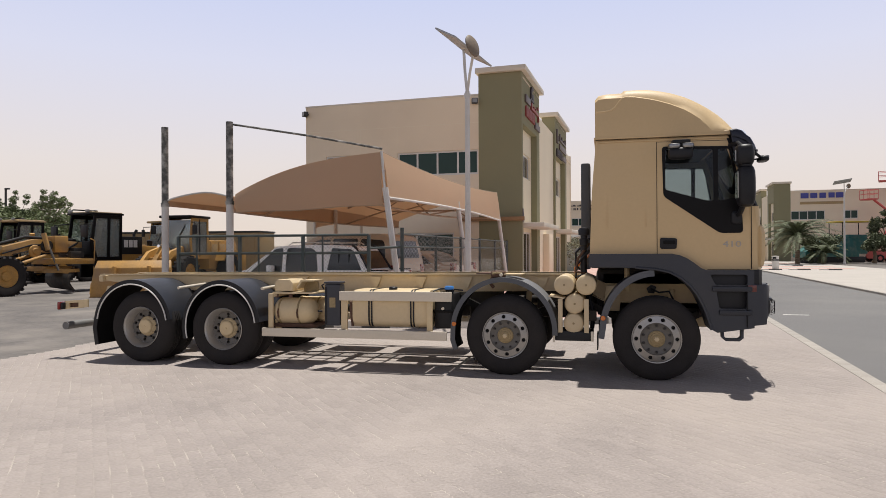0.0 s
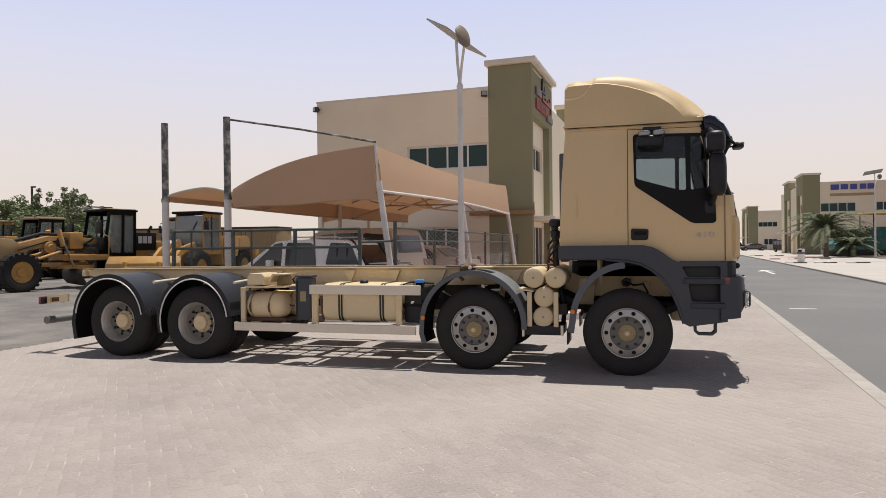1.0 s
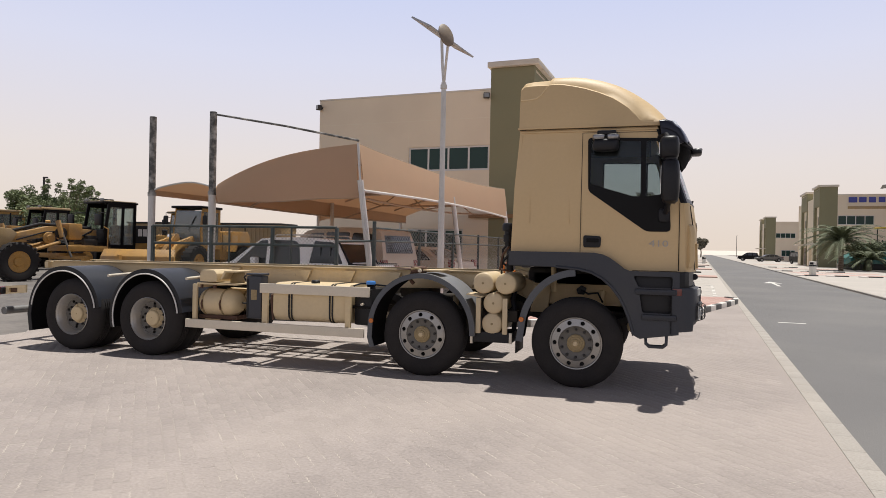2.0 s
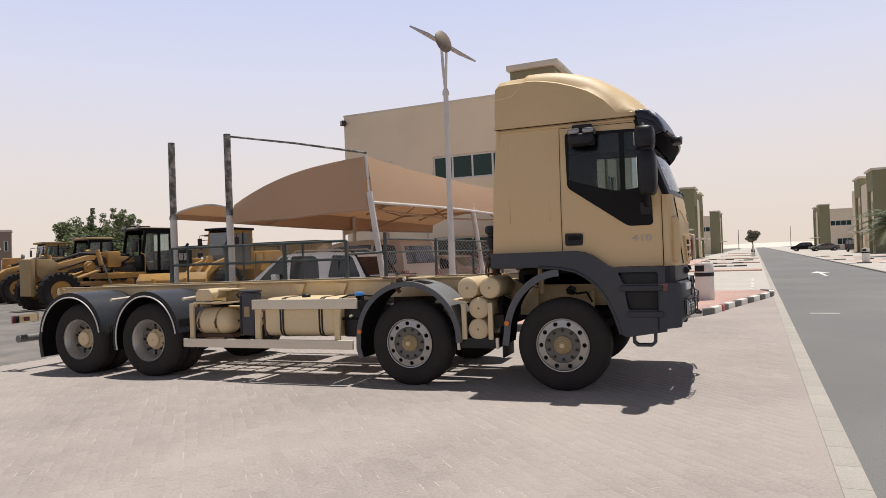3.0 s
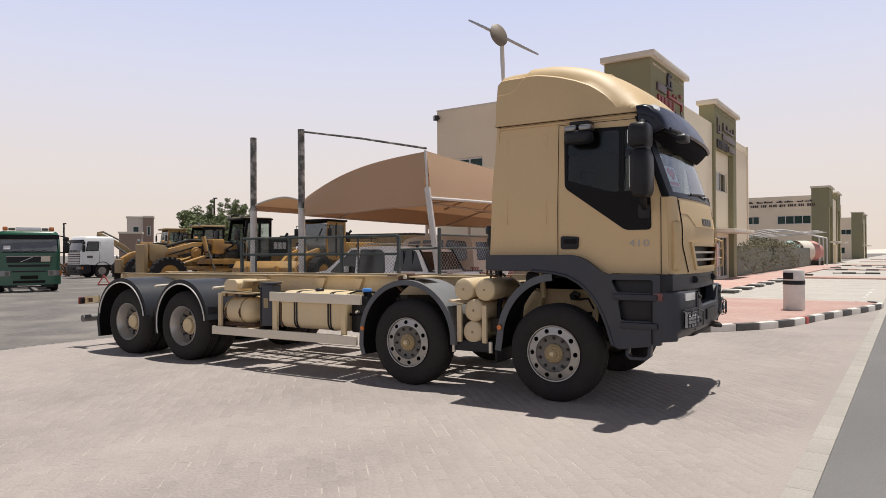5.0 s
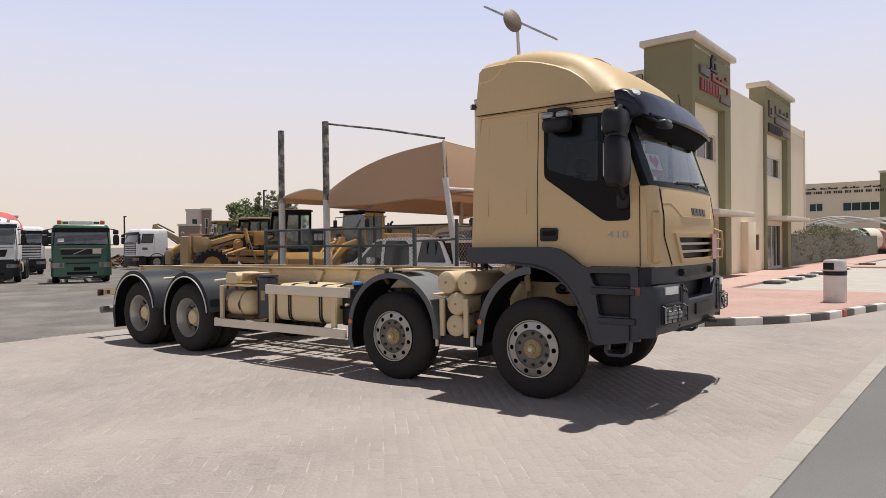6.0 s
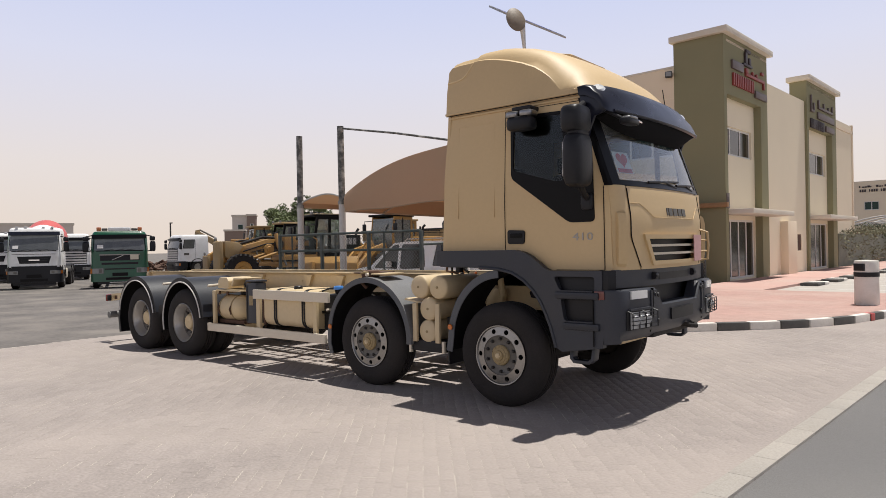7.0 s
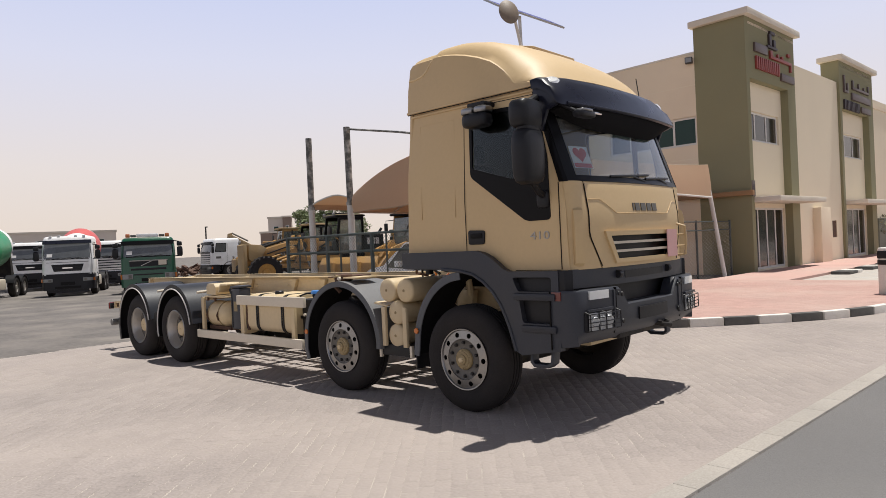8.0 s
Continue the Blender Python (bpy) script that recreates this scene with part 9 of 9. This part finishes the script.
shed("pale two-storey cabin far behind the yard", -104.5, 66.5, 2.6, 4, 8.0, 52, HAZEWALL, 1)
shed("grey stair tower beside the pale cabin", -102.9, 67.9, 1.5, 4, 8.1, 52, FARBROWN, 1)
shed("dull brown low block before the cabin", -95.1, 59.2, 3.2, 3, 5.0, 52, FARBROWN, 0)
shed("long low pale building behind the lorries", -131, 24, 44, 12, 6.7, 70, HAZEWALL, 6)
container = thing("container", "ribbed dusty ochre steel container behind the loader", "container", pose(-29.4, 33.2, -0.03, 0, 0, 4))
part("body", box(-6.0, 6.0, -1.2, 1.2, 0.15, 2.98, 0.03), MACHT, container)
for k in range(40):
    part("rib", box(-5.9 + 0.3 * k, -5.78 + 0.3 * k, -1.245, -1.201, 0.3, 2.85), MACHT, container)
part("top_rail", box(-6.05, 6.05, -1.26, 1.26, 2.981, 3.1, 0.01), NUT, container, "dark top rail")
part("bottom_rail", box(-6.0, 6.0, -1.22, 1.22, 0.0, 0.148), NUT, container)
frames = thing("steel_frames", "heap of pale steel frames and tubes behind the yard", "scrap", pose(-19.5, 31.0, -0.03))
fr_ = random.Random(19)
for k in range(34):
    x, y, a = fr_.uniform(-3.5, 4.5), fr_.uniform(-1.2, 1.2), fr_.uniform(-0.9, 0.9)
    q = fr_.uniform(0.9, 2.0)
    part("tube", tube([(x - q * math.cos(a) * 0.5, y, 0.05), (x + q * math.cos(a) * 0.5, y + 0.3, 0.05 + abs(q * math.sin(a)) + fr_.uniform(0.2, 1.0))], 0.035, 6), ALU, frames)
for k, (x, y, h) in enumerate(((-46.6, 34.7, 6.8), (-67.0, 32.6, 5.0), (34, 300, 9), (12, 240, 7))):
    pole = thing("utility_pole", "slim grey utility pole in the distance", "pole", pose(x, y, -0.03), group="utility poles")
    part("shaft", tube([(0, 0, 0), (0, 0, h)], [0.11, 0.08], 8), NUT, pole)
    part("lamp_head", box(-0.06, 0.35, -0.08, 0.08, h - 0.12, h, 0.02), NUT, pole)
rng = random.Random(77)
for k in range(26):
    a = rng.uniform(0, 1)
    x, y = -150 + 80 * a, 190 + 60 * rng.uniform(0, 1) - 80 * (1 - a)
    o = shed("pale low building on the hazy skyline", x, y, rng.uniform(8, 22), 8, rng.uniform(2, 3.2), rng.uniform(-20, 40), HAZEWALL, 0)
scrap = thing("scrap_heap", "dark heap of scrap and parts behind the lorries", "scrap", pose(-51.2, 22.8, -0.03))
bm = bmesh.new()
rng = random.Random(5)
for k in range(160):
    x, y, s = rng.gauss(0, 1.1), rng.gauss(0, 1.6), rng.uniform(0.08, 0.3)
    box(-s, s, -s * 0.5, s * 0.5, -s * 0.3, s * 0.3, 0, bm, m=pose(x, y, max(0.2, 0.95 - 0.25 * abs(x)) * rng.uniform(0.2, 1), rng.uniform(-40, 40), rng.uniform(-40, 40), rng.uniform(0, 180)))
stuff(part("scrap", bm, RUST, scrap))
dune = link("far_dunes", sheet([[Vector((x, 520 + 60 * j, (0 if j != 1 else 2.2 + 1.0 * math.sin(x * 0.011) + 0.8 * math.sin(x * 0.037)))) for x in range(-900, 901, 30)] for j in range(3)], 0.0), HAZEWALL)
tagged(dune, "low hazy dunes on the horizon", "dunes", kind="structure")

# ---- pavers of the yard apron ----
apron = thing("pavement", "apron of pale interlocking concrete pavers", "pavement", kind="structure")


def edge_x(y):
    return 2.485 + 0.0620 * y


part("sand_bed", prism([(-10.0, -40.0), (edge_x(-40) + 0.05, -40.0), (edge_x(17) + 0.05, 17), (-9.6, 17)], -0.4, -0.0012, "z"), BED, apron)
part("edge_mortar", prism([(edge_x(-40) - 0.42, -40.0), (edge_x(-40) + 0.05, -40.0), (edge_x(17) + 0.05, 17), (edge_x(17) - 0.42, 17)], -0.3, -0.0007, "z"), PAVER, apron, "mortared edge of the apron beside the kerb")
part("far_paving", prism([(-9.6, 8.45), (edge_x(8.45) + 0.05, 8.45), (edge_x(17) + 0.05, 17), (-9.6, 17)], -0.3, -0.0004, "z"), PAVER, apron, "worn paving towards the island")
L_, W_, ZIG = 0.225, 0.1125, 0.011
outline = [(L_ * (i / 8 - 0.5), -W_ / 2 + (ZIG if i % 2 else -ZIG) * 0.5) for i in range(9)]
outline += [(L_ * (i / 8 - 0.5), W_ / 2 + (ZIG if i % 2 else -ZIG) * 0.5) for i in range(8, -1, -1)]
OUT = np.array(outline)
NP = len(OUT)
grow = lambda k: np.c_[OUT[:, 0] * (1 - k / (L_ / 2)), OUT[:, 1] * (1 - k / (W_ / 2))]
TOP = np.r_[np.c_[grow(0.0030), np.full(NP, 0.0)], np.c_[grow(0.0014), np.full(NP, -0.0005)]]
FACES = [tuple(range(NP))] + [(i, NP + i, NP + (i + 1) % NP, (i + 1) % NP) for i in range(NP)]
one = bpy.data.meshes.new("paver")
one.from_pydata([tuple(v) for v in TOP], [], FACES)
one.materials.append(PAVER)
one.update()
LAY = math.radians(-48.6)
ca, sa = math.cos(LAY), math.sin(LAY)
prng = np.random.RandomState(4)
near, rest = [], []
for r in range(-190, 191):
    for k in range(-95, 96):
        lx, ly = (k + 0.5 * (r % 2)) * L_, r * W_
        x, y = lx * ca - ly * sa - 0.0, lx * sa + ly * ca - 3.0
        if not (-9.75 - 0.02 * y < x < edge_x(y) - 0.115 and -16.0 < y < 8.6):
            continue
        dz, tx, ty = prng.uniform(-0.0003, 0.0003), prng.uniform(-0.001, 0.001), prng.uniform(-0.0016, 0.0016)
        gx, gy = prng.choice((0.975, 0.99, 1.02, 1.02, 1.02)), prng.choice((0.935, 0.96, 1.05, 1.055, 1.06, 1.06))
        (near if -2.6 < x < -0.35 and -4.6 < y < -1.55 and len(near) < 300 else rest).append((x, y, dz, tx, ty, prng.uniform(-0.008, 0.008), gx, gy))
for x, y, dz, tx, ty, tr, gx, gy in near:
    o = new("paver", one)
    o.parent = apron
    o.matrix_local = Matrix.Translation((x, y, dz)) @ Euler((tx, ty, LAY + tr)).to_matrix().to_4x4() @ Matrix.Diagonal((gx, gy, 1, 1))
R_ = np.array(rest)
ang = LAY + R_[:, 5]
cs, sn = np.cos(ang)[:, None], np.sin(ang)[:, None]
vx, vy, vz = TOP[:, 0][None] * R_[:, 6:7], TOP[:, 1][None] * R_[:, 7:8], TOP[:, 2][None]
V = np.stack([R_[:, 0:1] + vx * cs - vy * sn, R_[:, 1:2] + vx * sn + vy * cs, vz + R_[:, 2:3] + vx * R_[:, 3:4] * 0.5 + vy * R_[:, 4:5]], axis=2).reshape(-1, 3)
loops = np.array([i for f in FACES for i in f])
sizes = np.array([len(f) for f in FACES])
nb = len(R_)
all_loops = (loops[None] + (np.arange(nb) * 2 * NP)[:, None]).ravel()
all_sizes = np.tile(sizes, nb)
big = bpy.data.meshes.new("paver_field")
big.vertices.add(len(V))
big.vertices.foreach_set("co", V.ravel())
big.loops.add(len(all_loops))
big.loops.foreach_set("vertex_index", all_loops)
big.polygons.add(len(all_sizes))
big.polygons.foreach_set("loop_start", np.r_[0, np.cumsum(all_sizes)[:-1]])
big.update(calc_edges=True)
big.validate()
big.materials.append(PAVER)
field = new("paver_field", big)
field.parent = apron
field["kind"] = "stuff"


# ---- small red pavers of the island ----
def inside_ring(x, y, ring):
    hit = False
    for (x0, y0), (x1, y1) in zip(ring, ring[1:] + ring[:1]):
        if (y0 > y) != (y1 > y) and x < x0 + (x1 - x0) * (y - y0) / (y1 - y0):
            hit = not hit
    return hit


EDGE = [(x - 0.16, y + 0.16) for x, y in ISLAND] + [(2.7, 16.6), (-5.1, 17.0), (-5.3, 6.2), (-6.8, 5.3)]
verts, faces = [], []
for r in range(130):
    for k in range(56):
        x, y = -7.0 + (k + 0.5 * (r % 2)) * 0.2, 4.6 + r * 0.1
        if not all(inside_ring(x + dx, y + dy, EDGE) for dx in (-0.1, 0.1) for dy in (-0.05, 0.05)):
            continue
        z, n = 0.1185 + prng.uniform(-0.0008, 0.0008), len(verts)
        for dx, dy, dz in ((0.096, 0.046, 0.0), (0.099, 0.049, -0.0025)):
            verts += [(x - dx, y - dy, z + dz), (x + dx, y - dy, z + dz), (x + dx, y + dy, z + dz), (x - dx, y + dy, z + dz)]
        faces += [(n, n + 1, n + 2, n + 3)] + [(n + i, n + 4 + i, n + 4 + (i + 1) % 4, n + (i + 1) % 4) for i in range(4)]
red = bpy.data.meshes.new("red_paver_field")
red.from_pydata(verts, [], faces)
red.materials.append(PINK)
red.update()
red_field = new("red_paver_field", red)
red_field.parent = island_top
red_field["kind"] = "stuff"
